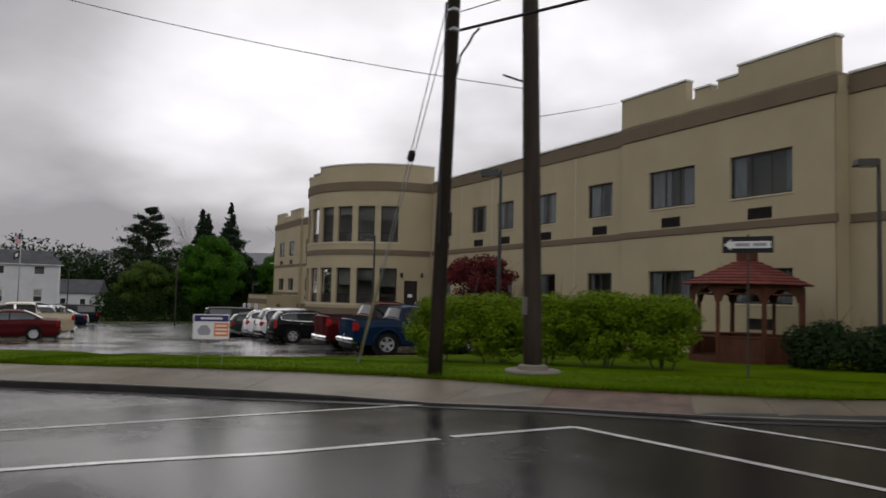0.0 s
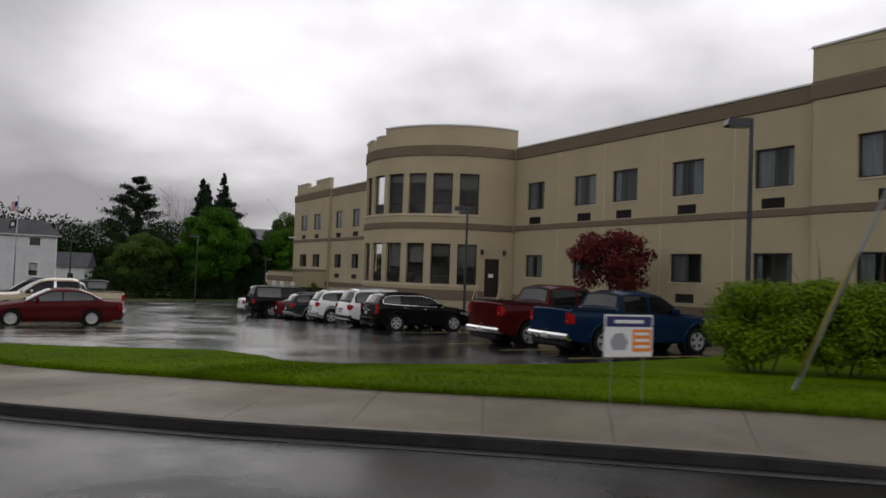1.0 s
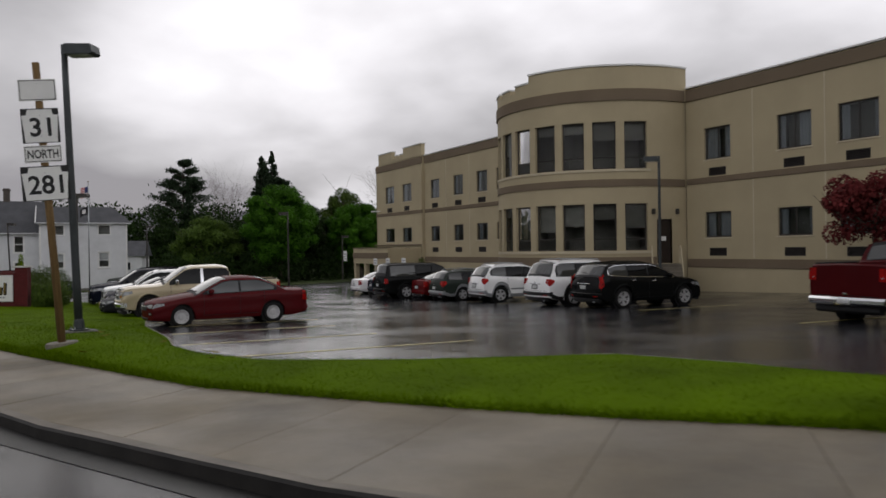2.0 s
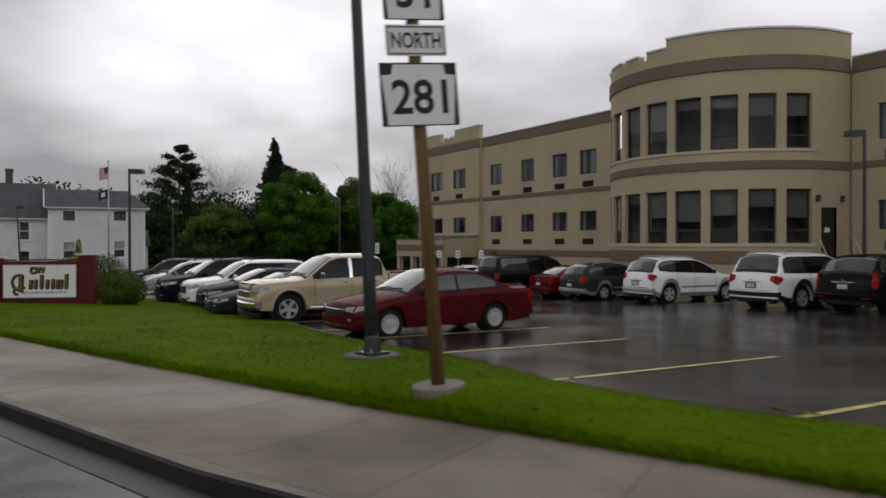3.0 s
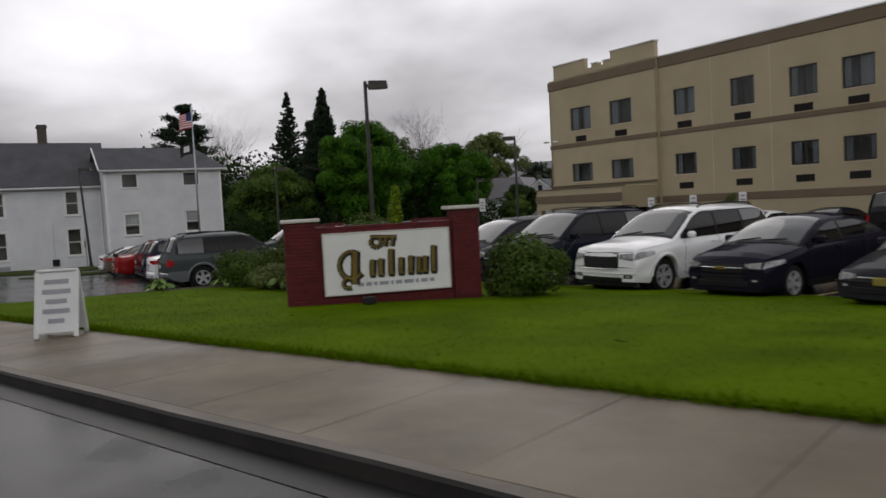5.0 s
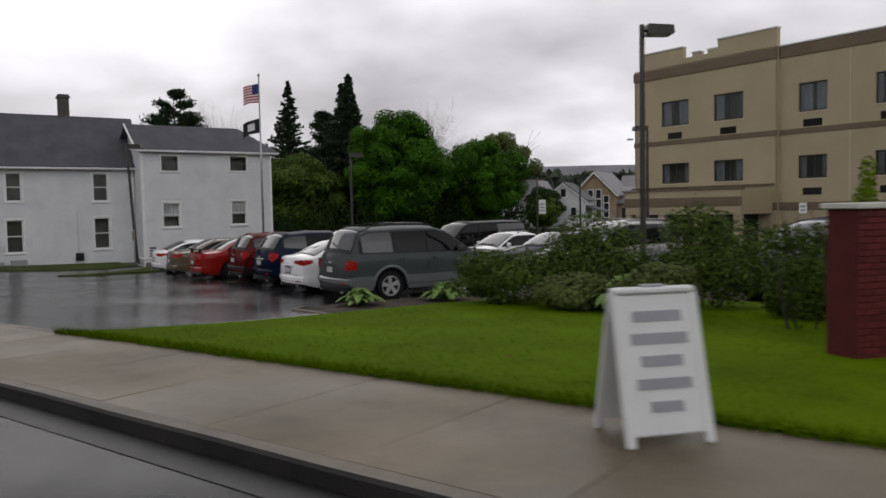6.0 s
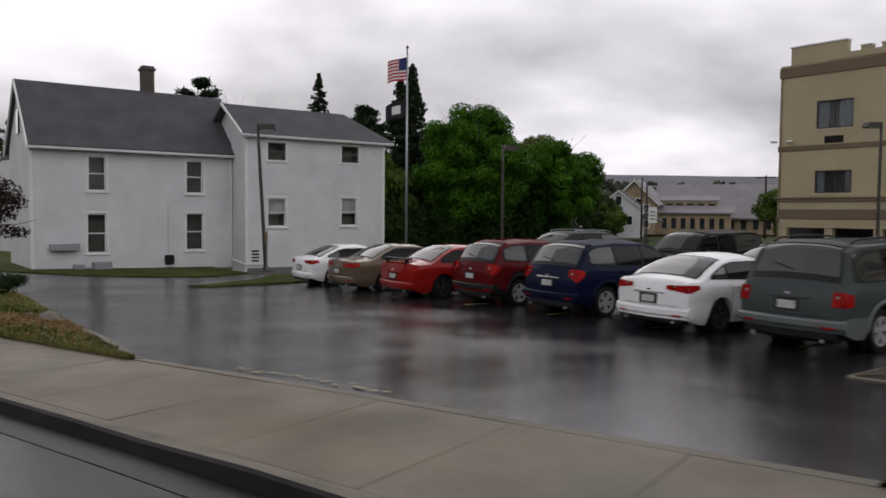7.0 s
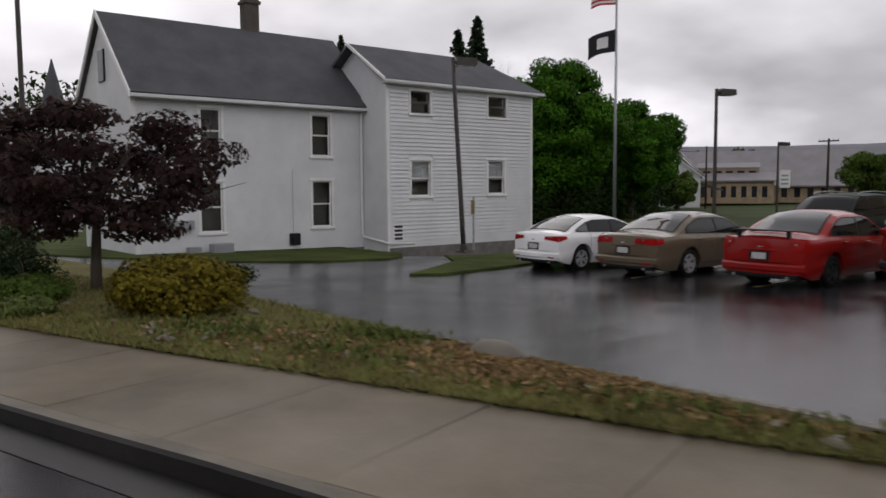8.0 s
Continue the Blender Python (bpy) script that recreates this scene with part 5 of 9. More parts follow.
PROFILE = {
    "sedan": dict(top=[(0, 0.56), (0.02, 0.65), (0.10, 0.73), (0.36, 0.80), (1.10, 0.92), (1.34, 0.95), (1.72, 1.17), (2.10, 1.36), (2.42, 1.42), (2.90, 1.43), (3.25, 1.39), (3.58, 1.27), (3.98, 1.06), (4.12, 1.02), (4.70, 0.99), (4.79, 0.94), (4.83, 0.72), (4.84, 0.50)], belt=[(0, 0.58), (0.4, 0.74), (1.4, 0.91), (4.0, 0.99), (4.84, 0.93)], cowl=1.36, roof=2.30, back=3.18, deck=4.02, tip=3.70, length=4.84, tall=1.43, clear=0.20, doors=(1.55, 2.62, 3.52)),
    "compact": dict(top=[(0, 0.60), (0.02, 0.71), (0.10, 0.81), (0.36, 0.89), (1.00, 0.98), (1.20, 1.01), (1.65, 1.25), (2.10, 1.42), (2.50, 1.48), (3.00, 1.48), (3.45, 1.40), (3.85, 1.24), (4.14, 1.10), (4.30, 1.07), (4.52, 1.04), (4.58, 0.98), (4.61, 0.72), (4.62, 0.52)], belt=[(0, 0.62), (0.4, 0.80), (1.3, 0.96), (4.0, 1.05), (4.62, 0.98)], cowl=1.22, roof=2.28, back=3.34, deck=4.18, tip=3.86, length=4.62, tall=1.48, clear=0.20, doors=(1.42, 2.50, 3.40)),
    "coupe": dict(top=[(0, 0.48), (0.03, 0.57), (0.12, 0.65), (0.42, 0.72), (1.15, 0.84), (1.42, 0.89), (1.85, 1.14), (2.22, 1.30), (2.50, 1.35), (2.90, 1.34), (3.30, 1.26), (3.80, 1.03), (4.00, 0.97), (4.48, 0.94), (4.56, 0.88), (4.59, 0.66), (4.60, 0.46)], belt=[(0, 0.50), (0.4, 0.66), (1.4, 0.85), (3.9, 0.93), (4.60, 0.87)], cowl=1.44, roof=2.36, back=3.06, deck=3.86, tip=3.56, length=4.60, tall=1.35, clear=0.19, doors=(1.55, 2.86, 2.86)),
    "hatch": dict(top=[(0, 0.52), (0.04, 0.68), (0.30, 0.80), (1.05, 0.94), (1.35, 0.99), (1.78, 1.24), (2.15, 1.42), (2.6, 1.50), (3.5, 1.50), (4.2, 1.45), (4.42, 1.36), (4.66, 1.02), (4.74, 0.94), (4.79, 0.74), (4.8, 0.5)], belt=[(0, 0.62), (0.4, 0.78), (1.4, 0.94), (4.4, 1.02), (4.8, 0.92)], cowl=1.35, roof=2.36, back=4.22, deck=4.66, tip=4.44, length=4.80, tall=1.50, clear=0.24, doors=(1.6, 2.7, 3.6)),
    "crossover": dict(top=[(0, 0.60), (0.04, 0.82), (0.14, 0.94), (0.40, 1.02), (1.05, 1.09), (1.26, 1.13), (1.70, 1.38), (2.10, 1.58), (2.50, 1.67), (3.30, 1.69), (4.05, 1.64), (4.34, 1.55), (4.62, 1.16), (4.71, 1.04), (4.76, 0.82), (4.78, 0.58)], belt=[(0, 0.72), (0.35, 0.92), (1.3, 1.06), (3.6, 1.14), (4.4, 1.20), (4.78, 1.02)], cowl=1.28, roof=2.30, back=4.18, deck=4.62, tip=4.34, length=4.78, tall=1.69, clear=0.27, doors=(1.50, 2.60, 3.50)),
    "suv": dict(top=[(0, 0.60), (0.03, 0.84), (0.12, 0.98), (0.35, 1.05), (1.08, 1.12), (1.30, 1.16), (1.68, 1.42), (2.02, 1.64), (2.35, 1.75), (3.2, 1.77), (4.30, 1.74), (4.58, 1.66), (4.82, 1.18), (4.91, 1.05), (4.97, 0.85), (5.0, 0.55)], belt=[(0, 0.72), (0.3, 0.94), (1.3, 1.09), (4.7, 1.15), (5.0, 1.0)], cowl=1.32, roof=2.22, back=4.46, deck=4.82, tip=4.60, length=5.0, tall=1.77, clear=0.27, doors=(1.55, 2.7, 3.65)),
    "pickup": dict(top=[(0, 0.62), (0.03, 0.98), (0.12, 1.10), (0.40, 1.17), (1.30, 1.22), (1.52, 1.26), (1.92, 1.58), (2.25, 1.80), (2.60, 1.88), (3.55, 1.89), (3.80, 1.83), (3.97, 1.37), (4.02, 1.34), (4.06, 1.33), (5.70, 1.33), (5.76, 1.29), (5.80, 0.62)], belt=[(0, 0.80), (0.3, 1.05), (1.5, 1.19), (3.9, 1.25), (5.8, 1.25)], cowl=1.54, roof=2.40, back=3.82, deck=3.965, tip=3.78, length=5.80, tall=1.89, clear=0.36, doors=(1.75, 2.85, 3.85), bed=(4.10, 5.66)),
    "van": dict(top=[(0, 0.55), (0.04, 0.74), (0.35, 0.92), (0.95, 1.05), (1.15, 1.10), (1.62, 1.38), (2.05, 1.60), (2.55, 1.73), (3.4, 1.76), (4.55, 1.73), (4.88, 1.62), (5.02, 1.10), (5.08, 0.9), (5.1, 0.5)], belt=[(0, 0.64), (0.4, 0.84), (1.2, 1.02), (5.0, 1.08), (5.1, 0.9)], cowl=1.15, roof=2.40, back=4.72, deck=5.0, tip=4.80, length=5.10, tall=1.76, clear=0.20, doors=(1.55, 2.75, 3.85)),
    "capped": dict(top=[(0, 0.62), (0.03, 1.00), (0.25, 1.13), (1.30, 1.18), (1.55, 1.22), (2.15, 1.70), (2.55, 1.84), (4.6, 1.86), (5.3, 1.84), (5.52, 1.76), (5.70, 1.18), (5.76, 1.05), (5.80, 0.6)], belt=[(0, 0.80), (0.3, 1.05), (1.5, 1.14), (5.5, 1.18), (5.8, 1.05)], cowl=1.55, roof=2.45, back=5.44, deck=5.68, tip=5.46, length=5.80, tall=1.86, clear=0.30, doors=(1.75, 2.85, 3.85)),
}


def car(kind, at, turn, label, category, colour, length=None, width=1.82, tall=None, base=2.72, r=0.33, name="car", lower=None, wheels="alloy", rails=False, chrome_grille=False, glass="car_glass", side_glass="car_glass", nose=0.92, front_plate=None, spoiler=False, tail="block", chrome_bar=False, chrome_windows=False, grille="bar", flare=None, two_tone=None, intake=(0.30, 0.41)):
    """A parked car from one side outline, bowed at nose and tail: at is the ground point between its axles, turn its heading in degrees."""
    p = PROFILE[kind]
    L = length or p["length"]
    kx, kz = L / p["length"], (tall or p["tall"]) / p["tall"]
    top_t = [(f * kx, z * kz) for f, z in p["top"]]
    belt_t = [(f * kx, z * kz) for f, z in p["belt"]]
    cowl, roof, back, deck, tip = [p[k] * kx for k in ("cowl", "roof", "back", "deck", "tip")]
    doors = [d * kx for d in p["doors"]]
    clear, half = p["clear"], width / 2
    front = nose * kx  # from the nose to the front axle
    mid = front + base / 2
    hubs = (front, front + base)
    high = kind in ("suv", "pickup", "van", "capped", "crossover")
    arch = r + (0.115 if kind in ("pickup", "capped") else 0.085 if high else 0.065)
    tall_now = p["tall"] * kz
    bed = [b * kx for b in p["bed"]] if "bed" in p else None
    fs = sorted({*[f for f, _ in top_t], *[f for f, _ in belt_t], *steps(0, L, 0.16), *[h + arch * math.cos(a) for h in hubs for a in np.linspace(0, math.pi, 15)], 0.015, L - 0.015})
    fs = [f for i, f in enumerate(fs) if 0 <= f <= L and (i == 0 or f - fs[i - 1] > 0.008 or f == L)]
    nose_t = [(z, f) for f, z in top_t if f < 1.0 * kx]
    tail_t = [(z, f) for f, z in top_t if f > L - 0.62 * kx][::-1]
    tail_t = [q for i, q in enumerate(tail_t) if i == 0 or q[0] > tail_t[i - 1][0]]

    def warp(q):
        """Bows the nose and the tail in plan."""
        x, y, z = q
        f, u = mid - x, (y / half) ** 2
        if f < 1.0:
            x -= 0.165 * u * min(1.0, 1.0 - f)
        if L - f < 0.8:
            x += (0.06 if bed else 0.13) * u * min(1.0, 1.0 - (L - f) / 0.8)
        return (x, y, z)

    def put(name_, g, mat, parent, text="", smooth=False):
        g.v = [warp(q) for q in g.v]
        return part(name_, g, mat, parent, text, smooth)

    def top(f):
        return along(f, top_t)

    def low(f):
        z = clear + 0.04 * max(0, 1 - f / 0.35) + 0.12 * max(0, 1 - (L - f) / 0.45)
        for h in hubs:
            if abs(f - h) < arch:
                z = max(z, r + math.sqrt(arch * arch - (f - h) ** 2))
        return z

    def edge(f):
        """How far the roof's and bonnet's sides roll off."""
        if bed and f > deck:
            return 0.012
        return 0.065 * min(1.0, f / 0.5 + 0.15, (L - f) / 0.4 + 0.15)

    def brow(f):
        return top(f) - edge(f)

    def belt(f):
        return min(along(f, belt_t), brow(f) - 0.004)

    def plan(f):
        e = 1.0
        for d, reach, cut in ((f, 0.9, 0.11), (L - f, 0.7, 0.02 if bed else 0.08)):
            u = max(0.0, 1 - d / reach)
            e -= cut * u * u
        return e

    def wide(f, z):
        b = along(f, belt_t)
        e = plan(f) * half
        if z <= b:
            u = min(max((z - 0.2) / max(b - 0.2, 0.1), 0), 1)
            tuck = 0.05 * max(0, 1 - u / 0.30) ** 2
            scoop = 0.022 * math.sin(math.pi * min(max((u - 0.30) / 0.40, 0), 1))
            round_off = 0.05 * max(0, u - 0.86) / 0.14
            return e * (0.945 + 0.075 * math.sin(u * 2.2) - round_off - tuck - scoop)
        u = (z - b) / max(tall_now - b, 0.1)
        lean = 0.08 if bed or kind == "capped" else 0.12
        return e * (0.955 - lean * u - 0.13 * u * u)

    def side_point(f, z, s, out=0.0):
        return (mid - f, s * (wide(f, z) + out), z)

    def deck_point(f, v, out=0.0):
        z = top(f)
        w = wide(f, brow(f))
        if bed and bed[0] < f < bed[1] and abs(v) < 0.93:
            return (mid - f, v * w, z - 0.50)
        z = max(z - (z - brow(f)) * abs(v) ** 3.2, brow(f)) + 0.02 * (1 - v * v)
        slope = (top(min(f + 0.05, L)) - top(max(f - 0.05, 0))) / 0.1
        n = 1 / math.sqrt(1 + slope * slope)
        return (mid - f + out * slope * n, v * w, z + out * n)

    def face(front_end, y0, y1, z0, z1, out, n=6, m=3):
        """A patch on the nose or the tail; z0 and z1 give its foot and head along y."""
        rows = []
        for i in range(n + 1):
            y = y0 + (y1 - y0) * i / n
            row = []
            for j in range(m + 1):
                z = z0(y) + (z1(y) - z0(y)) * j / m
                f = along(z, nose_t) - out if front_end else along(z, tail_t) + out
                row.append((mid - f, y, z))
            rows.append(row)
        return Mesh().grid(rows)

    def face_bar(front_end, y0, y1, z0, z1, d0, d1, n=8):
        """A bar that follows the bow of nose or tail."""
        g, rows = Mesh(), []
        zm = (z0 + z1) / 2
        f0 = along(zm, nose_t) if front_end else along(zm, tail_t)
        sg = 1 if front_end else -1
        c = min(abs(z1 - z0), abs(d1 - d0)) * 0.3
        for i in range(n + 1):
            y = y0 + (y1 - y0) * i / n
            x = mid - f0
            rows.append([(x + sg * d0, y, z0), (x + sg * (d1 - c), y, z0), (x + sg * d1, y, z0 + c), (x + sg * d1, y, z1 - c), (x + sg * (d1 - c), y, z1), (x + sg * d0, y, z1), (x + sg * d0, y, z0)])
        g.grid(rows)
        g.add(rows[0][:6], [tuple(range(6))])
        g.add(rows[-1][:6], [tuple(range(6))])
        return g

    body = Mesh()
    ts = [0, 0.1, 0.22, 0.34, 0.45, 0.56, 0.66, 0.76, 0.86, 0.93, 1.0]
    us = [0.25, 0.5, 0.75, 1.0]
    vs = [-1, -0.97, -0.94, -0.92, -0.82, -0.6, -0.3, 0, 0.3, 0.6, 0.82, 0.92, 0.94, 0.97, 1]

    def column(f):
        b, c = belt(f), brow(f)
        a = min(low(f), b - 0.01)
        return [a + (b - a) * t for t in ts] + [b + (c - b) * u for u in us]

    for s in (1, -1):
        rows = [[side_point(f, z, s) for z in column(f)] for f in fs]
        body.grid(rows)
        body.grid([[r0[0], (r0[0][0], s * half * 0.62, r0[0][2])] for r0 in rows])
    body.grid([[deck_point(f, v) for v in vs] for f in fs])
    for f in (fs[0], fs[-1]):
        body.grid([[(mid - f, v * wide(f, z), z) for v in vs] for z in column(f)])
    body.v = [warp(q) for q in body.v]
    root = thing(name, Matrix.LocRotScale(at, Euler((0, 0, radians(turn))), None), label, category, "cars in the car park")
    bd = data_of(body, colour, True)
    weld = bmesh.new()
    weld.from_mesh(bd)
    bmesh.ops.remove_doubles(weld, verts=weld.verts, dist=0.002)
    bmesh.ops.recalc_face_normals(weld, faces=weld.faces)
    for face_ in weld.faces:
        face_.smooth = True
    weld.to_mesh(bd)
    weld.free()
    bd.set_sharp_from_angle(angle=radians(44))
    part("body", bd, None, root)
    part("underbody", Mesh().box(mid - 0.35, -half * 0.62, 0.18 + clear * 0.3, mid - L + 0.35, half * 0.62, clear + 0.32), M["trim_black"], root)

    def side_patch(f0, f1, z0, z1, s, out, n=8, m=3):
        rows = []
        for i in range(n + 1):
            f = f0 + (f1 - f0) * i / n
            a, b = z0(f), z1(f)
            b = max(b, a + 0.002)
            rows.append([side_point(f, a + (b - a) * j / m, s, out) for j in range(m + 1)])
        return Mesh().grid(rows)

    def deck_patch(f0, f1, v, out, n=8, m=10):
        return Mesh().grid([[deck_point(f0 + (f1 - f0) * i / n, v * (-1 + 2 * j / m), out) for j in range(m + 1)] for i in range(n + 1)])

    put("windscreen_seal", deck_patch(cowl - 0.05, roof - 0.05, 0.925, 0.005), M["trim_black"], root, smooth=True)
    put("windscreen", deck_patch(cowl + 0.03, roof - 0.09, 0.885, 0.010), M[glass], root, smooth=True)
    for v0, v1 in ((-0.60, -0.04), (0.02, 0.60)):
        put("wiper", Mesh().tube([deck_point(cowl + 0.01, v0, 0.022), deck_point(cowl + 0.08, v1, 0.024)], 0.009, 5), M["trim_black"], root)
    v_back = 0.84 if high and not bed else 0.80
    put("rear_window_seal", deck_patch(back - 0.02, deck + (0.0 if bed else 0.02), v_back + 0.04, 0.006), M["trim_black"], root, smooth=True)
    put("rear_window", deck_patch(back + (0.012 if bed else 0.04), deck - (0.008 if bed else 0.03), v_back, 0.011), M["car_glass_back"], root, smooth=True)
    if high and not bed and kind != "capped":
        put("roof_lip", deck_patch(back - 0.20, back + 0.02, 0.86, 0.022, 3), colour, root, smooth=True)
        put("rear_wiper", Mesh().tube([deck_point(deck - 0.05, 0.0, 0.024), deck_point(deck - 0.10, 0.45, 0.026)], 0.009, 5), M["trim_black"], root)
    start = cowl + 0.26
    stops = [start, doors[1], doors[2], tip] if tip - doors[2] > 0.22 else [start, doors[1], tip]
    if kind == "coupe":
        stops = [start, doors[1], tip]

    def glass_low(f):
        return along(f, belt_t) + 0.030

    def glass_high(f):
        return min(brow(f) - 0.045, tall_now - 0.135)

    for s in (1, -1):
        put("window_trim", side_patch(start - 0.10, tip + 0.06, lambda q: glass_low(q) - 0.022, lambda q: glass_high(q) + 0.020, s, 0.004, 24), M["chrome"] if chrome_windows else M["trim_black"], root, smooth=True)
        if chrome_windows:
            put("window_rubber", side_patch(start - 0.05, tip + 0.02, lambda q: glass_low(q) - 0.004, lambda q: glass_high(q) + 0.002, s, 0.0065, 24), M["trim_black"], root, smooth=True)
        for f0, f1 in zip(stops, stops[1:]):
            put("side_window", side_patch(f0 + 0.032, f1 - 0.032, glass_low, glass_high, s, 0.009, 10), M[side_glass if f0 < doors[2] - 0.01 else "car_glass_back"], root, smooth=True)
        if kind in ("pickup",):
            for f in stops[1:-1]:
                put("pillar", side_patch(f - 0.05, f + 0.05, lambda q: glass_low(q) - 0.03, lambda q: glass_high(q) + 0.025, s, 0.011, 2), M["chrome"] if chrome_grille else colour, root, smooth=True)
        gaps = [doors[0], doors[1]] if kind == "coupe" else [doors[0], doors[1], min(doors[2], hubs[1] - arch * 0.75) if not bed else doors[2]]
        for f in gaps:
            put("door_gap", side_patch(f - 0.006, f + 0.006, lambda q: clear + 0.12, lambda q: along(q, belt_t) - 0.01, s, 0.003, 1, 8), M["trim_black"], root)
        put("sill_gap", side_patch(doors[0], hubs[1] - arch - 0.06, lambda q: clear + 0.115, lambda q: clear + 0.127, s, 0.003, 8, 1), M["trim_black"], root)
        if bed:
            put("cab_gap", side_patch(deck + 0.045, deck + 0.075, lambda q: clear + 0.10, lambda q: brow(q), s, 0.004, 1, 8), M["trim_black"], root)
            put("bed_rail", Mesh().tube([(mid - f, s * (wide(f, brow(f)) - 0.035), top(f) + 0.012) for f in (bed[0], (bed[0] + bed[1]) / 2, bed[1])], 0.022, 6), M["trim_black"], root)
        for f in (doors[1:2] if kind == "coupe" else doors[1:]):
            q = side_point(f - 0.20, along(f, belt_t) - 0.12, s, 0.02)
            put("door_handle", Mesh().box(q[0] - 0.085, q[1] - 0.02, q[2] - 0.016, q[0] + 0.085, q[1] + 0.012, q[2] + 0.016, 0.007), M["chrome"] if chrome_grille or chrome_windows else colour, root)
        q = side_point(cowl + 0.40, along(cowl + 0.4, belt_t) + 0.075, s, 0.0)
        big = 1.35 if bed else 1.0
        put("wing_mirror", Mesh().box(q[0] - 0.06, q[1] + s * 0.03, q[2] - 0.06, q[0] + 0.07, q[1] + s * 0.20 * big, q[2] + 0.085 * big, 0.035).box(q[0] - 0.03, q[1] - s * 0.05, q[2] - 0.045, q[0] + 0.03, q[1] + s * 0.06, q[2] - 0.01, 0.01), M["chrome"] if chrome_grille else (M["trim_black"] if lower else colour), root)
        if lower:
            put("lower_cladding", side_patch(0.10, L - 0.10, low, lambda q: min(low(q) + 0.15, belt(q)), s, 0.010, 64, 1), lower, root, smooth=True)
        if two_tone:
            put("lower_panel", side_patch(0.10, L - 0.10, low, lambda q: min(max(low(q) + 0.06, 0.62), belt(q)), s, 0.007, 64, 2), two_tone, root, smooth=True)
        put("side_moulding", side_patch(hubs[0] + arch + 0.06, hubs[1] - arch - 0.06, lambda q: 0.50 * kz if not high else 0.60, lambda q: 0.55 * kz if not high else 0.67, s, 0.012, 8, 1), lower if lower else colour, root, smooth=True)
        if flare or high:
            for h in hubs:
                rows = []
                for i in range(19):
                    a = math.radians(4 + 172 * i / 18)
                    row = []
                    for k, o in ((arch - 0.012, 0.0), (arch - 0.004, 0.020), (arch + 0.055, 0.016), (arch + 0.062, 0.0)):
                        f, z = h - k * math.cos(a), r + k * math.sin(a)
                        row.append(side_point(f, min(z, along(f, belt_t)), s, o))
                    rows.append(row)
                put("arch_lip", Mesh().grid(rows), flare or lower or colour, root, smooth=True)
        # lamps
        zl = along(0.25 * kx, belt_t) - (0.02 if high else 0.0)
        deep = 0.17 if chrome_grille else 0.15 if high else 0.11
        run = 0.36 if chrome_grille else 0.55 if kind in ("compact", "crossover", "suv") else 0.34
        lens_side = side_patch(0.0, run, lambda q: min(zl - deep + (deep * 0.75) * (q / run) ** 0.8, zl), lambda q: min(zl + 0.015 + 0.05 * q, brow(q) - 0.006), s, 0.007, 8, 2)
        y_out, y_in = s * wide(0.02, zl) * 0.995, s * half * (0.60 if chrome_grille else 0.52)
        lens_face = face(True, y_out, y_in, lambda y: zl - deep + 0.35 * deep * abs(y - y_out) / abs(y_in - y_out), lambda y: zl + 0.012 - 0.025 * abs(y - y_out) / abs(y_in - y_out), 0.012, 5, 2)
        lens_side.add(lens_face.v, lens_face.f)
        lamp = put("headlight", lens_side, M["headlight"], root, "clear headlamp", True)
        for k, (w_, rr) in enumerate(((0.20, 0.055), (0.62, 0.045))):
            y = y_out + (y_in - y_out) * w_
            z = zl - deep * 0.45
            put("reflector", Mesh().tube([(mid - along(z, nose_t) + 0.004, y, z), (mid - along(z, nose_t) + 0.020, y, z)], rr, 12), M["rim"], lamp, "bright reflector")
        if chrome_grille:
            put("turn_lamp", face(True, y_out, y_in, lambda y: zl - deep - 0.015, lambda y: zl - deep + 0.035, 0.022, 4, 1), M["amber"], lamp, "amber turn lamp")
        zt = along(L - 0.1, belt_t)
        shapes = {"block": (0.30, 0.01, 0.80, 0.16, 0.0, 0.0), "wide": (0.17, 0.02, 0.44, 0.30, 0.055, 0.02), "slab": (0.27, 0.04, 0.74, 0.20, 0.0, 0.0), "tri": (0.26, -0.03, 0.66, 0.22, 0.14, 0.01), "slim": (0.34, -0.12, 0.84, 0.14, 0.10, -0.08), "long": (0.18, 0.03, 0.36, 0.26, 0.03, 0.0)}
        dz0, dz1, inner, back_run, rise, fall = shapes[tail]
        z0, z1 = zt - dz0, zt - dz1
        y_out, y_in = s * wide(L - 0.02, (z0 + z1) / 2), s * half * inner
        lens = side_patch(L - back_run, L, lambda q: z0 + (rise + 0.02) * (L - q) / back_run, lambda q: min(z1 - fall * 0.5 * (L - q) / back_run, max(brow(q), z0 + 0.03)) if not high else z1 - 0.04 * (L - q) / back_run, s, 0.009, 6, 2)
        flat = face(False, y_out, y_in, lambda y: z0 + rise * abs(y - y_out) / abs(y_in - y_out), lambda y: z1 - fall * abs(y - y_out) / abs(y_in - y_out), 0.012, 5, 2)
        lens.add(flat.v, flat.f)
        lamp = put("taillight", lens, M["taillight"], root, "red tail lamp", True)
        yc = y_out + (y_in - y_out) * 0.62
        zc = (z0 + z1) / 2 + (0.04 if tail != "block" else -0.07)
        put("reverse_lens", face(False, yc - s * 0.022, yc + s * 0.028, lambda y: zc - 0.016, lambda y: zc + 0.016, 0.016, 2, 1), M["headlight"], lamp, "pale reversing lens")
        if chrome_grille:
            part("side_step", Mesh().tube([(mid - f, s * (half - 0.02), 0.42) for f in (hubs[0] + arch + 0.1, hubs[0] + arch + 0.3, hubs[1] - arch - 0.3, hubs[1] - arch - 0.1)], 0.035, 8), M["chrome"], root, "chrome step bar")
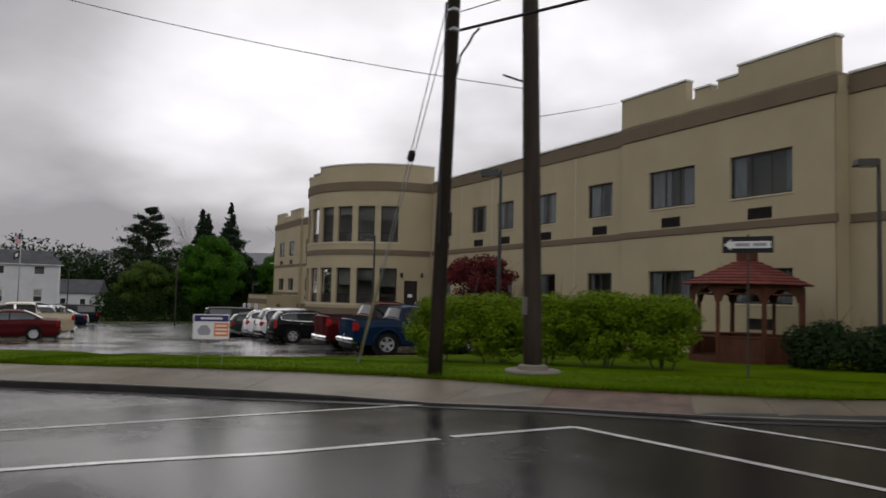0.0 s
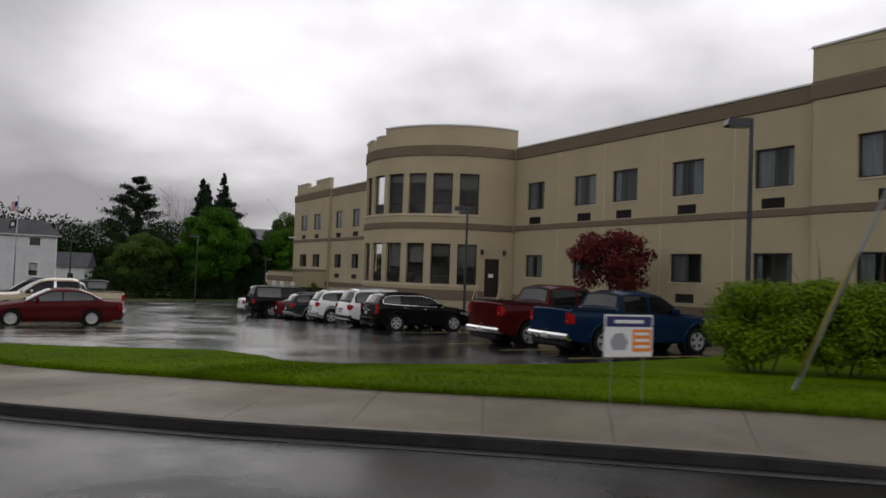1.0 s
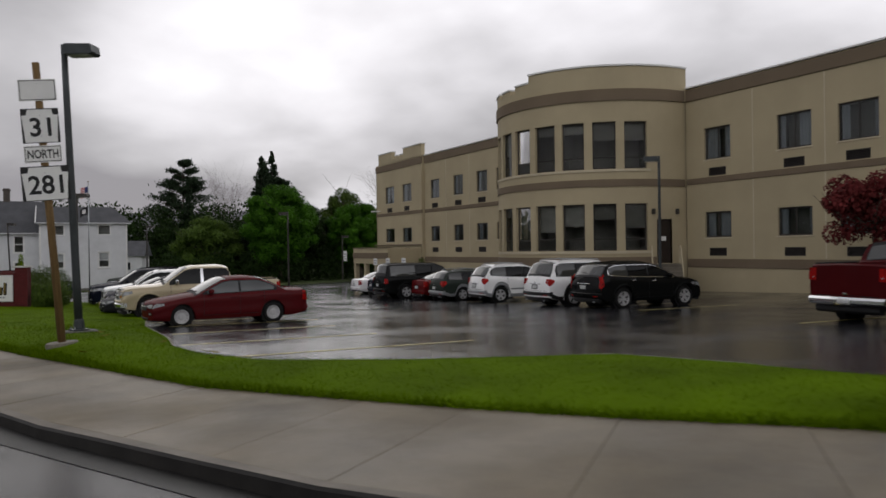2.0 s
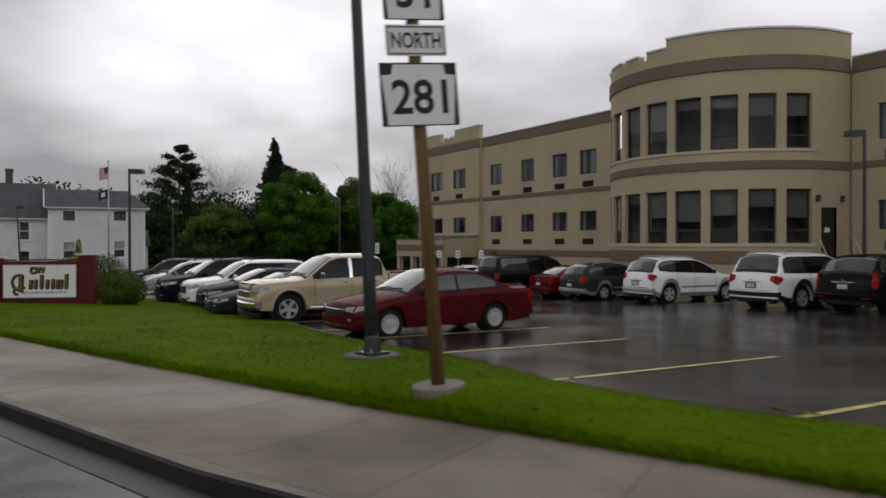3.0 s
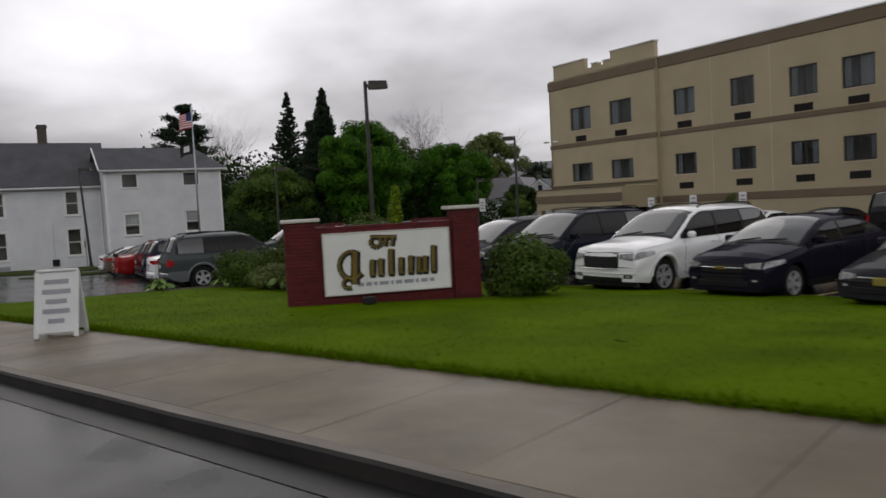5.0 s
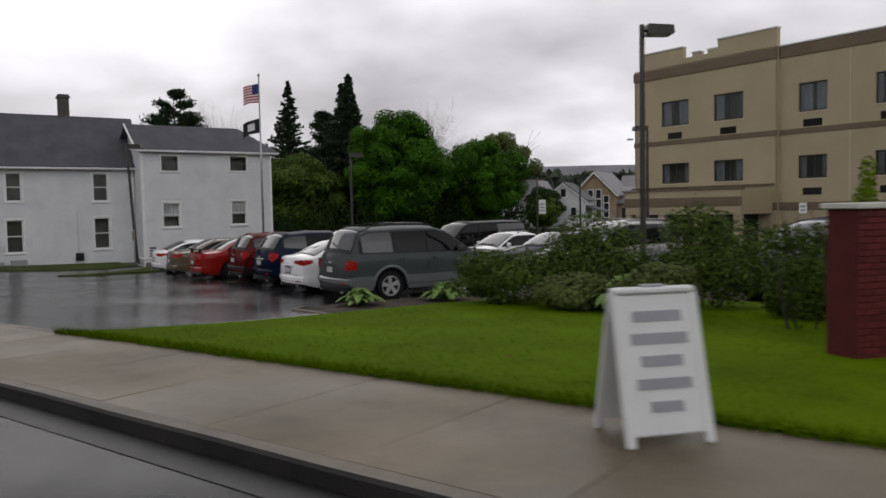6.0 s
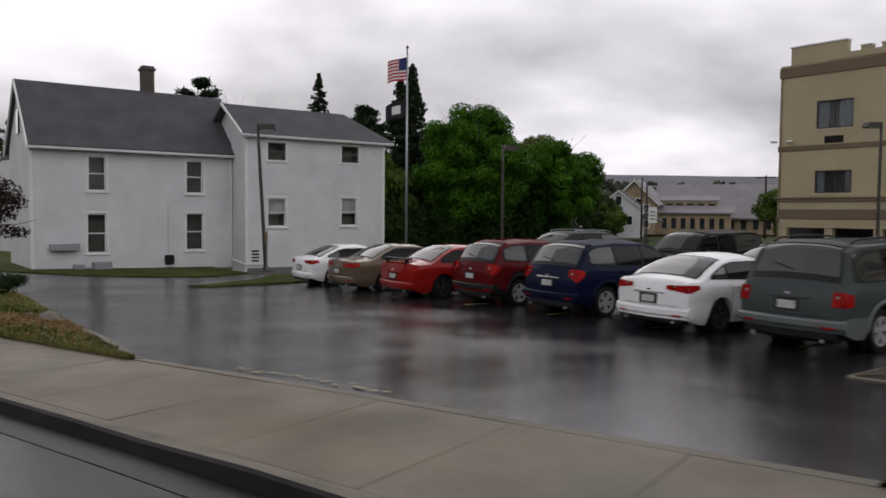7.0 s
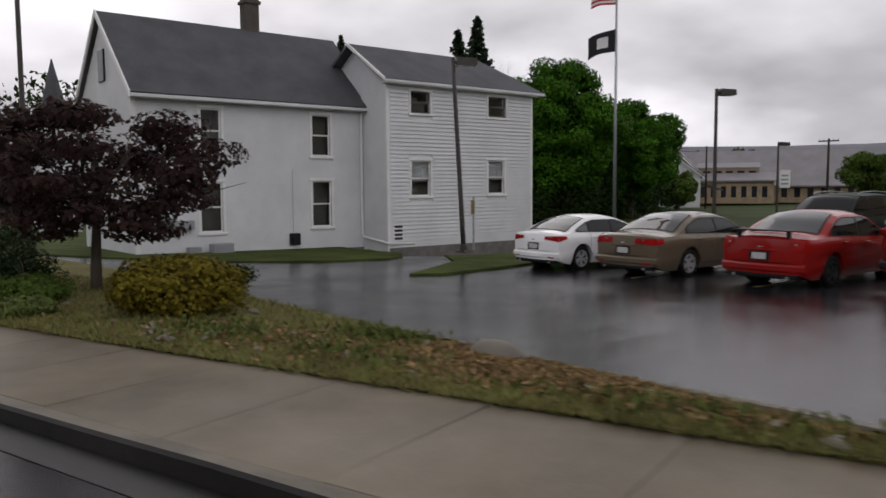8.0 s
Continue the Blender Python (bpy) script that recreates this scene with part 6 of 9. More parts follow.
        if rails:
            part("roof_rail", Mesh().tube([(mid - f, s * (wide(f, brow(f)) - 0.07), top(f) - 0.02 + h) for f, h in ((roof + 0.15, 0.01), (roof + 0.28, 0.065), ((roof + back) / 2, 0.075), (back - 0.30, 0.065), (back - 0.16, 0.01))], 0.019, 6), M["trim_black"] if rails == "black" else M["trim_silver"], root)
        for k, f in enumerate(hubs):
            td, rd, dd = wheel_meshes(r, 0.225, wheels)
            w = part("wheel", td, None, root)
            w.matrix_local = pose(mid - f, s * (half * 0.965 - 0.115), r, 0, 37 * (k + 1), 0 if s > 0 else 180)
            part("rim", rd, None, w)
            part("brake_disc", dd, None, w)
            part("wheel_arch", Mesh().tube([(mid - f, s * half * 0.60, r + 0.02), (mid - f, s * half * 0.86, r + 0.02)], arch - 0.01, 18), M["trim_black"], root)
    if rails == "rack":
        for f in (roof + 0.5, back - 0.6):
            part("cross_bar", Mesh().box(mid - f - 0.03, -half * 0.62, top(f) + 0.05, mid - f + 0.03, half * 0.62, top(f) + 0.075, 0.01), M["trim_black"], root)
    # nose
    zb = along(0.25 * kx, belt_t)
    gw = half * (0.56 if chrome_grille else 0.48)
    g_low = zb - (0.33 if high else 0.17)
    g_high = zb + (0.05 if chrome_grille else -0.01)
    put("grille", face(True, -gw, gw, lambda y: g_low, lambda y: g_high, 0.010, 8, 3), M["trim_black"], root)
    put("bonnet_gap", face(True, -half * 0.80, half * 0.80, lambda y: g_high + 0.02, lambda y: g_high + 0.030, 0.006, 8, 1), M["trim_black"], root)
    if chrome_grille:
        for k in range(8):
            z = zb - 0.30 + 0.042 * k
            put("grille_bar", face_bar(True, -gw, gw, z, z + 0.010, 0.0, 0.022), M["trim_silver"], root)
        for q in ((-gw - 0.02, zb - 0.345, gw + 0.02, zb - 0.30), (-gw - 0.06, zb + 0.03, gw + 0.06, zb + 0.11), (-gw - 0.06, zb - 0.31, -gw, zb + 0.05), (gw, zb - 0.31, gw + 0.06, zb + 0.05), (-0.025, zb - 0.30, 0.025, zb + 0.04), (-gw, zb - 0.15, gw, zb - 0.11)):
            put("grille_surround", face_bar(True, q[0], q[2], q[1], q[3], 0.0, 0.05), M["chrome"], root)
        put("bumper", face_bar(True, -half * 0.95, half * 0.95, 0.44, 0.62, -0.14, 0.10, 12), M["chrome"], root, "chrome lower bumper")
        put("bumper_top", face_bar(True, -half * 0.95, half * 0.95, 0.615, 0.71, -0.14, 0.085, 12), colour, root)
        put("air_intake", face_bar(True, -half * 0.5, half * 0.5, 0.49, 0.55, 0.0, 0.108, 8), M["trim_black"], root)
        put("bumper_lip", face_bar(True, -half * 0.9, half * 0.9, 0.38, 0.445, -0.14, 0.06, 10), M["trim_black"], root)
    else:
        if grille == "surround":
            for q in ((-gw - 0.03, gw + 0.03, g_low - 0.03, g_low), (-gw - 0.03, gw + 0.03, g_high, g_high + 0.03), (-gw - 0.03, -gw, g_low, g_high), (gw, gw + 0.03, g_low, g_high)):
                put("grille_surround", face_bar(True, *q, 0.0, 0.026), M["chrome"], root)
        else:
            zm = g_high - 0.05 if grille == "bar" else (g_low + g_high) / 2
            put("grille_bar", face_bar(True, -gw * 1.02, gw * 1.02, zm - 0.012, zm + 0.012, 0.0, 0.024), M["chrome"], root)
        if grille == "split":
            put("emblem", face_bar(True, -0.09, 0.09, (g_low + g_high) / 2 - 0.03, (g_low + g_high) / 2 + 0.03, 0.0, 0.032, 2), M["sign_gold"], root, "small gold emblem shape")
            put("lower_grille", face(True, -gw, gw, lambda y: g_low - 0.16, lambda y: g_low - 0.04, 0.008, 8, 1), M["trim_black"], root)
        put("air_intake", face_bar(True, -half * 0.58, half * 0.58, *intake, -0.05, 0.012), M["trim_black"], root)
        put("bumper_crease", face_bar(True, -half * 0.93, half * 0.93, 0.475, 0.495, -0.02, 0.020, 12), lower if lower and high else colour, root)
        for s in (-1, 1):
            fog = put("fog_recess", face_bar(True, s * half * 0.62, s * half * 0.82, 0.37, 0.47, -0.06, 0.008, 3), M["trim_black"], root)
            put("fog_lamp", face_bar(True, s * half * 0.67, s * half * 0.76, 0.395, 0.445, -0.04, 0.014, 2), M["rim"], fog, "round fog lamp")
    if front_plate:
        put("front_plate", face_bar(True, -0.15, 0.15, 0.44, 0.56, 0.0, 0.115 if chrome_grille else 0.035, 2), M[front_plate], root)
    put("front_valance", face_bar(True, -half * 0.80, half * 0.80, 0.20, 0.31, -0.2, -0.01), M["trim_black"], root)
    # tail
    b_low, b_high = (0.42, 0.60) if clear > 0.25 else (0.34, 0.53)
    put("rear_bumper", face_bar(False, -half * 0.96, half * 0.96, b_low, b_high, -0.14, 0.085 if bed else 0.03, 12), M["chrome"] if bed else (lower or two_tone or colour), root, "chrome step bumper" if bed else "")
    put("rear_valance", face_bar(False, -half * 0.82, half * 0.82, 0.23, b_low + 0.005, -0.2, 0.0), M["trim_black"], root)
    zt = along(L - 0.1, belt_t)
    z_gate = zt - 0.02
    for y0, y1, q0, q1 in ((-half * 0.74, half * 0.74, b_high + 0.02, b_high + 0.030),) if high else ((-half * 0.70, half * 0.70, b_high + 0.02, b_high + 0.028),):
        put("gate_gap", face(False, y0, y1, lambda y: q0, lambda y: q1, 0.004, 8, 1), M["trim_black"], root)
    zp = b_high + (0.11 if high else 0.07)
    if bed:
        zp = b_low + 0.02
    put("plate_recess", face(False, -0.21, 0.21, lambda y: zp - 0.025, lambda y: zp + 0.155, 0.005, 4, 1), M["trim_black"] if not bed else M["chrome"], root)
    put("rear_plate", face_bar(False, -0.15, 0.15, zp, zp + 0.125, 0.0, 0.10 if bed else 0.014, 2), M["plate"], root)
    put("tail_trim", face_bar(False, -0.36, 0.36, zp + 0.165, zp + 0.20, 0.0, 0.016, 6), M["chrome"] if chrome_bar else colour, root)
    put("badge", face_bar(False, -0.05, 0.05, zp + 0.215, zp + 0.255, 0.0, 0.014, 2), M["chrome"], root, "small chrome badge shape")
    for s in (-1, 1):
        put("reflector_strip", face(False, s * half * 0.60, s * half * 0.82, lambda y: b_low + 0.03, lambda y: b_low + 0.06, 0.034, 3, 1), M["taillight"], root)
        if not bed:
            part("exhaust", Mesh().tube([(mid - L + 0.25, s * half * 0.62, 0.27), (mid - L + 0.02, s * half * 0.62, 0.26)], 0.03, 8), M["trim_silver"], root)
            if s > 0 and not high:
                break
    if spoiler:
        zs = top(L - 0.2)
        part("spoiler", Mesh().box(mid - L + 0.06, -half * 0.72, zs + 0.10, mid - L + 0.26, half * 0.72, zs + 0.13, 0.012).box(mid - L + 0.10, -half * 0.60, zs - 0.04, mid - L + 0.20, -half * 0.55, zs + 0.11).box(mid - L + 0.10, half * 0.55, zs - 0.04, mid - L + 0.20, half * 0.60, zs + 0.11), M["trim_black"], root, "dark raised tail spoiler")
    return root


def by_hub(hub, which, turn, base, width):
    """The ground point between the axles, from the place of one wheel's centre."""
    a = radians(turn)
    fwd, left = Vector((math.cos(a), math.sin(a))), Vector((-math.sin(a), math.cos(a)))
    sx = {"F": 1, "R": -1}[which[0]]
    sy = {"L": 1, "R": -1}[which[1]]
    p = Vector(hub) - fwd * sx * base / 2 - left * sy * (width / 2 - 0.12)
    return Vector((p.x, p.y, z_drive(p.x, p.y)))


P = {
    "maroon": paint("maroon_car_paint", (0.07875, 0.0075, 0.009), 0.1),
    "gold": paint("pale_gold_car_paint", (0.44, 0.37, 0.25), 0.2),
    "grey_dark": paint("dark_grey_car_paint", (0.024, 0.024, 0.029), 0.3),
    "navy": paint("blackish_purple_car_paint", (0.012, 0.011, 0.020), 0.2),
    "white": paint("white_car_paint", (0.84, 0.84, 0.84)),
    "blue_black": paint("midnight_blue_car_paint", (0.008, 0.010, 0.020), 0.2),
    "black": paint("black_car_paint", (0.006, 0.0065, 0.0065), 0.1),
    "green_dark": paint("dark_green_car_paint", (0.028, 0.036, 0.030), 0.2),
    "red": paint("bright_red_car_paint", (0.27, 0.012, 0.010)),
    "red_deep": paint("deep_red_car_paint", (0.095, 0.008, 0.009), 0.15),
    "blue": paint("royal_blue_car_paint", (0.006, 0.020, 0.052), 0.2),
    "red_dark": paint("dark_wine_red_car_paint", (0.060, 0.006, 0.007), 0.15),
    "blue_navy": paint("navy_blue_car_paint", (0.006, 0.010, 0.030), 0.2),
    "tan": paint("tan_metallic_car_paint", (0.14, 0.11, 0.075), 0.35),
    "grey": paint("grey_green_car_paint", (0.062, 0.072, 0.072), 0.35),
    "grey_pale": paint("pale_grey_car_paint", (0.15, 0.165, 0.165), 0.35),
    "silver": paint("silver_car_paint", (0.36, 0.35, 0.33), 0.4),
}
A_TURN, B_TURN, C_TURN = 256.0, 73.0, 71.0
# the row that faces the street
car("sedan", by_hub((-40.97, 8.68), "FL", 258, 2.72, 1.76), 258, "dark red four-door sedan with silver wheel covers", "car", P["maroon"], base=2.72, width=1.76, r=0.31, glass="car_glass_clear", side_glass="car_glass_clear", wheels="cover", intake=(0.25, 0.31), name="sedan")
car("pickup", by_hub((-46.81, 10.07), "FL", 254, 3.57, 2.02), 254, "pale gold crew-cab pickup truck with chrome grille", "pickup truck", P["gold"], base=3.57, width=2.02, r=0.40, chrome_grille=True, glass="car_glass_clear", name="pickup_truck", nose=1.0)
car("coupe", by_hub((-49.56, 10.32), "FL", 255, 2.64, 1.72), 255, "dark grey two-door coupe with a low nose", "car", P["grey_dark"], front_plate="yellow_plastic", length=4.60, tall=1.36, base=2.64, width=1.72, r=0.29, glass="car_glass_clear", name="coupe")
car("compact", by_hub((-52.39, 11.48), "FL", 255, 2.69, 1.80), 255, "blackish purple compact sedan with a split grille", "car", P["navy"], length=4.62, tall=1.48, base=2.69, width=1.80, r=0.32, glass="car_glass_clear", grille="split", name="sedan")
car("suv", by_hub((-55.27, 12.36), "FL", 255, 3.02, 2.0), 255, "large white sport utility vehicle with roof rails", "car", P["white"], length=5.10, tall=1.80, base=3.02, width=2.0, r=0.37, rails="black", grille="surround", wheels="split", glass="car_glass_clear", name="sport_utility_vehicle")
car("suv", by_hub((-58.44, 12.81), "FL", 255, 2.95, 2.0), 255, "midnight blue boxy sport utility vehicle", "car", P["blue_black"], length=5.13, tall=1.88, base=2.95, width=2.0, r=0.38, rails="black", grille="split", glass="car_glass_clear", name="sport_utility_vehicle")
car("van", by_hub((-61.5, 14.2), "FL", 255, 3.0, 1.95), 255, "dark blue minivan parked nose to the lawn", "car", P["blue_black"], length=5.0, base=3.0, width=1.95, r=0.33, glass="car_glass_clear", name="minivan")
car("van", by_hub((-68.1, 16.4), "FL", 252, 3.03, 2.0), 252, "silver grey minivan with dark side glass", "car", P["silver"], length=5.1, base=3.03, width=2.0, r=0.33, glass="car_glass_clear", name="minivan", rails=True)
# the row along the building
car("crossover", by_hub((-35.02, 22.11), "RR", B_TURN, 2.81, 1.91), B_TURN, "black sport utility vehicle with sloping tail", "car", P["black"], length=4.83, tall=1.67, base=2.81, width=1.91, r=0.37, tail="slim", chrome_windows=True, chrome_bar=True, wheels="split", name="sport_utility_vehicle")
car("suv", by_hub((-37.9, 23.05), "RR", B_TURN, 2.86, 2.0), B_TURN, "white sport utility vehicle with black lower trim", "car", P["white"], length=5.0, tall=1.80, base=2.86, width=2.0, r=0.38, lower=M["trim_black"], rails=True, tail="tri", chrome_bar=True, wheels="split", name="sport_utility_vehicle")
car("crossover", by_hub((-43.35, 24.75), "RR", 70, 2.86, 1.85), 70, "white mid-size sport utility vehicle", "car", P["white"], length=4.70, tall=1.76, base=2.86, width=1.85, r=0.37, chrome_bar=True, rails=True, tail="tri", lower=M["trim_silver"], name="sport_utility_vehicle")
car("hatch", by_hub((-47.0, 25.9), "RR", B_TURN, 2.67, 1.77), B_TURN, "dark green estate car with silver lower trim", "car", P["green_dark"], length=4.80, tall=1.56, base=2.67, width=1.77, r=0.33, lower=M["trim_silver"], rails=True, tail="tri", name="estate_car")
car("compact", by_hub((-49.35, 26.5), "RR", B_TURN, 2.7, 1.80), B_TURN, "deep red compact sedan parked by the bay", "car", P["red_deep"], length=4.6, tall=1.46, base=2.7, width=1.8, r=0.32, name="sedan")
car("capped", by_hub((-52.3, 26.7), "RR", B_TURN, 3.5, 2.02), B_TURN, "black pickup truck with a cap over its bed", "pickup truck", P["black"], length=5.8, tall=1.98, base=3.5, width=2.02, r=0.39, name="pickup_truck")
car("sedan", by_hub((-55.9, 28.6), "RR", B_TURN, 2.7, 1.80), B_TURN, "dark blue black sedan before the wing", "car", P["blue_black"], length=4.7, base=2.7, width=1.8, r=0.32, name="sedan")
car("sedan", by_hub((-58.9, 29.5), "RR", B_TURN, 2.7, 1.80), B_TURN, "plain white sedan parked before the wing", "car", P["white"], length=4.7, base=2.7, width=1.8, r=0.32, name="sedan")
# the two trucks by the hedge
car("pickup", by_hub((-24.98, 18.85), "RR", B_TURN, 3.68, 2.0), B_TURN, "dark red pickup truck with chrome rear bumper", "pickup truck", P["red_dark"], base=3.68, width=2.0, r=0.40, tall=1.93, wheels="split", name="pickup_truck")
car("pickup", by_hub((-21.55, 17.75), "RR", B_TURN, 3.33, 1.86), B_TURN, "royal blue extended-cab pickup truck", "pickup truck", P["blue"], length=5.47, base=3.33, width=1.86, r=0.38, tall=1.74, name="pickup_truck")
# the row by the white house
car("suv", by_hub((-70.35, 10.55), "RR", C_TURN, 2.75, 1.87), C_TURN, "grey-green sport utility vehicle with roof rails", "car", P["grey"], length=4.83, tall=1.77, base=2.75, width=1.87, r=0.36, two_tone=P["grey_pale"], flare=P["grey_pale"], rails="black", tail="slab", name="sport_utility_vehicle")
car("compact", by_hub((-73.06, 11.33), "RR", C_TURN, 2.7, 1.78), C_TURN, "white compact sedan with black wheels", "car", P["white"], length=4.64, tall=1.45, base=2.7, width=1.78, r=0.32, wheels="steel", tail="wide", chrome_bar=True, name="sedan")
car("crossover", by_hub((-75.9, 12.58), "RR", C_TURN, 2.86, 1.84), C_TURN, "navy blue sport utility vehicle with chrome tail trim", "car", P["blue_navy"], length=4.77, tall=1.70, base=2.86, width=1.84, r=0.36, chrome_bar=True, tail="tri", wheels="split", name="sport_utility_vehicle")
car("crossover", by_hub((-78.79, 13.71), "RR", C_TURN, 2.69, 1.84), C_TURN, "deep red compact sport utility vehicle", "car", P["red_deep"], length=4.52, tall=1.68, base=2.69, width=1.84, r=0.35, lower=M["trim_black"], tail="tri", wheels="split", name="sport_utility_vehicle")
car("sedan", by_hub((-81.6, 14.25), "RR", C_TURN, 2.76, 1.82), C_TURN, "bright red sedan with black wheels and a tail spoiler", "car", P["red"], length=4.85, tall=1.50, base=2.76, width=1.82, r=0.33, wheels="steel", spoiler=True, tail="tri", name="sedan")
car("sedan", by_hub((-84.74, 15.42), "RR", C_TURN, 2.81, 1.85), C_TURN, "tan metallic sedan with red tail lamps", "car", P["tan"], length=5.09, tall=1.49, base=2.81, width=1.85, r=0.33, tail="long", wheels="split", name="sedan")
car("compact", by_hub((-87.76, 16.13), "RR", C_TURN, 2.7, 1.78), C_TURN, "white compact sedan parked by the house", "car", P["white"], length=4.56, tall=1.44, base=2.7, width=1.78, r=0.33, tail="wide", wheels="split", name="sedan")
# the row behind, nose to nose
car("suv", by_hub((-82.4, 21.9), "FL", 251, 2.95, 2.0), 251, "dark green sport utility vehicle", "car", P["green_dark"], length=5.13, tall=1.92, base=2.95, width=2.0, r=0.38, rails=True, name="sport_utility_vehicle")
car("capped", by_hub((-77.2, 21.2), "FL", 251, 3.3, 1.98), 251, "black pickup truck with a cap over its bed", "pickup truck", P["black"], length=5.6, tall=1.92, base=3.3, width=1.98, r=0.37, name="pickup_truck")
car("sedan", by_hub((-79.9, 21.5), "FL", 251, 2.7, 1.8), 251, "pale silver sedan in the middle row", "car", P["silver"], length=4.8, base=2.7, width=1.8, r=0.33, glass="car_glass_clear", name="sedan")
car("sedan", by_hub((-74.2, 20.2), "FL", 251, 2.7, 1.8), 251, "white sedan with roof rack", "car", P["white"], length=4.8, base=2.7, width=1.8, r=0.33, glass="car_glass_clear", rails="rack", name="sedan")
car("sedan", by_hub((-71.4, 19.2), "FL", 251, 2.7, 1.8), 251, "dark blue sedan in the middle row", "car", P["blue_navy"], length=4.8, base=2.7, width=1.8, r=0.33, glass="car_glass_clear", name="sedan")

# ---- poles, cables, lamps, signs, the garden shelter, flags ----
RIGHT = Vector((0.72, 0.69, 0))


def sag(a, b, drop, n=18):
    a, b = Vector(a), Vector(b)
    return [a.lerp(b, i / n) - Vector((0, 0, 4 * drop * (i / n) * (1 - i / n))) for i in range(n + 1)]


def utility_pole(base, lean, tall, r0, r1, label, wood="pole_wood"):
    b = Vector(base)
    p = thing("utility_pole", pose(*base), label, "utility pole", "utility poles at the corner")
    n = 10
    pts = [Vector(lean) * tall * i / n + Vector((0, 0, tall * i / n - 0.25 * (i == 0))) for i in range(n + 1)]
    part("pole", Mesh().tube(pts, [r0 + (r1 - r0) * i / n for i in range(n + 1)], 16), M[wood], p, smooth=True)
    return p, lambda z: b + Vector(lean) * (z - b.z) + Vector((0, 0, z - b.z))


pole_1, on_1 = utility_pole((-11.13, 10.8, 0.82), (0.0187, 0.0207, 0), 10.2, 0.138, 0.11, "dark creosoted wooden utility pole beside the pavement", "pole_dark")
pole_2, on_2 = utility_pole((-10.15, 12.4, 0.88), (-0.0164, -0.018, 0), 10.4, 0.178, 0.148, "thick weathered wooden utility pole on a concrete collar")
part("collar", Mesh().tube([(0, 0, -0.4), (0, 0, 0.0), (0, 0, 0.03)], [0.54, 0.54, 0.50], 18), M["concrete"], pole_2, "pale concrete collar")
part("collar_ring", Mesh().tube([(0, 0, -0.02), (0, 0, 0.10), (0, 0, 0.13)], [0.30, 0.28, 0.21], 16), M["concrete"], pole_2, "rough concrete ring")
toward = Vector((-0.30, -0.95, 0)).normalized()
face = Vector((0.95, -0.30, 0))
notice = Mesh()
for row in range(1):
    notice.grid([[Vector((-0.02, -0.02, 1.05 + 0.34 * j)) + toward * (0.176 + 0.012 * math.cos(i - 2)) + face * 0.05 * (i - 2) for j in range(2)] for i in range(5)])
part("notice", notice, M["concrete"], pole_2, "weathered greyed paper notice")
for z in (3.6, 5.2, 5.5, 7.2):
    part("bolt", Mesh().tube([Vector((0, 0, z)) + toward * 0.1, Vector((0, 0, z)) + toward * 0.2], 0.03, 6), M["steel"], pole_2, "galvanised through bolt")
for z, p in ((6.42, pole_1), (6.8, pole_1)):
    part("bracket", Mesh().box(0.05, 0.02, z - 0.04, 0.26, 0.2, z + 0.04, 0.02), M["steel"], p, "steel cable bracket")
part("riser_pipe", Mesh().tube([(0.14, -0.1, 2.4), (0.16, -0.08, 6.9)], 0.022, 6), M["cable"], pole_1, "black cable running down")


def cable(pts, r, label, name="cable"):
    solid(name, Mesh().tube(pts, r, 6), M["cable"], label, "cable", "overhead cables", smooth=True)


cable(sag(on_1(7.26) + Vector((0.1, 0.1, 0)), (4, 16, 8.5), 0.05), 0.028, "heavy black overhead cable slung from the wooden pole")
cable(sag(on_1(7.62) + Vector((0.1, 0.1, 0)), (4, 16.2, 9.6), 0.05), 0.010, "thin steel strand carrying the heavy cable")
loop = [on_1(6.3) + Vector((0.13, 0.02, 0)), on_1(6.75) + Vector((0.16, 0.08, 0)), on_1(7.0) + Vector((0.28, 0.18, 0)), on_1(7.15) + Vector((0.34, 0.22, 0)), on_1(7.25) + Vector((0.46, 0.26, 0))]
cable(loop, 0.022, "black cable loop beside the pole top")
cable(sag(on_2(6.25), (-26, -4, 12.3), 0.8), 0.008, "thin grey overhead wire crossing the street")
cable([on_2(6.42) + Vector((-0.35, -0.42, 0.10)), on_2(6.4) + Vector((-0.14, -0.16, 0.02)), on_2(6.38)], 0.02, "short black wire clamp on the pole")
cable(sag(on_2(5.7), BASE @ Vector((18.7, -0.3, 11.4)), 0.02), 0.009, "thin service wire drooping to the tan building")

anchor, top = Vector((-14.08, 11.2, 0.79)), on_1(8.1)
guy = thing("guy_wire", pose(*anchor), "pair of steel guy wires with a faded yellow guard", "guy wire")
for d in (-0.05, 0.05):
    off = Vector((0.67, 0.74, 0)) * d
    part("wire", Mesh().tube([Vector((0, 0, -0.1)), top - anchor + off * 1.3], 0.011, 6), M["steel"], guy)
way = top - anchor
part("insulator", Mesh().tube([way * 0.565, way * 0.57, way * 0.59, way * 0.595], [0.03, 0.075, 0.075, 0.03], 10), M["cable"], guy, "black strain insulator")
part("guard", Mesh().tube([way * 0.02, way * 0.25], 0.027, 8), M["yellow_plastic"], guy, "faded yellow plastic guard", smooth=True)
part("anchor_rod", Mesh().tube([way * -0.02, way * 0.04], 0.02, 6), M["steel"], guy)


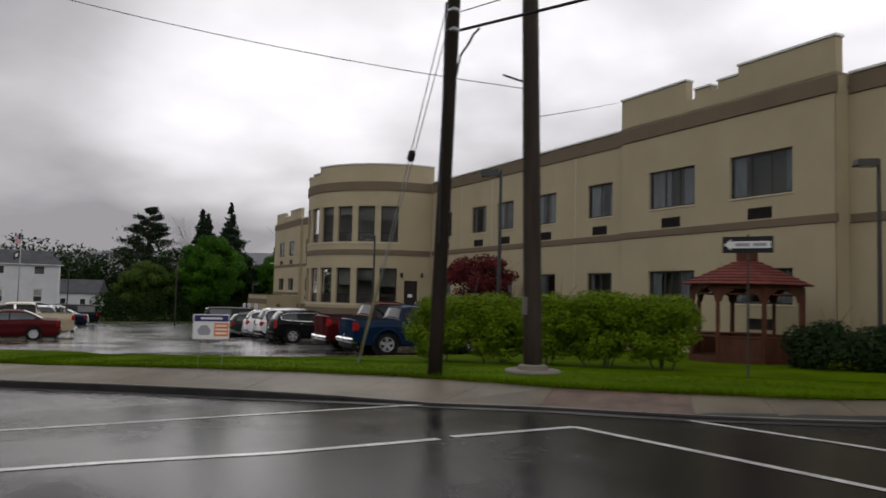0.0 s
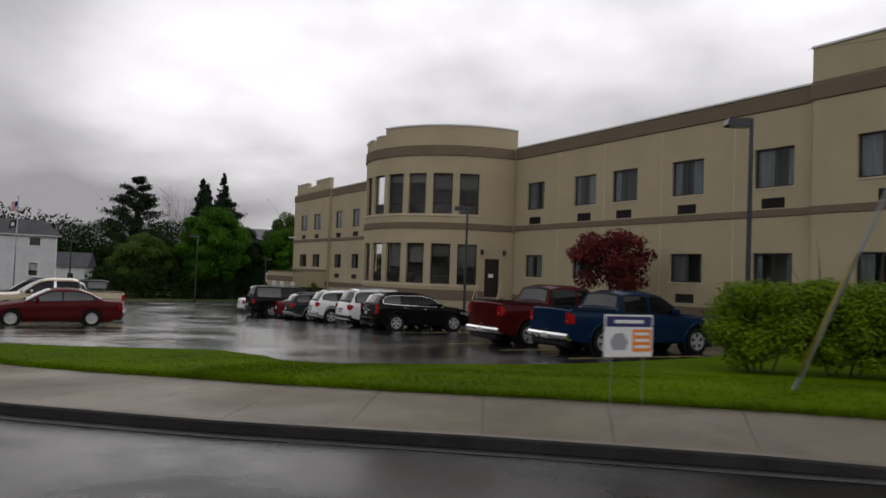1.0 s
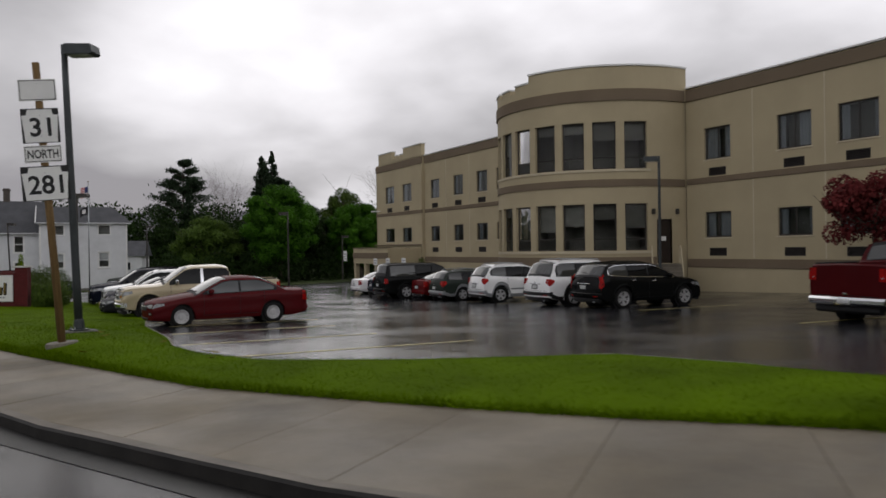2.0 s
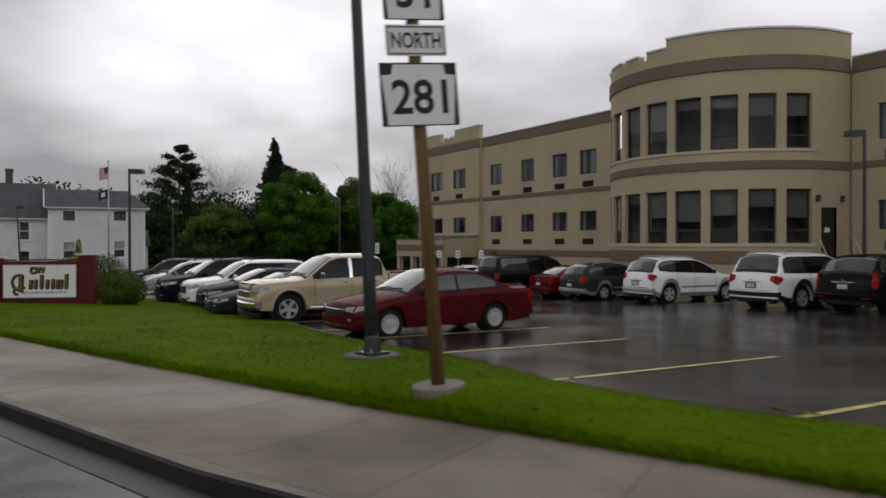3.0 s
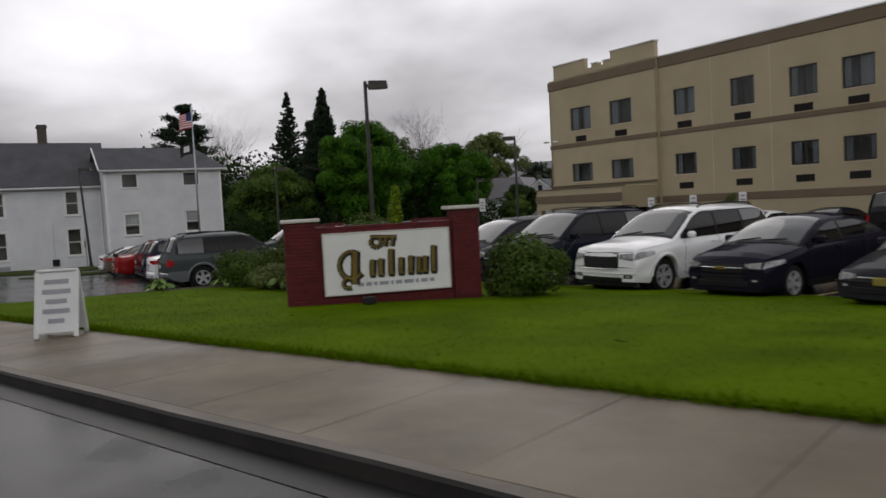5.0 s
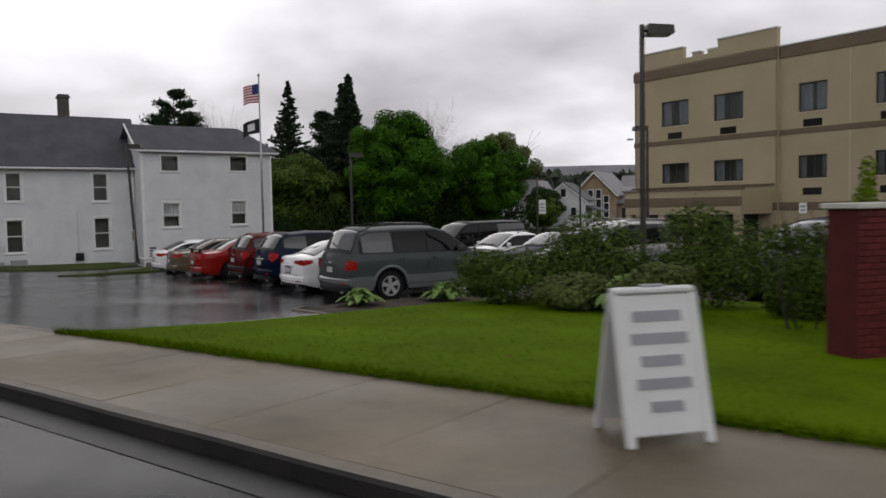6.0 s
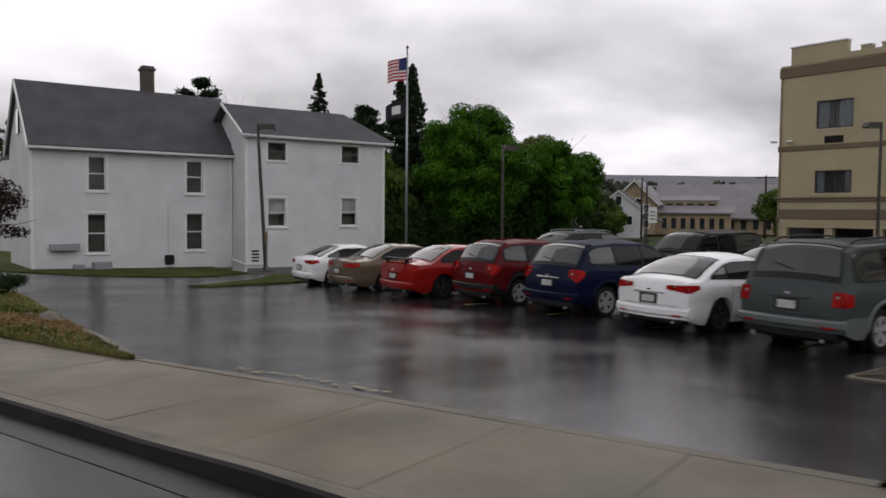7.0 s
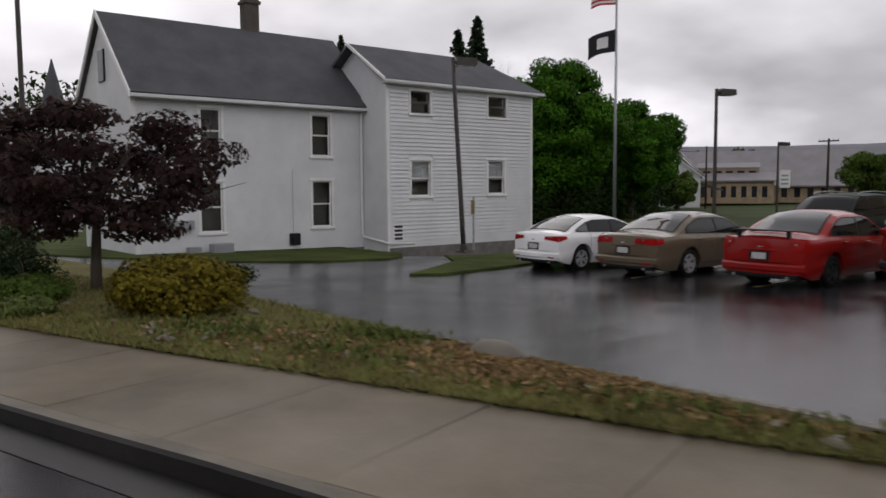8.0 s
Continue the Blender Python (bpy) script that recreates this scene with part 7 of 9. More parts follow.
def lamp_post(x, y, z, tall, head, mat, label, plinth=0.0, lean=(0, 0), r=0.075, drop=0.0, size=1.0):
    """A car-park lamp: tapering pole, base plate, short arm and a shoebox head."""
    p = thing("lamp_post", pose(x, y, z), label, "lamp post", "car park lamps")
    L = Vector((lean[0], lean[1], 0))
    foot = 0.0
    if plinth:
        part("plinth", Mesh().tube([(0, 0, -0.3), (0, 0, 0.045), (0, 0, 0.065)], [plinth, plinth, plinth - 0.03], 24), M["plinth"], p, "round concrete plinth")
        foot = 0.065
    part("base_plate", Mesh().box(-0.16, -0.16, foot, 0.16, 0.16, foot + 0.03, 0.006), mat, p)
    part("base_cover", Mesh().tube([(0, 0, foot + 0.03), (0, 0, foot + 0.20), (0, 0, foot + 0.24)], [0.115, 0.10, r], 12), mat, p)
    pts = [L * tall * i / 6 + Vector((0, 0, foot + 0.03 + (tall - foot) * i / 6)) for i in range(7)]
    part("pole", Mesh().tube(pts, [r - (r * 0.25) * i / 6 for i in range(7)], 12), mat, p, smooth=True)
    for sx in (-0.12, 0.12):
        part("anchor_bolt", Mesh().tube([(sx, -0.12, foot + 0.02), (sx, -0.12, foot + 0.08)], 0.015, 6), M["steel"], p)
    tip = L * tall + Vector((0, 0, tall))
    h = Vector((*head, 0)).normalized()
    side = Vector((-h.y, h.x, 0))
    part("arm", Mesh().tube([tip - Vector((0, 0, 0.10)), tip - Vector((0, 0, 0.10)) + h * 0.22], 0.035, 8), mat, p)
    m = Matrix(((h.x, side.x, 0, tip.x), (h.y, side.y, 0, tip.y), (0, 0, 1, tip.z), (0, 0, 0, 1)))
    k = size
    hd = Mesh().prism([(0.08, -0.20 * k), (0.08 + 0.58 * k, -0.20 * k), (0.08 + 0.61 * k, -0.16 * k), (0.08 + 0.58 * k, 0.0), (0.10, 0.02)], -0.19 * k, 0.19 * k).moved(m)
    hob = part("head", hd, mat, p, "shoebox lamp head")
    part("lens", Mesh().box(0.14, -0.15 * k, -0.215 * k, 0.08 + 0.52 * k, 0.15 * k, -0.195 * k).moved(m), M["lens"], hob, "pale lens")
    return p


R2, L2 = (0.72, 0.69), (-0.72, -0.69)
lamp_post(-36.4, 4.45, 0.20, 6.0, R2, M["lamp_grey"], "grey metal lamp post on a round concrete plinth in the lawn", plinth=0.36, lean=(-0.034, -0.027), r=0.085)
lamp_post(-65.18, 13.4, -0.85, 6.05, R2, M["lamp_metal"], "dark bronze lamp post behind the brick sign")
lamp_post(-18.9, 20.5, 0.3, 6.35, L2, M["lamp_grey"], "grey metal lamp post beside the tan building")
lamp_post(-8.7, 26.0, 0.5, 6.1, L2, M["lamp_metal"], "dark metal lamp post by the building's end")
lamp_post(-37.9, 29.3, -0.3, 6.1, L2, M["lamp_grey"], "grey metal lamp post before the rounded bay")
lamp_post(-91.5, 16.3, -1.1, 5.56, R2, M["lamp_metal"], "dark leaning lamp post by the house", lean=(-0.038, -0.036))
lamp_post(-73.0, 31.8, -1.25, 6.15, L2, M["lamp_metal"], "dark lamp post before the building's wing")
lamp_post(-87.0, 26.0, -1.3, 5.5, R2, M["lamp_metal"], "dark lamp post among the parked cars")
lamp_6 = lamp_post(-89.3, 48.6, -1.5, 4.9, R2, M["lamp_metal"], "dark lamp post with a white banner")
ban = part("banner", Mesh().box(0.1, 0.07, 2.1, 0.72, 0.085, 3.2, 0.004), M["sign_white"], lamp_6, "white banner with grey print")
for k in range(3):
    part("print_bar", Mesh().box(0.2, 0.06, 2.3 + 0.25 * k, 0.62, 0.072, 2.42 + 0.25 * k), M["sign_grey"], ban)
lamp_post(-98.2, 7.2, -1.1, 7.3, R2, M["lamp_metal"], "dark street lamp by the purple-leaved tree", r=0.07)

tp = thing("utility_pole", pose(-93.3, 97, -1.7), "far wooden utility pole with a cross-arm", "utility pole")
part("pole", Mesh().tube([(0, 0, 0), (0, 0, 7.8)], [0.17, 0.12], 10), M["pole_wood"], tp, smooth=True)
part("cross_arm", Mesh().box(-1.1, -0.06, 7.45, 1.1, 0.06, 7.6, 0.01), M["pole_wood"], tp)
for sx in (-1.0, -0.5, 0.5, 1.0):
    part("insulator", Mesh().tube([(sx, 0, 7.6), (sx, 0, 7.78)], [0.05, 0.03], 6), M["sign_grey"], tp, "grey insulator")
pp = thing("utility_pole", pose(-102.6, 80.5, -1.7), "plain thin pole before the small gabled house", "utility pole")
part("pole", Mesh().tube([(0, 0, 0), (0, 0, 6.6)], [0.12, 0.09], 8), M["pole_wood"], pp, smooth=True)

marker = thing("marker_post", pose(-90.84, 15.8, -0.97), "thin post with a yellow marker by the house", "marker post")
part("post", Mesh().tube([(0, 0, 0), (0, 0, 1.5)], 0.03, 8), M["steel"], marker)
part("plate", Mesh().box(-0.06, -0.05, 1.0, 0.06, -0.03, 1.4, 0.006), M["faded_yellow"], marker, "faded yellow marker plate")

# writing with the built-in font, turned into mesh
def letters(text, height, mat, parent, m, name="lettering", thick=0.004, wide=None):
    c = bpy.data.curves.new(name, "FONT")
    c.body, c.size, c.align_x, c.align_y, c.extrude = text, 1.0, "CENTER", "CENTER", 0.001
    c.resolution_u = 4
    c.offset = 0.02
    ob = bpy.data.objects.new("draft", c)
    scene.collection.objects.link(ob)
    dep = bpy.context.evaluated_depsgraph_get()
    me = bpy.data.meshes.new_from_object(ob.evaluated_get(dep))
    bpy.data.objects.remove(ob)
    co = [v.co.copy() for v in me.vertices]
    x0, x1 = min(v.x for v in co), max(v.x for v in co)
    y0, y1 = min(v.y for v in co), max(v.y for v in co)
    k = height / (y1 - y0)
    kx = k if wide is None else wide / (x1 - x0)
    for v in me.vertices:
        v.co = m @ Vector(((v.co.x - (x0 + x1) / 2) * kx, 0, (v.co.y - (y0 + y1) / 2) * k)) + m.to_3x3() @ Vector((0, -thick - (0.001 if v.co.z > 0 else 0), 0))
    me.materials.clear()
    me.materials.append(mat)
    return part(name, me, mat, parent)


def facing(x, y, z, normal):
    """A pose whose -y looks along normal."""
    return pose(x, y, z, 0, 0, math.degrees(math.atan2(normal[0], -normal[1])))


rs = thing("route_sign", facing(-34.2, 3.47, 0.28, (0.9, -0.45)) @ Matrix.Rotation(radians(-4.2), 4, "Y"), "stack of white route signs on a round wooden post", "road sign")
part("pad", Mesh().tube([(0, 0, -0.2), (0, 0, 0.0), (0, 0, 0.012)], [0.27, 0.27, 0.25], 14), M["concrete"], rs, "pale concrete pad")
part("post", Mesh().tube([(0, 0, 0), (0, 0, 2.2), (0, 0, 5.0)], [0.068, 0.065, 0.062], 14), M["post_wood"], rs, smooth=True)


def keystone(w, h):
    return [(-w * 0.435, -h * 0.49), (w * 0.435, -h * 0.49), (w * 0.488, h * 0.31), (w * 0.36, h * 0.32), (w * 0.33, h * 0.48), (-w * 0.33, h * 0.48), (-w * 0.36, h * 0.32), (-w * 0.488, h * 0.31)]


for z, w, h, text, shield in ((2.85, 0.78, 0.61, "281", True), (3.37, 0.61, 0.30, "NORTH", False), (3.87, 0.61, 0.61, "31", True), (4.50, 0.61, 0.38, "", False)):
    y = -0.075
    plate = part("plate", Mesh().box(-w / 2, y - 0.004, z - h / 2, w / 2, y, z + h / 2, 0.001), M["sign_black"] if shield else M["sign_white"], rs, "black sign plate" if shield else "white sign plate")
    if shield:
        part("shield", Mesh().prism([(a, b + z) for a, b in keystone(w * 0.98, h * 0.98)], y - 0.007, y - 0.005), M["sign_white"], plate, "white shield face")
        letters(text, h * 0.55, M["sign_black"], plate, Matrix.Translation((0, y - 0.004, z - h * 0.04)), wide=w * (0.72 if len(text) == 3 else 0.56))
    else:
        for q in ((-w / 2 + 0.015, z - h / 2 + 0.015, w / 2 - 0.015, z - h / 2 + 0.027), (-w / 2 + 0.015, z + h / 2 - 0.027, w / 2 - 0.015, z + h / 2 - 0.015), (-w / 2 + 0.015, z - h / 2 + 0.027, -w / 2 + 0.027, z + h / 2 - 0.027), (w / 2 - 0.027, z - h / 2 + 0.027, w / 2 - 0.015, z + h / 2 - 0.027)):
            part("border_bar", Mesh().box(q[0], y - 0.006, q[1], q[2], y - 0.0042, q[3]), M["sign_black"], plate)
        if text:
            letters(text, 0.155, M["sign_black"], plate, Matrix.Translation((0, y - 0.001, z)), wide=0.50)
    for dz in (-h * 0.3, h * 0.3):
        part("bolt", Mesh().tube([(0, y - 0.012, z + dz), (0, 0, z + dz)], 0.008, 6), M["steel"], plate)

# brick sign wall
SIGN = pose(-59.16, 6.37, 0, 0, 0, 54.3)
bs = thing("brick_sign", SIGN, "dark red painted brick sign wall holding a white board", "sign")
part("wall_core", Mesh().box(-0.10, 0.012, -0.75, 2.52, 0.32, 1.05), M["mortar_red"], bs)
part("pier_core", Mesh().box(-0.69, -0.038, -0.75, -0.10, 0.36, 1.16), M["mortar_red"], bs)
part("pier_core", Mesh().box(2.52, -0.038, -0.75, 3.05, 0.36, 1.26), M["mortar_red"], bs)
part("cap", Mesh().box(-0.74, -0.10, 1.16, -0.02, 0.42, 1.225, 0.012), M["stone_cap"], bs, "pale stone cap")
part("cap", Mesh().box(2.42, -0.10, 1.26, 3.10, 0.42, 1.33, 0.012), M["stone_cap"], bs, "pale stone cap")
board = part("board", Mesh().box(0, -0.065, -0.25, 2.44, -0.012, 0.93, 0.008), M["sign_white"], bs, "white board with a thin frame")
for q in ((0, -0.25, 2.44, -0.225), (0, 0.905, 2.44, 0.93), (0, -0.225, 0.025, 0.905), (2.415, -0.225, 2.44, 0.905)):
    part("frame_bar", Mesh().box(q[0], -0.078, q[1], q[2], -0.06, q[3], 0.004), M["stone_cap"], board)


def stroke_shape(pts, r, y=-0.085):
    g = Mesh()
    for a, b, w in pts:
        v = Vector((b[0] - a[0], b[1] - a[1]))
        n = Vector((-v.y, v.x)).normalized() * w / 2
        g.prism([(a[0] - n.x, a[1] - n.y), (b[0] - n.x, b[1] - n.y), (b[0] + n.x, b[1] + n.y), (a[0] + n.x, a[1] + n.y)], y, -0.066)
    return g


def curl(cx, cz, rx, rz, a0, a1, w, n=9):
    out = []
    for i in range(n):
        p, q = [math.radians(a0 + (a1 - a0) * (i + k) / n) for k in (0, 1.05)]
        out.append(((cx + rx * math.cos(p), cz + rz * math.sin(p)), (cx + rx * math.cos(q), cz + rz * math.sin(q)), w))
    return out


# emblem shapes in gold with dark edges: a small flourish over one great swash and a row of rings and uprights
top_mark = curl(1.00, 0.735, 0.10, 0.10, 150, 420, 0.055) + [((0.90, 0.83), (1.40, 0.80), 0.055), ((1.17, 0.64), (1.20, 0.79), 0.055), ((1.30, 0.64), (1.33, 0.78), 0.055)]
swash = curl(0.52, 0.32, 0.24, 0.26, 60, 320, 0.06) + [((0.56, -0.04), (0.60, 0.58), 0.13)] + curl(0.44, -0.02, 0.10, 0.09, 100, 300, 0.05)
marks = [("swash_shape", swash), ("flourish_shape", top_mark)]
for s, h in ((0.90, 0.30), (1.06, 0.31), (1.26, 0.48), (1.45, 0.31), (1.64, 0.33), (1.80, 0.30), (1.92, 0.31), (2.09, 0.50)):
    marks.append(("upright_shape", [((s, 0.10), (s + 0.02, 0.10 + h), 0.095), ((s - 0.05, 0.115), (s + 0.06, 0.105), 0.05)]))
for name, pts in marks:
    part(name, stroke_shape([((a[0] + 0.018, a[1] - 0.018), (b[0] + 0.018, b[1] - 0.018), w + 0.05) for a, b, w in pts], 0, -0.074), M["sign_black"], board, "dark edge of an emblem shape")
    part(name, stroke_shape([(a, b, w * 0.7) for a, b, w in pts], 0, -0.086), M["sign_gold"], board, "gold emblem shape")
x = 0.62
bar_seed = random.Random(9)
while x < 2.05:
    w = bar_seed.uniform(0.05, 0.2)
    part("print_bar", Mesh().box(x, -0.07, -0.10, min(x + w, 2.1), -0.066, -0.03), M["sign_grey"], board)
    x += w + 0.04
fl = thing("spot_lamp", pose(-58.35, 6.75, z_lawn(-58.35, 6.75), 0, 0, 54), "small black spot lamp in the grass", "lamp")
part("body", Mesh().box(-0.12, -0.07, 0.02, 0.12, 0.07, 0.15, 0.02), M["sign_black"], fl)
part("stake", Mesh().tube([(0, 0, -0.1), (0, 0, 0.05)], 0.015, 6), M["sign_black"], fl)

# folding pavement board
af = thing("pavement_board", facing(-60.1, 1.95, z_side(-60.1) + 0.005, (0.77, -0.64)) @ Matrix.Diagonal((0.88, 0.88, 0.88, 1)), "white plastic folding board with lines of dark print", "sign")
for s in (-1, 1):
    m = Matrix.Translation((0, s * 0.30, 0)) @ Matrix.Rotation(s * radians(14.5), 4, "X")
    pan = part("panel", Mesh().box(-0.33, -0.015, 0.08, 0.33, 0.015, 1.14, 0.012).box(-0.36, -0.022, 0.0, -0.28, 0.022, 1.16, 0.012).box(0.28, -0.022, 0.0, 0.36, 0.022, 1.16, 0.012).moved(m), M["plastic_white"], af)
    if s < 0:
        for k in range(5):
            w = (0.20, 0.23, 0.17, 0.22, 0.13)[k]
            part("print_bar", Mesh().box(-w, -0.024, 0.93 - 0.17 * k, w, -0.0165, 1.01 - 0.17 * k).moved(m), M["sign_grey"], pan)
part("hinge_bar", Mesh().box(-0.34, -0.05, 1.11, 0.34, 0.05, 1.16, 0.015), M["plastic_white"], af)
part("handle", Mesh().box(-0.1, -0.03, 1.155, 0.1, 0.03, 1.18, 0.01), M["sign_grey"], af)

# yard sign
ang = math.degrees(math.atan2(8.47 - 7.83, -14.69 + 14.93))
ys = thing("yard_sign", pose(-14.93, 7.83, 0.5, 0, 0, ang), "white printed yard sign on wire legs in the lawn", "sign")
pl = part("panel", Mesh().box(0, -0.005, 0.78, 0.69, 0.005, 1.27, 0.002), M["sign_white"], ys)
part("header", Mesh().box(0.02, -0.008, 1.13, 0.67, -0.0055, 1.25), M["sign_blue"], pl, "navy header band")
part("header_bar", Mesh().box(0.14, -0.0105, 1.17, 0.55, -0.0085, 1.21), M["sign_white"], pl, "white bar of print")
part("print_block", Mesh().box(0.40, -0.008, 0.84, 0.67, -0.0055, 1.10), M["sign_orange"], pl, "orange block")
for k in range(3):
    part("print_bar", Mesh().box(0.43, -0.0105, 0.88 + 0.075 * k, 0.64, -0.0085, 0.915 + 0.075 * k), M["sign_white"], pl)
part("logo_shape", Mesh().prism([(0.12, 0.86), (0.3, 0.86), (0.34, 0.95), (0.26, 1.06), (0.15, 1.05), (0.08, 0.96)], -0.008, -0.0055), M["sign_grey"], pl, "grey emblem shape")
for s in (0.12, 0.57):
    part("leg", Mesh().tube([(s, 0.008, -0.25), (s, 0.008, 1.0)], 0.003, 6), M["steel"], ys, "thin wire leg")

# one-way sign
ow = thing("one_way_sign", facing(-7.35, 15.2, 1.14, (0.25, -0.97)), "black and white arrow sign on a steel post", "road sign")
part("post", Mesh().tube([(0, 0.03, -0.6), (0, 0.03, 2.4)], 0.022, 8), M["lamp_metal"], ow)
op = part("plate", Mesh().box(-0.455, -0.004, 2.05, 0.455, 0, 2.36, 0.001), M["sign_black"], ow, "black plate")
part("arrow", Mesh().prism([(-0.42, 2.205), (-0.30, 2.10), (-0.30, 2.14), (0.41, 2.14), (0.41, 2.27), (-0.30, 2.27), (-0.30, 2.31)], -0.008, -0.0055), M["sign_white"], op, "white arrow")
for a, b in ((-0.22, 0.04), (0.1, 0.34)):
    part("print_bar", Mesh().box(a, -0.0105, 2.175, b, -0.0085, 2.235), M["sign_grey"], op)

# parking signs before the far wing
for x, y in ((-67.1, 36.0), (-64.3, 35.0), (-61.5, 34.2)):
    z0 = z_lot(x, y)
    s = thing("parking_sign", facing(x, y, z0, (0.35, -0.93)), "small white parking sign on a thin post", "parking sign", "parking signs along the wing")
    part("post", Mesh().tube([(0, 0.02, 0), (0, 0.02, 2.28)], 0.025, 6), M["steel"], s)
    q = part("plate", Mesh().box(-0.17, -0.004, 1.78, 0.17, 0, 2.28, 0.002), M["sign_white"], s)
    for k in range(2):
        part("print_bar", Mesh().box(-0.11, -0.008, 1.88 + 0.18 * k, 0.11, -0.005, 1.97 + 0.18 * k), M["sign_grey"], q)

# garden shelter
GZ = pose(-12.3, 25.1, 0.0, 0, 0, 20)
gz = thing("gazebo", GZ, "red-stained wooden eight-sided gazebo with a shingled roof", "gazebo")
N8, RE, RP = 8, 1.98, 1.72
ring = lambda r, k: (r * math.cos(math.tau * (k + 0.5) / 8), r * math.sin(math.tau * (k + 0.5) / 8))
part("floor_deck", Mesh().prism([ring(RP + 0.1, k) for k in range(8)], 0.25, 0.60, "z"), M["gazebo_wood"], gz)
for k in range(8):
    a, b = Vector((*ring(RP, k), 0)), Vector((*ring(RP, k + 1), 0))
    w = (b - a).normalized()
    nrm = Vector((w.y, -w.x, 0))
    fr = Matrix(((w.x, nrm.x, 0, a.x), (w.y, nrm.y, 0, a.y), (0, 0, 1, 0), (0, 0, 0, 1)))
    L = (b - a).length
    part("post", Mesh().box(-0.055, -0.055, 0.55, 0.055, 0.055, 2.78, 0.01).moved(fr), M["gazebo_wood"], gz)
    for s, sg in ((0.05, 1), (L - 0.05, -1)):
        part("bracket", Mesh().prism([(s, 2.30), (s + sg * 0.06, 2.30), (s + sg * 0.12, 2.50), (s + sg * 0.42, 2.66), (s + sg * 0.42, 2.72), (s, 2.72)], -0.02, 0.02).moved(fr), M["gazebo_wood"], gz, "curved bracket")
    part("beam", Mesh().box(0, -0.04, 2.70, L, 0.04, 2.86, 0.01).moved(fr), M["gazebo_wood"], gz)
    part("spindle_rail", Mesh().box(0.3, -0.02, 2.52, L - 0.3, 0.02, 2.56).moved(fr), M["gazebo_wood"], gz)
    part("rail", Mesh().box(0.05, -0.05, 1.20, L - 0.05, 0.05, 1.26, 0.01).moved(fr), M["gazebo_wood"], gz)
    if k != 4:
        for i in range(9):
            s = 0.06 + (L - 0.12) * i / 9
            part("board", Mesh().box(s + 0.004, -0.02, 0.60, s + (L - 0.12) / 9 - 0.004, 0.02, 1.20).moved(fr), M["gazebo_wood"], gz)
    part("skirt", Mesh().box(0, 0.06, 0.0, L, 0.09, 0.58).moved(fr), M["gazebo_wood"], gz)
    # roof face in shingle courses, each lapping the one below
    for c in range(9):
        r0, r1 = RE * (1 - c / 9.0) + 0.10, RE * (1 - (c + 1.15) / 9.0) + 0.10
        z0, z1 = 2.84 + c * 0.098, 2.84 + (c + 1.15) * 0.098
        p = [Vector((*ring(r0, k), z0)), Vector((*ring(r0, k + 1), z0)), Vector((*ring(max(r1, 0.12), k + 1), z1 - 0.02)), Vector((*ring(max(r1, 0.12), k), z1 - 0.02))]
        up = Vector((0, 0, 0.03))
        part("shingle_course", Mesh().add([*p, *[q + up for q in p[:2]], *p[2:]][:6], [(0, 1, 5, 4), (4, 5, 2, 3), (0, 1, 2, 3), (0, 4, 3), (1, 2, 5)]), M["gazebo_roof"], gz)
part("cupola", Mesh().prism([ring(0.34, k) for k in range(8)], 3.64, 3.92, "z"), M["gazebo_wood"], gz)
part("cupola_roof", Mesh().tube([(0, 0, 3.90), (0, 0, 3.94), (0, 0, 4.16)], [0.42, 0.42, 0.04], 8), M["gazebo_roof"], gz)
part("table", Mesh().box(-0.5, -0.35, 1.27, 0.5, 0.35, 1.33, 0.02).box(-0.08, -0.08, 0.6, 0.08, 0.08, 1.27), M["gazebo_wood"], gz, "low wooden table")

# flagpole with two flags
fp = thing("flagpole", pose(-89.1, 21.8, -1.15), "tall pale metal flagpole flying two flags", "flagpole")
part("pole", Mesh().tube([(0, 0, 0), (0, 0, 9.15)], [0.06, 0.035], 12), M["steel"], fp, smooth=True)
part("finial", Mesh().tube([(0, 0, 9.12), (0, 0, 9.16), (0, 0, 9.22), (0, 0, 9.26)], [0.02, 0.06, 0.06, 0.02], 8), M["sign_gold"], fp, "gilt ball")


def cloth(s, d, z_top, way, droop):
    side = Vector((-way.y, way.x, 0))
    return way * s + side * (0.09 * math.sin(s * 4.5) * s) + Vector((0, 0, z_top - d - droop * s * s * 0.35 - 0.04 * math.sin(s * 5 + d)))


def flag(z_top, wide, tall, way, droop, bands, label, name="flag"):
    f = None
    for k, (d0, d1, s0, s1, mat) in enumerate(bands):
        rows = [[cloth(s0 * wide + (s1 - s0) * wide * i / 10, tall * (d0 + (d1 - d0) * j / 2), z_top, way, droop) for j in range(3)] for i in range(11)]
        if f is None:
            f = part(name, Mesh().grid(rows), mat, fp, label, smooth=True)
        else:
            part("flag_band", Mesh().grid(rows), mat, f, smooth=True)


fw = Vector((0.45, 0.3, 0)).normalized()
bands = []
for i in range(13):
    bands.append((i / 13, (i + 1) / 13, 0.42 if i < 7 else 0.0, 1.0, M["flag_red"] if i % 2 == 0 else M["flag_white"]))
bands.insert(0, (0, 7 / 13, 0.0, 0.42, M["flag_blue"]))
flag(8.78, 0.82, 0.92, -fw, 0.9, bands, "striped red and white flag with a blue corner")
flag(7.05, 0.9, 0.7, -fw, 1.2, [(0, 1, 0, 0.3, M["flag_black"]), (0, 1, 0.7, 1, M["flag_black"]), (0, 0.25, 0.3, 0.7, M["flag_black"]), (0.75, 1, 0.3, 0.7, M["flag_black"]), (0.25, 0.75, 0.3, 0.7, M["flag_white"])], "black flag with a pale emblem patch")

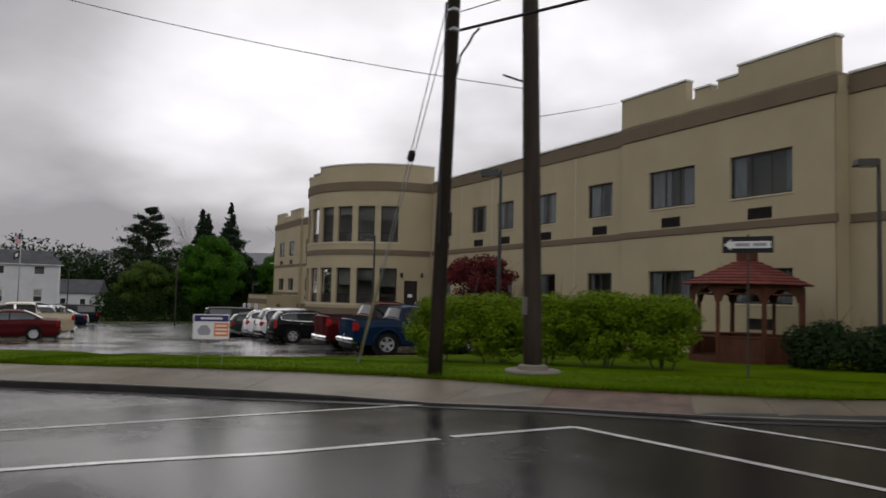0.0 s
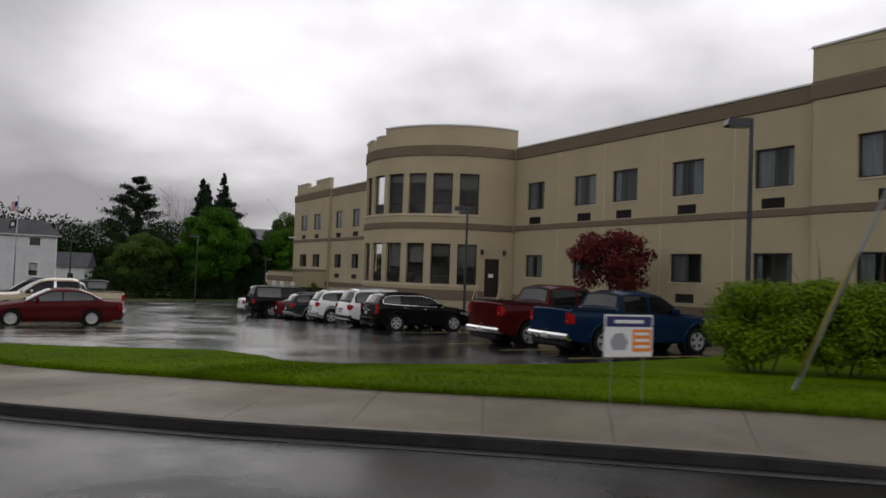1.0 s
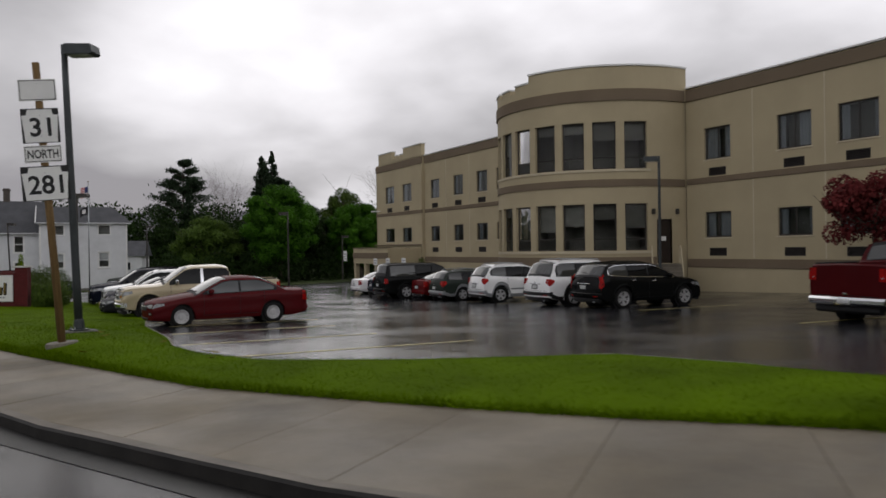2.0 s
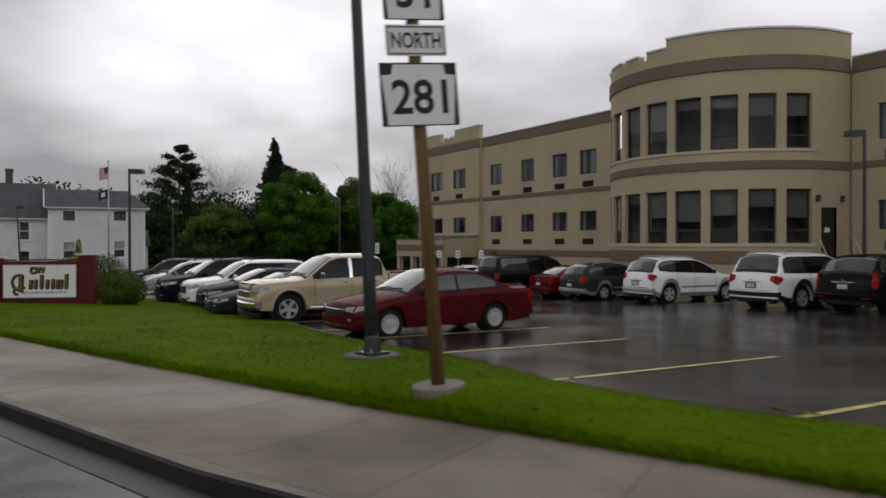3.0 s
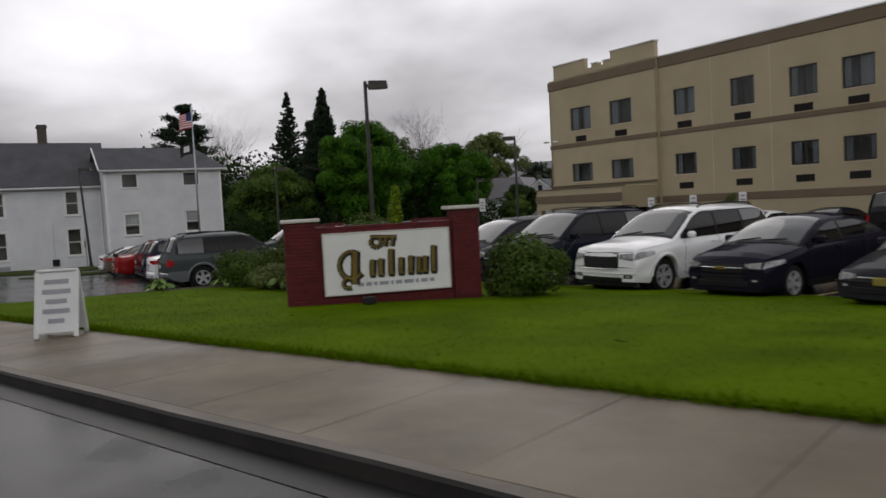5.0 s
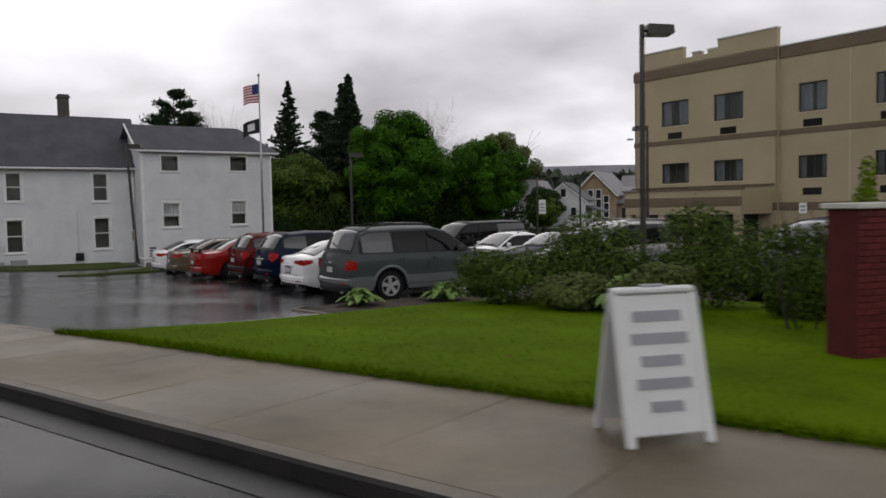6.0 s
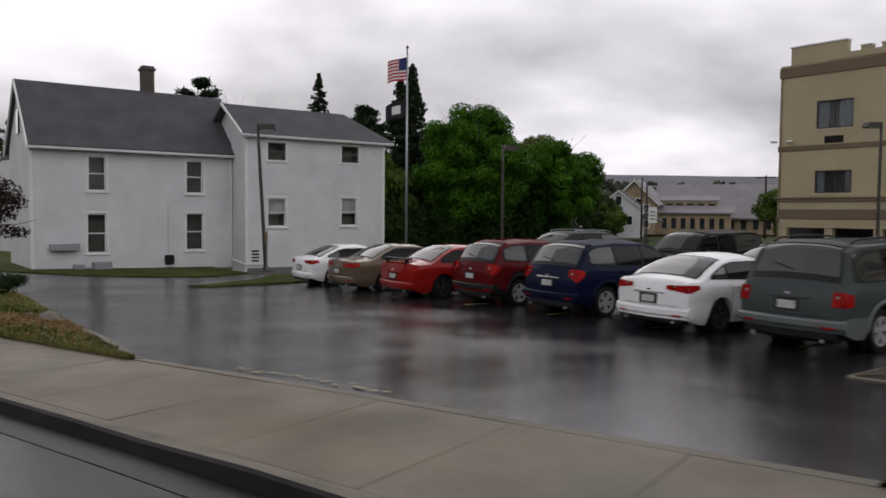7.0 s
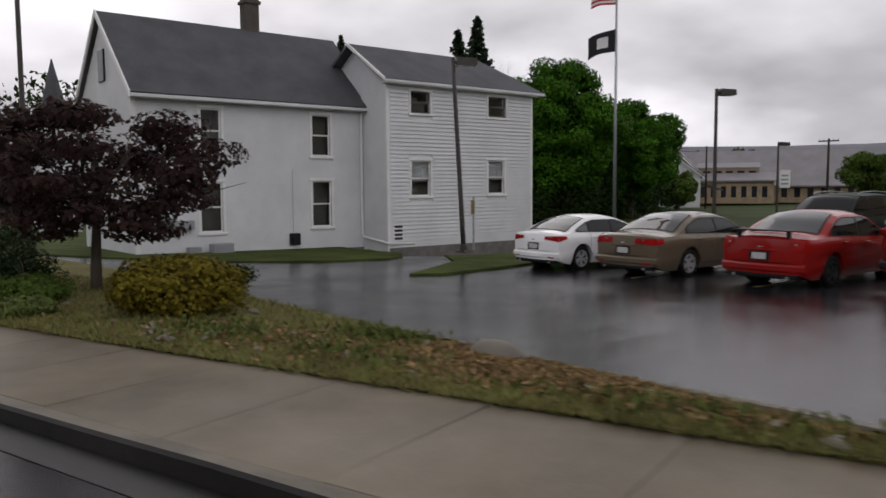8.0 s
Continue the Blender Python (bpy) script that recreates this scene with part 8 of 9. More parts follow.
# ---- trees, hedges, shrubs, grass ----
def fast_mesh(name, verts, faces, mat):
    """A mesh from arrays: verts (n, 3), faces (m, 4)."""
    d = bpy.data.meshes.new(name)
    d.vertices.add(len(verts))
    d.vertices.foreach_set("co", np.asarray(verts, dtype=np.float32).ravel())
    m = len(faces)
    d.loops.add(4 * m)
    d.loops.foreach_set("vertex_index", np.asarray(faces, dtype=np.int32).ravel())
    d.polygons.add(m)
    d.polygons.foreach_set("loop_start", np.arange(0, 4 * m, 4, dtype=np.int32))
    d.update(calc_edges=True)
    d.materials.append(mat)
    return d


def leaves_at(pos, out, size, rng, mat, name="leaves", droop=0.0, slim=0.55, spread=0.9, flat=False):
    """A folded leaf at each place, of uneven size; it points outwards, or, when flat, lies with its face outwards as in a leafy crown."""
    n = len(pos)
    way = out + rng.normal(0, spread, (n, 3))
    if flat:
        way = np.cross(out * 1.1 + np.array([0, 0, 0.45]) + rng.normal(0, 0.42, (n, 3)), rng.normal(0, 1, (n, 3)))
    way[:, 2] -= droop
    way /= np.linalg.norm(way, axis=1)[:, None] + 1e-9
    side = np.cross(way, out + rng.normal(0, 0.35, (n, 3)) if flat else rng.normal(0, 1, (n, 3)))
    side /= np.linalg.norm(side, axis=1)[:, None] + 1e-9
    nrm = np.cross(way, side)
    s = (size * rng.uniform(0.6, 1.35, n))[:, None]
    base = pos - way * s * 0.5
    tip = pos + way * s * 0.5 - nrm * s * 0.10
    a = pos + side * s * slim * 0.5 + nrm * s * 0.10
    b = pos - side * s * slim * 0.5 + nrm * s * 0.10
    v = np.stack([base, a, tip, b], axis=1).reshape(-1, 3)
    return fast_mesh(name, v, np.arange(4 * n).reshape(-1, 4), mat)


def lobe_points(lobes, n, rng, shell=0.72):
    """Places near the skins of many round lobes; few inside."""
    lobes = np.asarray(lobes, dtype=float)
    area = lobes[:, 3] * lobes[:, 4] + lobes[:, 4] * lobes[:, 5]
    pick = rng.choice(len(lobes), n, p=area / area.sum())
    d = rng.normal(0, 1, (n, 3))
    d /= np.linalg.norm(d, axis=1)[:, None]
    r = shell + (1.10 - shell) * rng.random(n) ** 0.7
    r = np.where(rng.random(n) < 0.2, rng.random(n) ** 0.5 * shell, r)
    L = lobes[pick]
    return L[:, :3] + d * L[:, 3:6] * r[:, None], d


def crown_lobes(rng, centre, size, count, lobe):
    """Lobes strewn over an uneven egg; wider below, with gaps between them."""
    out = []
    for i in range(count):
        a = rng.uniform(0, math.tau)
        u = rng.uniform(-0.85, 1.0)
        w = math.sqrt(max(0.0, 1 - u * u)) * rng.uniform(0.5, 0.98) * (0.82 if u < -0.4 else 1.0)
        k = lobe * rng.uniform(0.7, 1.3)
        out.append((centre[0] + size[0] * w * math.cos(a), centre[1] + size[1] * w * math.sin(a), centre[2] + size[2] * u * rng.uniform(0.75, 0.92), k * size[0], k * size[1], k * 0.8 * size[2]))
    out.append((*centre, size[0] * 0.55, size[1] * 0.55, size[2] * 0.6))
    return out


def limb_mesh(g, rng, a, b, r0, r1, depth):
    """A limb with a bend, and smaller ones from it."""
    a, b = Vector(a), Vector(b)
    L = (b - a).length
    mid = a.lerp(b, 0.5) + Vector([rng.normal(0, 0.06 * L) for _ in range(3)])
    g.tube([a, mid, b], [r0, (r0 + r1) / 2, r1], 6 if depth else 5)
    if depth:
        for k in range(3):
            f = rng.uniform(0.45, 0.95)
            s = a.lerp(b, f)
            e = s + (b - a).normalized() * L * 0.45 + Vector((rng.normal(0, 0.2 * L), rng.normal(0, 0.2 * L), abs(rng.normal(0, 0.15 * L))))
            limb_mesh(g, rng, s, e, r1 * 1.1, r1 * 0.4, depth - 1)


def broad_tree(name, x, y, z, tall, width, mat, label, seed, n=14000, leaf=0.34, bottom=0.12, lobe=0.36, count=30, trunk=0.22, bare=0.0, group="", kind_word="tree"):
    rng = np.random.default_rng(seed)
    t = thing(name, pose(x, y, z), label, kind_word, group)
    low = tall * bottom
    c = (0, 0, (tall + low) / 2)
    size = (width / 2 * 0.86, width / 2 * 0.86, (tall - low) / 2 * 0.92)
    g = Mesh()
    fork = low + (tall - low) * 0.18
    g.tube([(0, 0, -0.3), (0.03, 0, fork * 0.5), (0, 0.05, fork), (0.05, 0, tall * 0.7)], [trunk * 1.25, trunk, trunk * 0.85, trunk * 0.25], 9)
    for k in range(7):
        a = k * math.tau / 7 + rng.uniform(-0.3, 0.3)
        h = rng.uniform(0.2, 0.8)
        end = (size[0] * 0.75 * math.cos(a), size[1] * 0.75 * math.sin(a), c[2] + size[2] * rng.uniform(-0.3, 0.65))
        limb_mesh(g, rng, (0, 0, fork + (tall * 0.6 - fork) * h), end, trunk * 0.42, trunk * 0.14, 1)
    part("trunk", g, M["bark"], t, smooth=True)
    lobes = crown_lobes(rng, c, size, count, lobe)
    if bare:
        n = int(n * (1 - bare))
    pos, out = lobe_points(lobes, n, rng)
    keep = pos[:, 2] > low * 0.7
    part("crown", leaves_at(pos[keep], out[keep], leaf, rng, mat, "crown", 0.15, flat=True), mat, t, "crown of many small leaves")
    return t


def spruce(x, y, z, tall, width, label, seed, bare_low=0.06, group="dark conifers behind the house"):
    """A pointed conifer: tier on tier of boughs that droop and turn up at their tips."""
    rng = np.random.default_rng(seed)
    t = thing("spruce_tree", pose(x, y, z), label, "conifer", group)
    P, D = [], []
    g = Mesh()
    g.tube([(0, 0, -0.3), (0, 0, tall * 0.55), (0, 0, tall)], [width * 0.045, width * 0.025, 0.02], 7)
    h = tall * bare_low
    while h < tall - 0.2:
        f = h / tall
        r = width * 0.62 * (1 - f) ** 0.95 * rng.uniform(0.8, 1.1) + 0.10
        for k in range(int(7 + 7 * (1 - f))):
            a = rng.uniform(0, math.tau)
            rr = r * rng.uniform(0.5, 1.15)
            m = int(9 + rr * 22)
            s = rng.random(m) ** 0.6
            fall = -0.34 * rr * s + 0.36 * rr * s * s
            fan = rng.normal(0, 0.18, m) * rr * s * (1.25 - s) + rng.normal(0, 0.06, m)
            q = np.stack([np.cos(a) * rr * s - np.sin(a) * fan, np.sin(a) * rr * s + np.cos(a) * fan, h + fall + rng.normal(0, 0.09, m)], axis=1)
            P.append(q)
            D.append(np.tile([math.cos(a), math.sin(a), -0.05], (m, 1)))
        h += 0.26 + 0.34 * (1 - f)
    part("trunk", g, M["bark"], t, smooth=True)
    P, D = np.concatenate(P), np.concatenate(D)
    part("crown", leaves_at(P, D, 0.38, rng, M["needle"], "crown", 0.1, 0.45, 0.40), M["needle"], t, "tiers of drooping needled boughs")
    return t


def pine(x, y, z, tall, width, label, seed, group="dark conifers behind the house"):
    """A white pine: a tall bare stem with uneven level plates of needles."""
    rng = np.random.default_rng(seed)
    t = thing("pine_tree", pose(x, y, z), label, "conifer", group)
    g = Mesh()
    g.tube([(0, 0, -0.3), (0.1, 0, tall * 0.5), (0, 0, tall)], [0.32, 0.22, 0.04], 8)
    P, D = [], []
    for i in range(66):
        f = rng.uniform(0.26, 1.0)
        a = rng.uniform(0, math.tau)
        reach = width / 2 * (0.14 + 0.86 * min(1.0, (1.02 - f) * 2.0)) * rng.uniform(0.6, 1.1)
        h = tall * f
        e = (math.cos(a) * reach, math.sin(a) * reach, h + reach * 0.28)
        g.tube([(0, 0, h - 0.3), (e[0] * 0.5, e[1] * 0.5, h), e], [0.09, 0.06, 0.02], 5)
        for c in range(4):
            k = 0.45 + 0.55 * c / 3
            m = 60
            q = np.stack([np.full(m, e[0] * k), np.full(m, e[1] * k), np.full(m, h + reach * 0.28 * k + 0.15)], axis=1) + rng.normal(0, 1, (m, 3)) * np.array([0.6, 0.6, 0.27]) * (0.5 + 0.5 * reach / width * 2)
            P.append(q)
            D.append(np.tile([math.cos(a) * 0.4, math.sin(a) * 0.4, 0.5], (m, 1)))
    part("trunk", g, M["bark"], t, smooth=True)
    P, D = np.concatenate(P), np.concatenate(D)
    part("crown", leaves_at(P, D, 0.55, rng, M["needle"], "crown", 0.0, 0.32, 0.7), M["needle"], t, "uneven plates of dark needles")
    return t


def bare_tree(x, y, z, tall, width, label, seed):
    rng = np.random.default_rng(seed)
    t = thing("bare_tree", pose(x, y, z), label, "tree")
    g = Mesh()
    g.tube([(0, 0, -0.3), (0, 0, tall * 0.35), (0.1, 0, tall * 0.75)], [0.17, 0.12, 0.04], 7)
    for k in range(84):
        a = rng.uniform(0, math.tau)
        h = rng.uniform(0.3, 0.8)
        u = rng.uniform(0.3, 1)
        limb_mesh(g, rng, (0, 0, tall * h), (width / 2 * u * math.cos(a), width / 2 * u * math.sin(a), tall * min(1, h + rng.uniform(0.16, 0.34))), 0.018, 0.008, 2)
    part("trunk", g, M["bark"], t, "grey trunk with fine bare twigs")
    return t


def shrub(name, x, y, z, lobes, mat, label, seed, n, leaf, kind_word="shrub", group="", droop=0.0, slim=0.55, stems=5, shell=0.72):
    rng = np.random.default_rng(seed)
    t = thing(name, pose(x, y, z), label, kind_word, group)
    g = Mesh()
    for k in range(stems):
        L = lobes[k % len(lobes)]
        a = rng.uniform(0, math.tau)
        limb_mesh(g, rng, (0.1 * math.cos(a) + L[0] * 0.3, 0.1 * math.sin(a) + L[1] * 0.3, -0.1), (L[0] + L[3] * 0.5 * math.cos(a), L[1] + L[4] * 0.5 * math.sin(a), L[2] + L[5] * 0.3), 0.025, 0.01, 1)
    part("woody_base", g, M["bark"], t)
    pos, out = lobe_points(lobes, n, rng, shell)
    keep = pos[:, 2] > 0.02
    part("foliage", leaves_at(pos[keep], out[keep], leaf, rng, mat, "foliage", droop, slim, flat=True), mat, t, "dense small leaves")
    return t


def bumps(seed, width, deep, tall, count, k=0.42, base=0.0):
    rng = np.random.default_rng(seed)
    out = [(0, 0, base + tall * 0.45, width * 0.40, deep * 0.40, tall * 0.42)]
    for i in range(count):
        a, u = rng.uniform(0, math.tau), rng.uniform(0.1, 1.0)
        w = math.sqrt(1 - (u * 2 - 1) ** 2) * 0.62
        s = k * rng.uniform(0.7, 1.2)
        out.append((width / 2 * w * math.cos(a), deep / 2 * w * math.sin(a), base + tall * (0.12 + 0.66 * u), width / 2 * s, deep / 2 * s, tall * 0.5 * s))
    return out


# five bushes grown together into one clipped hedge near the corner
def clipped(seed, way, long, deep, tall, count):
    rng = np.random.default_rng(seed)
    over = Vector((-way.y, way.x, 0))
    out = []
    for i in range(count):
        u, v, h = rng.uniform(-1, 1), rng.uniform(-1, 1), rng.uniform(0, 1) ** 0.7
        r = rng.uniform(0.24, 0.44)
        round_off = (1 - 0.26 * h ** 3) * (0.62 + 0.38 * min(1.0, h / 0.45))
        p = way * u * (long / 2 - r * 0.5) * round_off + over * v * (deep / 2 - r) * round_off
        out.append((p.x, p.y, 0.12 + r * 0.7 + h * (tall - 0.12 - 1.6 * r), r * 1.1, r * 1.1, r * 0.85))
    return out


ha, hb = Vector((-17.3, 15.66, 0)), Vector((-10.8, 19.1, 0))
for i, (f, tall) in enumerate(((0.10, 1.96), (0.30, 2.02), (0.50, 2.06), (0.70, 2.10), (0.90, 2.02))):
    p = ha.lerp(hb, f)
    z = z_lawn(p.x, p.y) - 0.04
    shrub("hedge_bush", p.x, p.y, z, clipped(20 + i, (hb - ha).normalized(), 1.95, 2.3, tall, 70), M["hedge"], "bright green clipped bush of a hedge, dark at its base", 40 + i, 34000, 0.078, "hedge bush", "bushes of the hedge", shell=0.5)
for i, (x, y) in enumerate(((-9.3, 23.2), (-8.0, 23.9), (-6.6, 24.5), (-5.2, 25.2), (-3.8, 25.9))):
    shrub("yew_bush", x, y, z_lawn(x, y) - 0.1, bumps(60 + i, 2.0, 1.9, 1.45, 10, 0.46), M["shrub_dark"], "low dark clipped yew bush by the gazebo", 70 + i, 5200, 0.10, "hedge bush", "dark clipped bushes")

broad_tree("red_leaved_tree", -29.4, 29.9, 0.0, 4.75, 4.3, M["leaf_red"], "small dark red leaved tree before the tan wall", 3, n=8000, leaf=0.17, bottom=0.28, lobe=0.30, count=26, trunk=0.09)

# by the brick sign
z_s = z_lawn(-56.8, 9.8)
shrub("shrub", -56.9, 9.7, z_s - 0.05, bumps(5, 2.2, 1.9, 1.3, 12), M["shrub"], "rounded green shrub beside the brick sign", 6, 9000, 0.085, group="shrubs round the brick sign")
shrub("upright_shrub", -60.0, 9.2, z_lawn(-60, 9.2), [(0, 0, 0.5, 0.22, 0.22, 0.6), (0.03, 0, 1.2, 0.21, 0.21, 0.5), (-0.03, 0.02, 1.65, 0.17, 0.17, 0.4), (0, 0.03, 2.05, 0.11, 0.11, 0.36)], M["hedge"], "slim upright pale green shrub behind the sign", 7, 3400, 0.065, group="shrubs round the brick sign", stems=2)
shrub("ivy", -60.6, 8.1, z_lawn(-60.6, 8.1), [(0, 0, 0.7, 0.35, 0.2, 0.6), (0.25, 0.35, 1.2, 0.4, 0.25, 0.25), (-0.2, 0, 1.25, 0.3, 0.2, 0.2)], M["shrub"], "trailing green climber topping the sign wall", 8, 1800, 0.07, group="shrubs round the brick sign", stems=3)
for i, (x, y, w, tall, mat, lab) in enumerate(((-66.3, 9.9, 2.7, 1.3, "shrub", "loose green shrub in the planting bed"), (-63.0, 9.0, 1.6, 0.95, "leaf_pale", "low pale green shrub in the planting bed"), (-64.6, 9.2, 1.6, 0.8, "leaf_pale", "low pale green shrub in the planting bed"), (-64.9, 10.8, 2.5, 1.9, "shrub", "tall loose shrub in the planting bed"), (-63.0, 11.4, 2.7, 2.1, "shrub", "tall pale shrub in the planting bed"), (-61.0, 9.9, 1.3, 1.1, "shrub", "green shrub behind the brick sign"))):
    shrub("shrub", x, y, z_lawn(x, y) - 0.05, bumps(80 + i, w, w * 0.9, tall, 12), M[mat], lab, 90 + i, 7500, 0.085, group="shrubs round the brick sign")


def hosta(x, y, z, wide, tall, mat, label, seed):
    rng = np.random.default_rng(seed)
    t = thing("hosta", pose(x, y, z), label, "plant", "leafy plants in the bed")
    for i in range(90):
        a, k = rng.uniform(0, math.tau), rng.uniform(0.2, 1.0)
        r, h, w = wide / 2 * k, tall * (1.2 - 0.7 * k) * rng.uniform(0.8, 1.15), 0.105 * rng.uniform(0.8, 1.3)
        d, s = Vector((math.cos(a), math.sin(a), 0)), Vector((-math.sin(a), math.cos(a), 0))
        rows = []
        for j in range(6):
            f = j / 5
            c = d * (r * f) + Vector((0, 0, h * math.sin(f * math.pi * 0.80)))
            ww = w * math.sin(math.pi * min(0.98, 0.08 + 0.92 * f)) * (0.25 if f < 0.3 else 1.0)
            rows.append([c - s * ww + Vector((0, 0, 0.25 * ww)), c, c + s * ww + Vector((0, 0, 0.25 * ww))])
        part("leaf", Mesh().grid(rows), mat, t, smooth=True)
    return t


hosta(-69.27, 8.45, z_drive(-69.27, 8.45) + 0.08, 1.15, 0.34, M["hosta"], "broad-leaved green plant by the stone edging", 1)
hosta(-68.36, 10.15, z_drive(-68.36, 10.15) + 0.08, 1.25, 0.36, M["hosta"], "broad-leaved plant with pale edged leaves", 2)
hosta(-63.6, 9.0, z_lawn(-63.6, 9.0), 1.4, 0.55, M["hosta"], "broad-leaved plant with pale edged leaves", 4)

# west verge
broad_tree("purple_leaved_tree", -91.9, 5.1, -0.95, 3.35, 5.9, M["leaf_bronze"], "small bronze purple leaved tree on the verge", 11, n=13000, leaf=0.12, bottom=0.16, lobe=0.20, count=60, trunk=0.09)
shrub("golden_shrub", -88.2, 4.05, z_lawn(-88.2, 4.05) - 0.05, bumps(31, 2.35, 2.1, 0.92, 22, 0.30), M["shrub_gold"], "spreading golden green shrub on the verge", 32, 9500, 0.075)
for i, (x, y, w, tall, mat) in enumerate(((-91.2, 3.6, 1.5, 0.55, "shrub"), (-93.5, 4.4, 2.0, 0.9, "shrub_dark"), (-96.5, 5.5, 2.4, 1.2, "shrub_dark"), (-89.9, 5.9, 1.6, 0.7, "shrub_dark"), (-90.0, 2.9, 0.9, 0.35, "leaf_pale"), (-94.8, 3.3, 1.2, 0.45, "shrub"))):
    shrub("verge_shrub", x, y, z_lawn(x, y) - 0.05, bumps(130 + i, w, w, tall, 9), M[mat], "low dark green shrub on the weedy verge" if "dark" in mat else "low pale green shrub on the weedy verge", 140 + i, 3200, 0.08, group="shrubs on the verge")

# the trees behind
GZ0 = -1.7
broad_tree("maple_tree", -105.4, 50.4, GZ0, 12.4, 11.6, M["leaf"], "large full green maple behind the car park", 51, n=60000, leaf=0.26, bottom=0.05, lobe=0.19, count=120, trunk=0.3, group="green trees behind the car park")
broad_tree("maple_tree", -103.8, 61.8, GZ0, 10.2, 10.6, M["leaf"], "large full green maple behind the car park", 52, n=56000, leaf=0.26, bottom=0.05, lobe=0.19, count=110, trunk=0.28, group="green trees behind the car park")
broad_tree("broad_tree", -109.5, 57.0, GZ0, 9.6, 8.0, M["leaf_deep"], "deep green tree behind the maples", 53, n=16000, leaf=0.36, bottom=0.05, lobe=0.28, count=34, group="green trees behind the car park")
broad_tree("broad_tree", -110.8, 43.0, GZ0, 7.8, 9.5, M["leaf_olive"], "soft olive green tree beside the house", 54, n=20000, leaf=0.33, bottom=0.03, lobe=0.28, count=40, group="green trees behind the car park")
broad_tree("broad_tree", -117.0, 47.5, GZ0, 8.2, 9.0, M["leaf_deep"], "rounded deep green tree beside the house", 55, n=16000, leaf=0.36, bottom=0.03, lobe=0.28, count=36, group="green trees behind the car park")
broad_tree("pale_tree", -126.7, 98.5, -2.0, 15.6, 14.0, M["leaf_pale"], "thin pale spring-leaved tree behind the maples", 56, n=26000, leaf=0.40, bottom=0.10, lobe=0.20, count=60, group="green trees behind the car park")
broad_tree("broad_tree", -87.0, 80.0, GZ0, 6.0, 6.6, M["leaf_olive"], "dull green tree before the low church wall", 57, n=11000, leaf=0.32, bottom=0.05, lobe=0.28, count=34)
broad_tree("broad_tree", -108.5, 82.0, GZ0, 5.2, 6.0, M["leaf_deep"], "dark bushy tree before the gabled house", 58, n=8000, leaf=0.36, bottom=0.03, lobe=0.30, count=26)
broad_tree("broad_tree", -103.2, 72.9, GZ0, 4.1, 4.6, M["leaf_olive"], "green bushy tree before the church", 59, n=7000, leaf=0.36, bottom=0.03, lobe=0.30, count=24)
spruce(-148.2, 74.3, -2.0, 22.8, 11.0, "tall dark spruce behind the maples", 61)
spruce(-113.6, 52.5, -1.8, 16.7, 7.6, "dark spruce behind the maple", 62)
spruce(-117.2, 55.1, -1.8, 16.6, 7.6, "dark spruce behind the maple", 69)
pine(-157.5, 60.9, -2.0, 20.6, 12.0, "tall dark pine with uneven level boughs", 63)
spruce(-146.5, 56.9, -2.0, 14.0, 7.5, "dark spruce behind the house", 64)
pine(-132.0, 66.5, -2.0, 15.5, 7.5, "dark pine behind the house", 65)
bare_tree(-134.0, 90.5, -2.0, 16.6, 9.0, "pale bare tree behind the maples", 66)
broad_tree("pale_tree", -126.0, 76.0, -2.0, 14.8, 11.5, M["leaf_olive"], "soft green tree rising behind the two maples", 71, n=26000, leaf=0.34, bottom=0.08, lobe=0.20, count=70, group="green trees behind the car park")
bare_tree(-162.0, 71.5, -2.0, 18.0, 10.0, "pale bare tree among the conifers", 68)

# dark undergrowth below the trees
rng_u = np.random.default_rng(303)
low_lobes = []
for i in range(60):
    f = i / 59
    x, y, r = -103.5 - 6 * rng_u.random() - 6 * max(0, 0.35 - f), 36 + 36 * f, rng_u.uniform(1.2, 2.1)
    low_lobes.append((x, y, -1.8 + r * rng_u.uniform(0.5, 1.1), r, r, r * 1.1))
pos, out = lobe_points(low_lobes, 24000, rng_u)
tagged(new("undergrowth", leaves_at(pos, out, 0.32, rng_u, M["leaf_deep"], "undergrowth")), "dark green undergrowth below the maples", "undergrowth", kind="stuff")

# grass along the pavement, blade by blade
def grass(name, spots, tall, mat, label, seed, slim=0.16):
    rng = np.random.default_rng(seed)
    pos = np.array(spots)
    n = len(pos)
    up = np.tile([0.0, 0.0, 1.0], (n, 1)) + rng.normal(0, 0.60, (n, 3))
    up /= np.linalg.norm(up, axis=1)[:, None]
    side = np.cross(up, rng.normal(0, 1, (n, 3)))
    side /= np.linalg.norm(side, axis=1)[:, None]
    h = (tall * rng.uniform(0.5, 1.3, n))[:, None]
    w = side * h * slim * 0.5
    bend = np.cross(side, up) * h * rng.uniform(-0.35, 0.35, n)[:, None]
    v = np.stack([pos - w, pos + w, pos + up * h + bend + w * 0.25, pos + up * h + bend - w * 0.25], axis=1).reshape(-1, 3)
    ob = new(name, fast_mesh(name, v, np.arange(4 * n).reshape(-1, 4), mat))
    return tagged(ob, label, "grass", kind="stuff")


def strew(x0, x1, n, seed, near, far_off, lift=0.0):
    rng = np.random.default_rng(seed)
    out = []
    while len(out) < n:
        x = rng.uniform(x0, x1)
        lo, hi = y_turf(x) - near, max(y_edge(x), y_turf(x) + 0.05)
        y = lo + (min(hi, y_turf(x) + far_off) - lo) * rng.random() ** 1.3
        if y < hi:
            out.append((x, y, z_lawn(x, y) + lift))
    return out


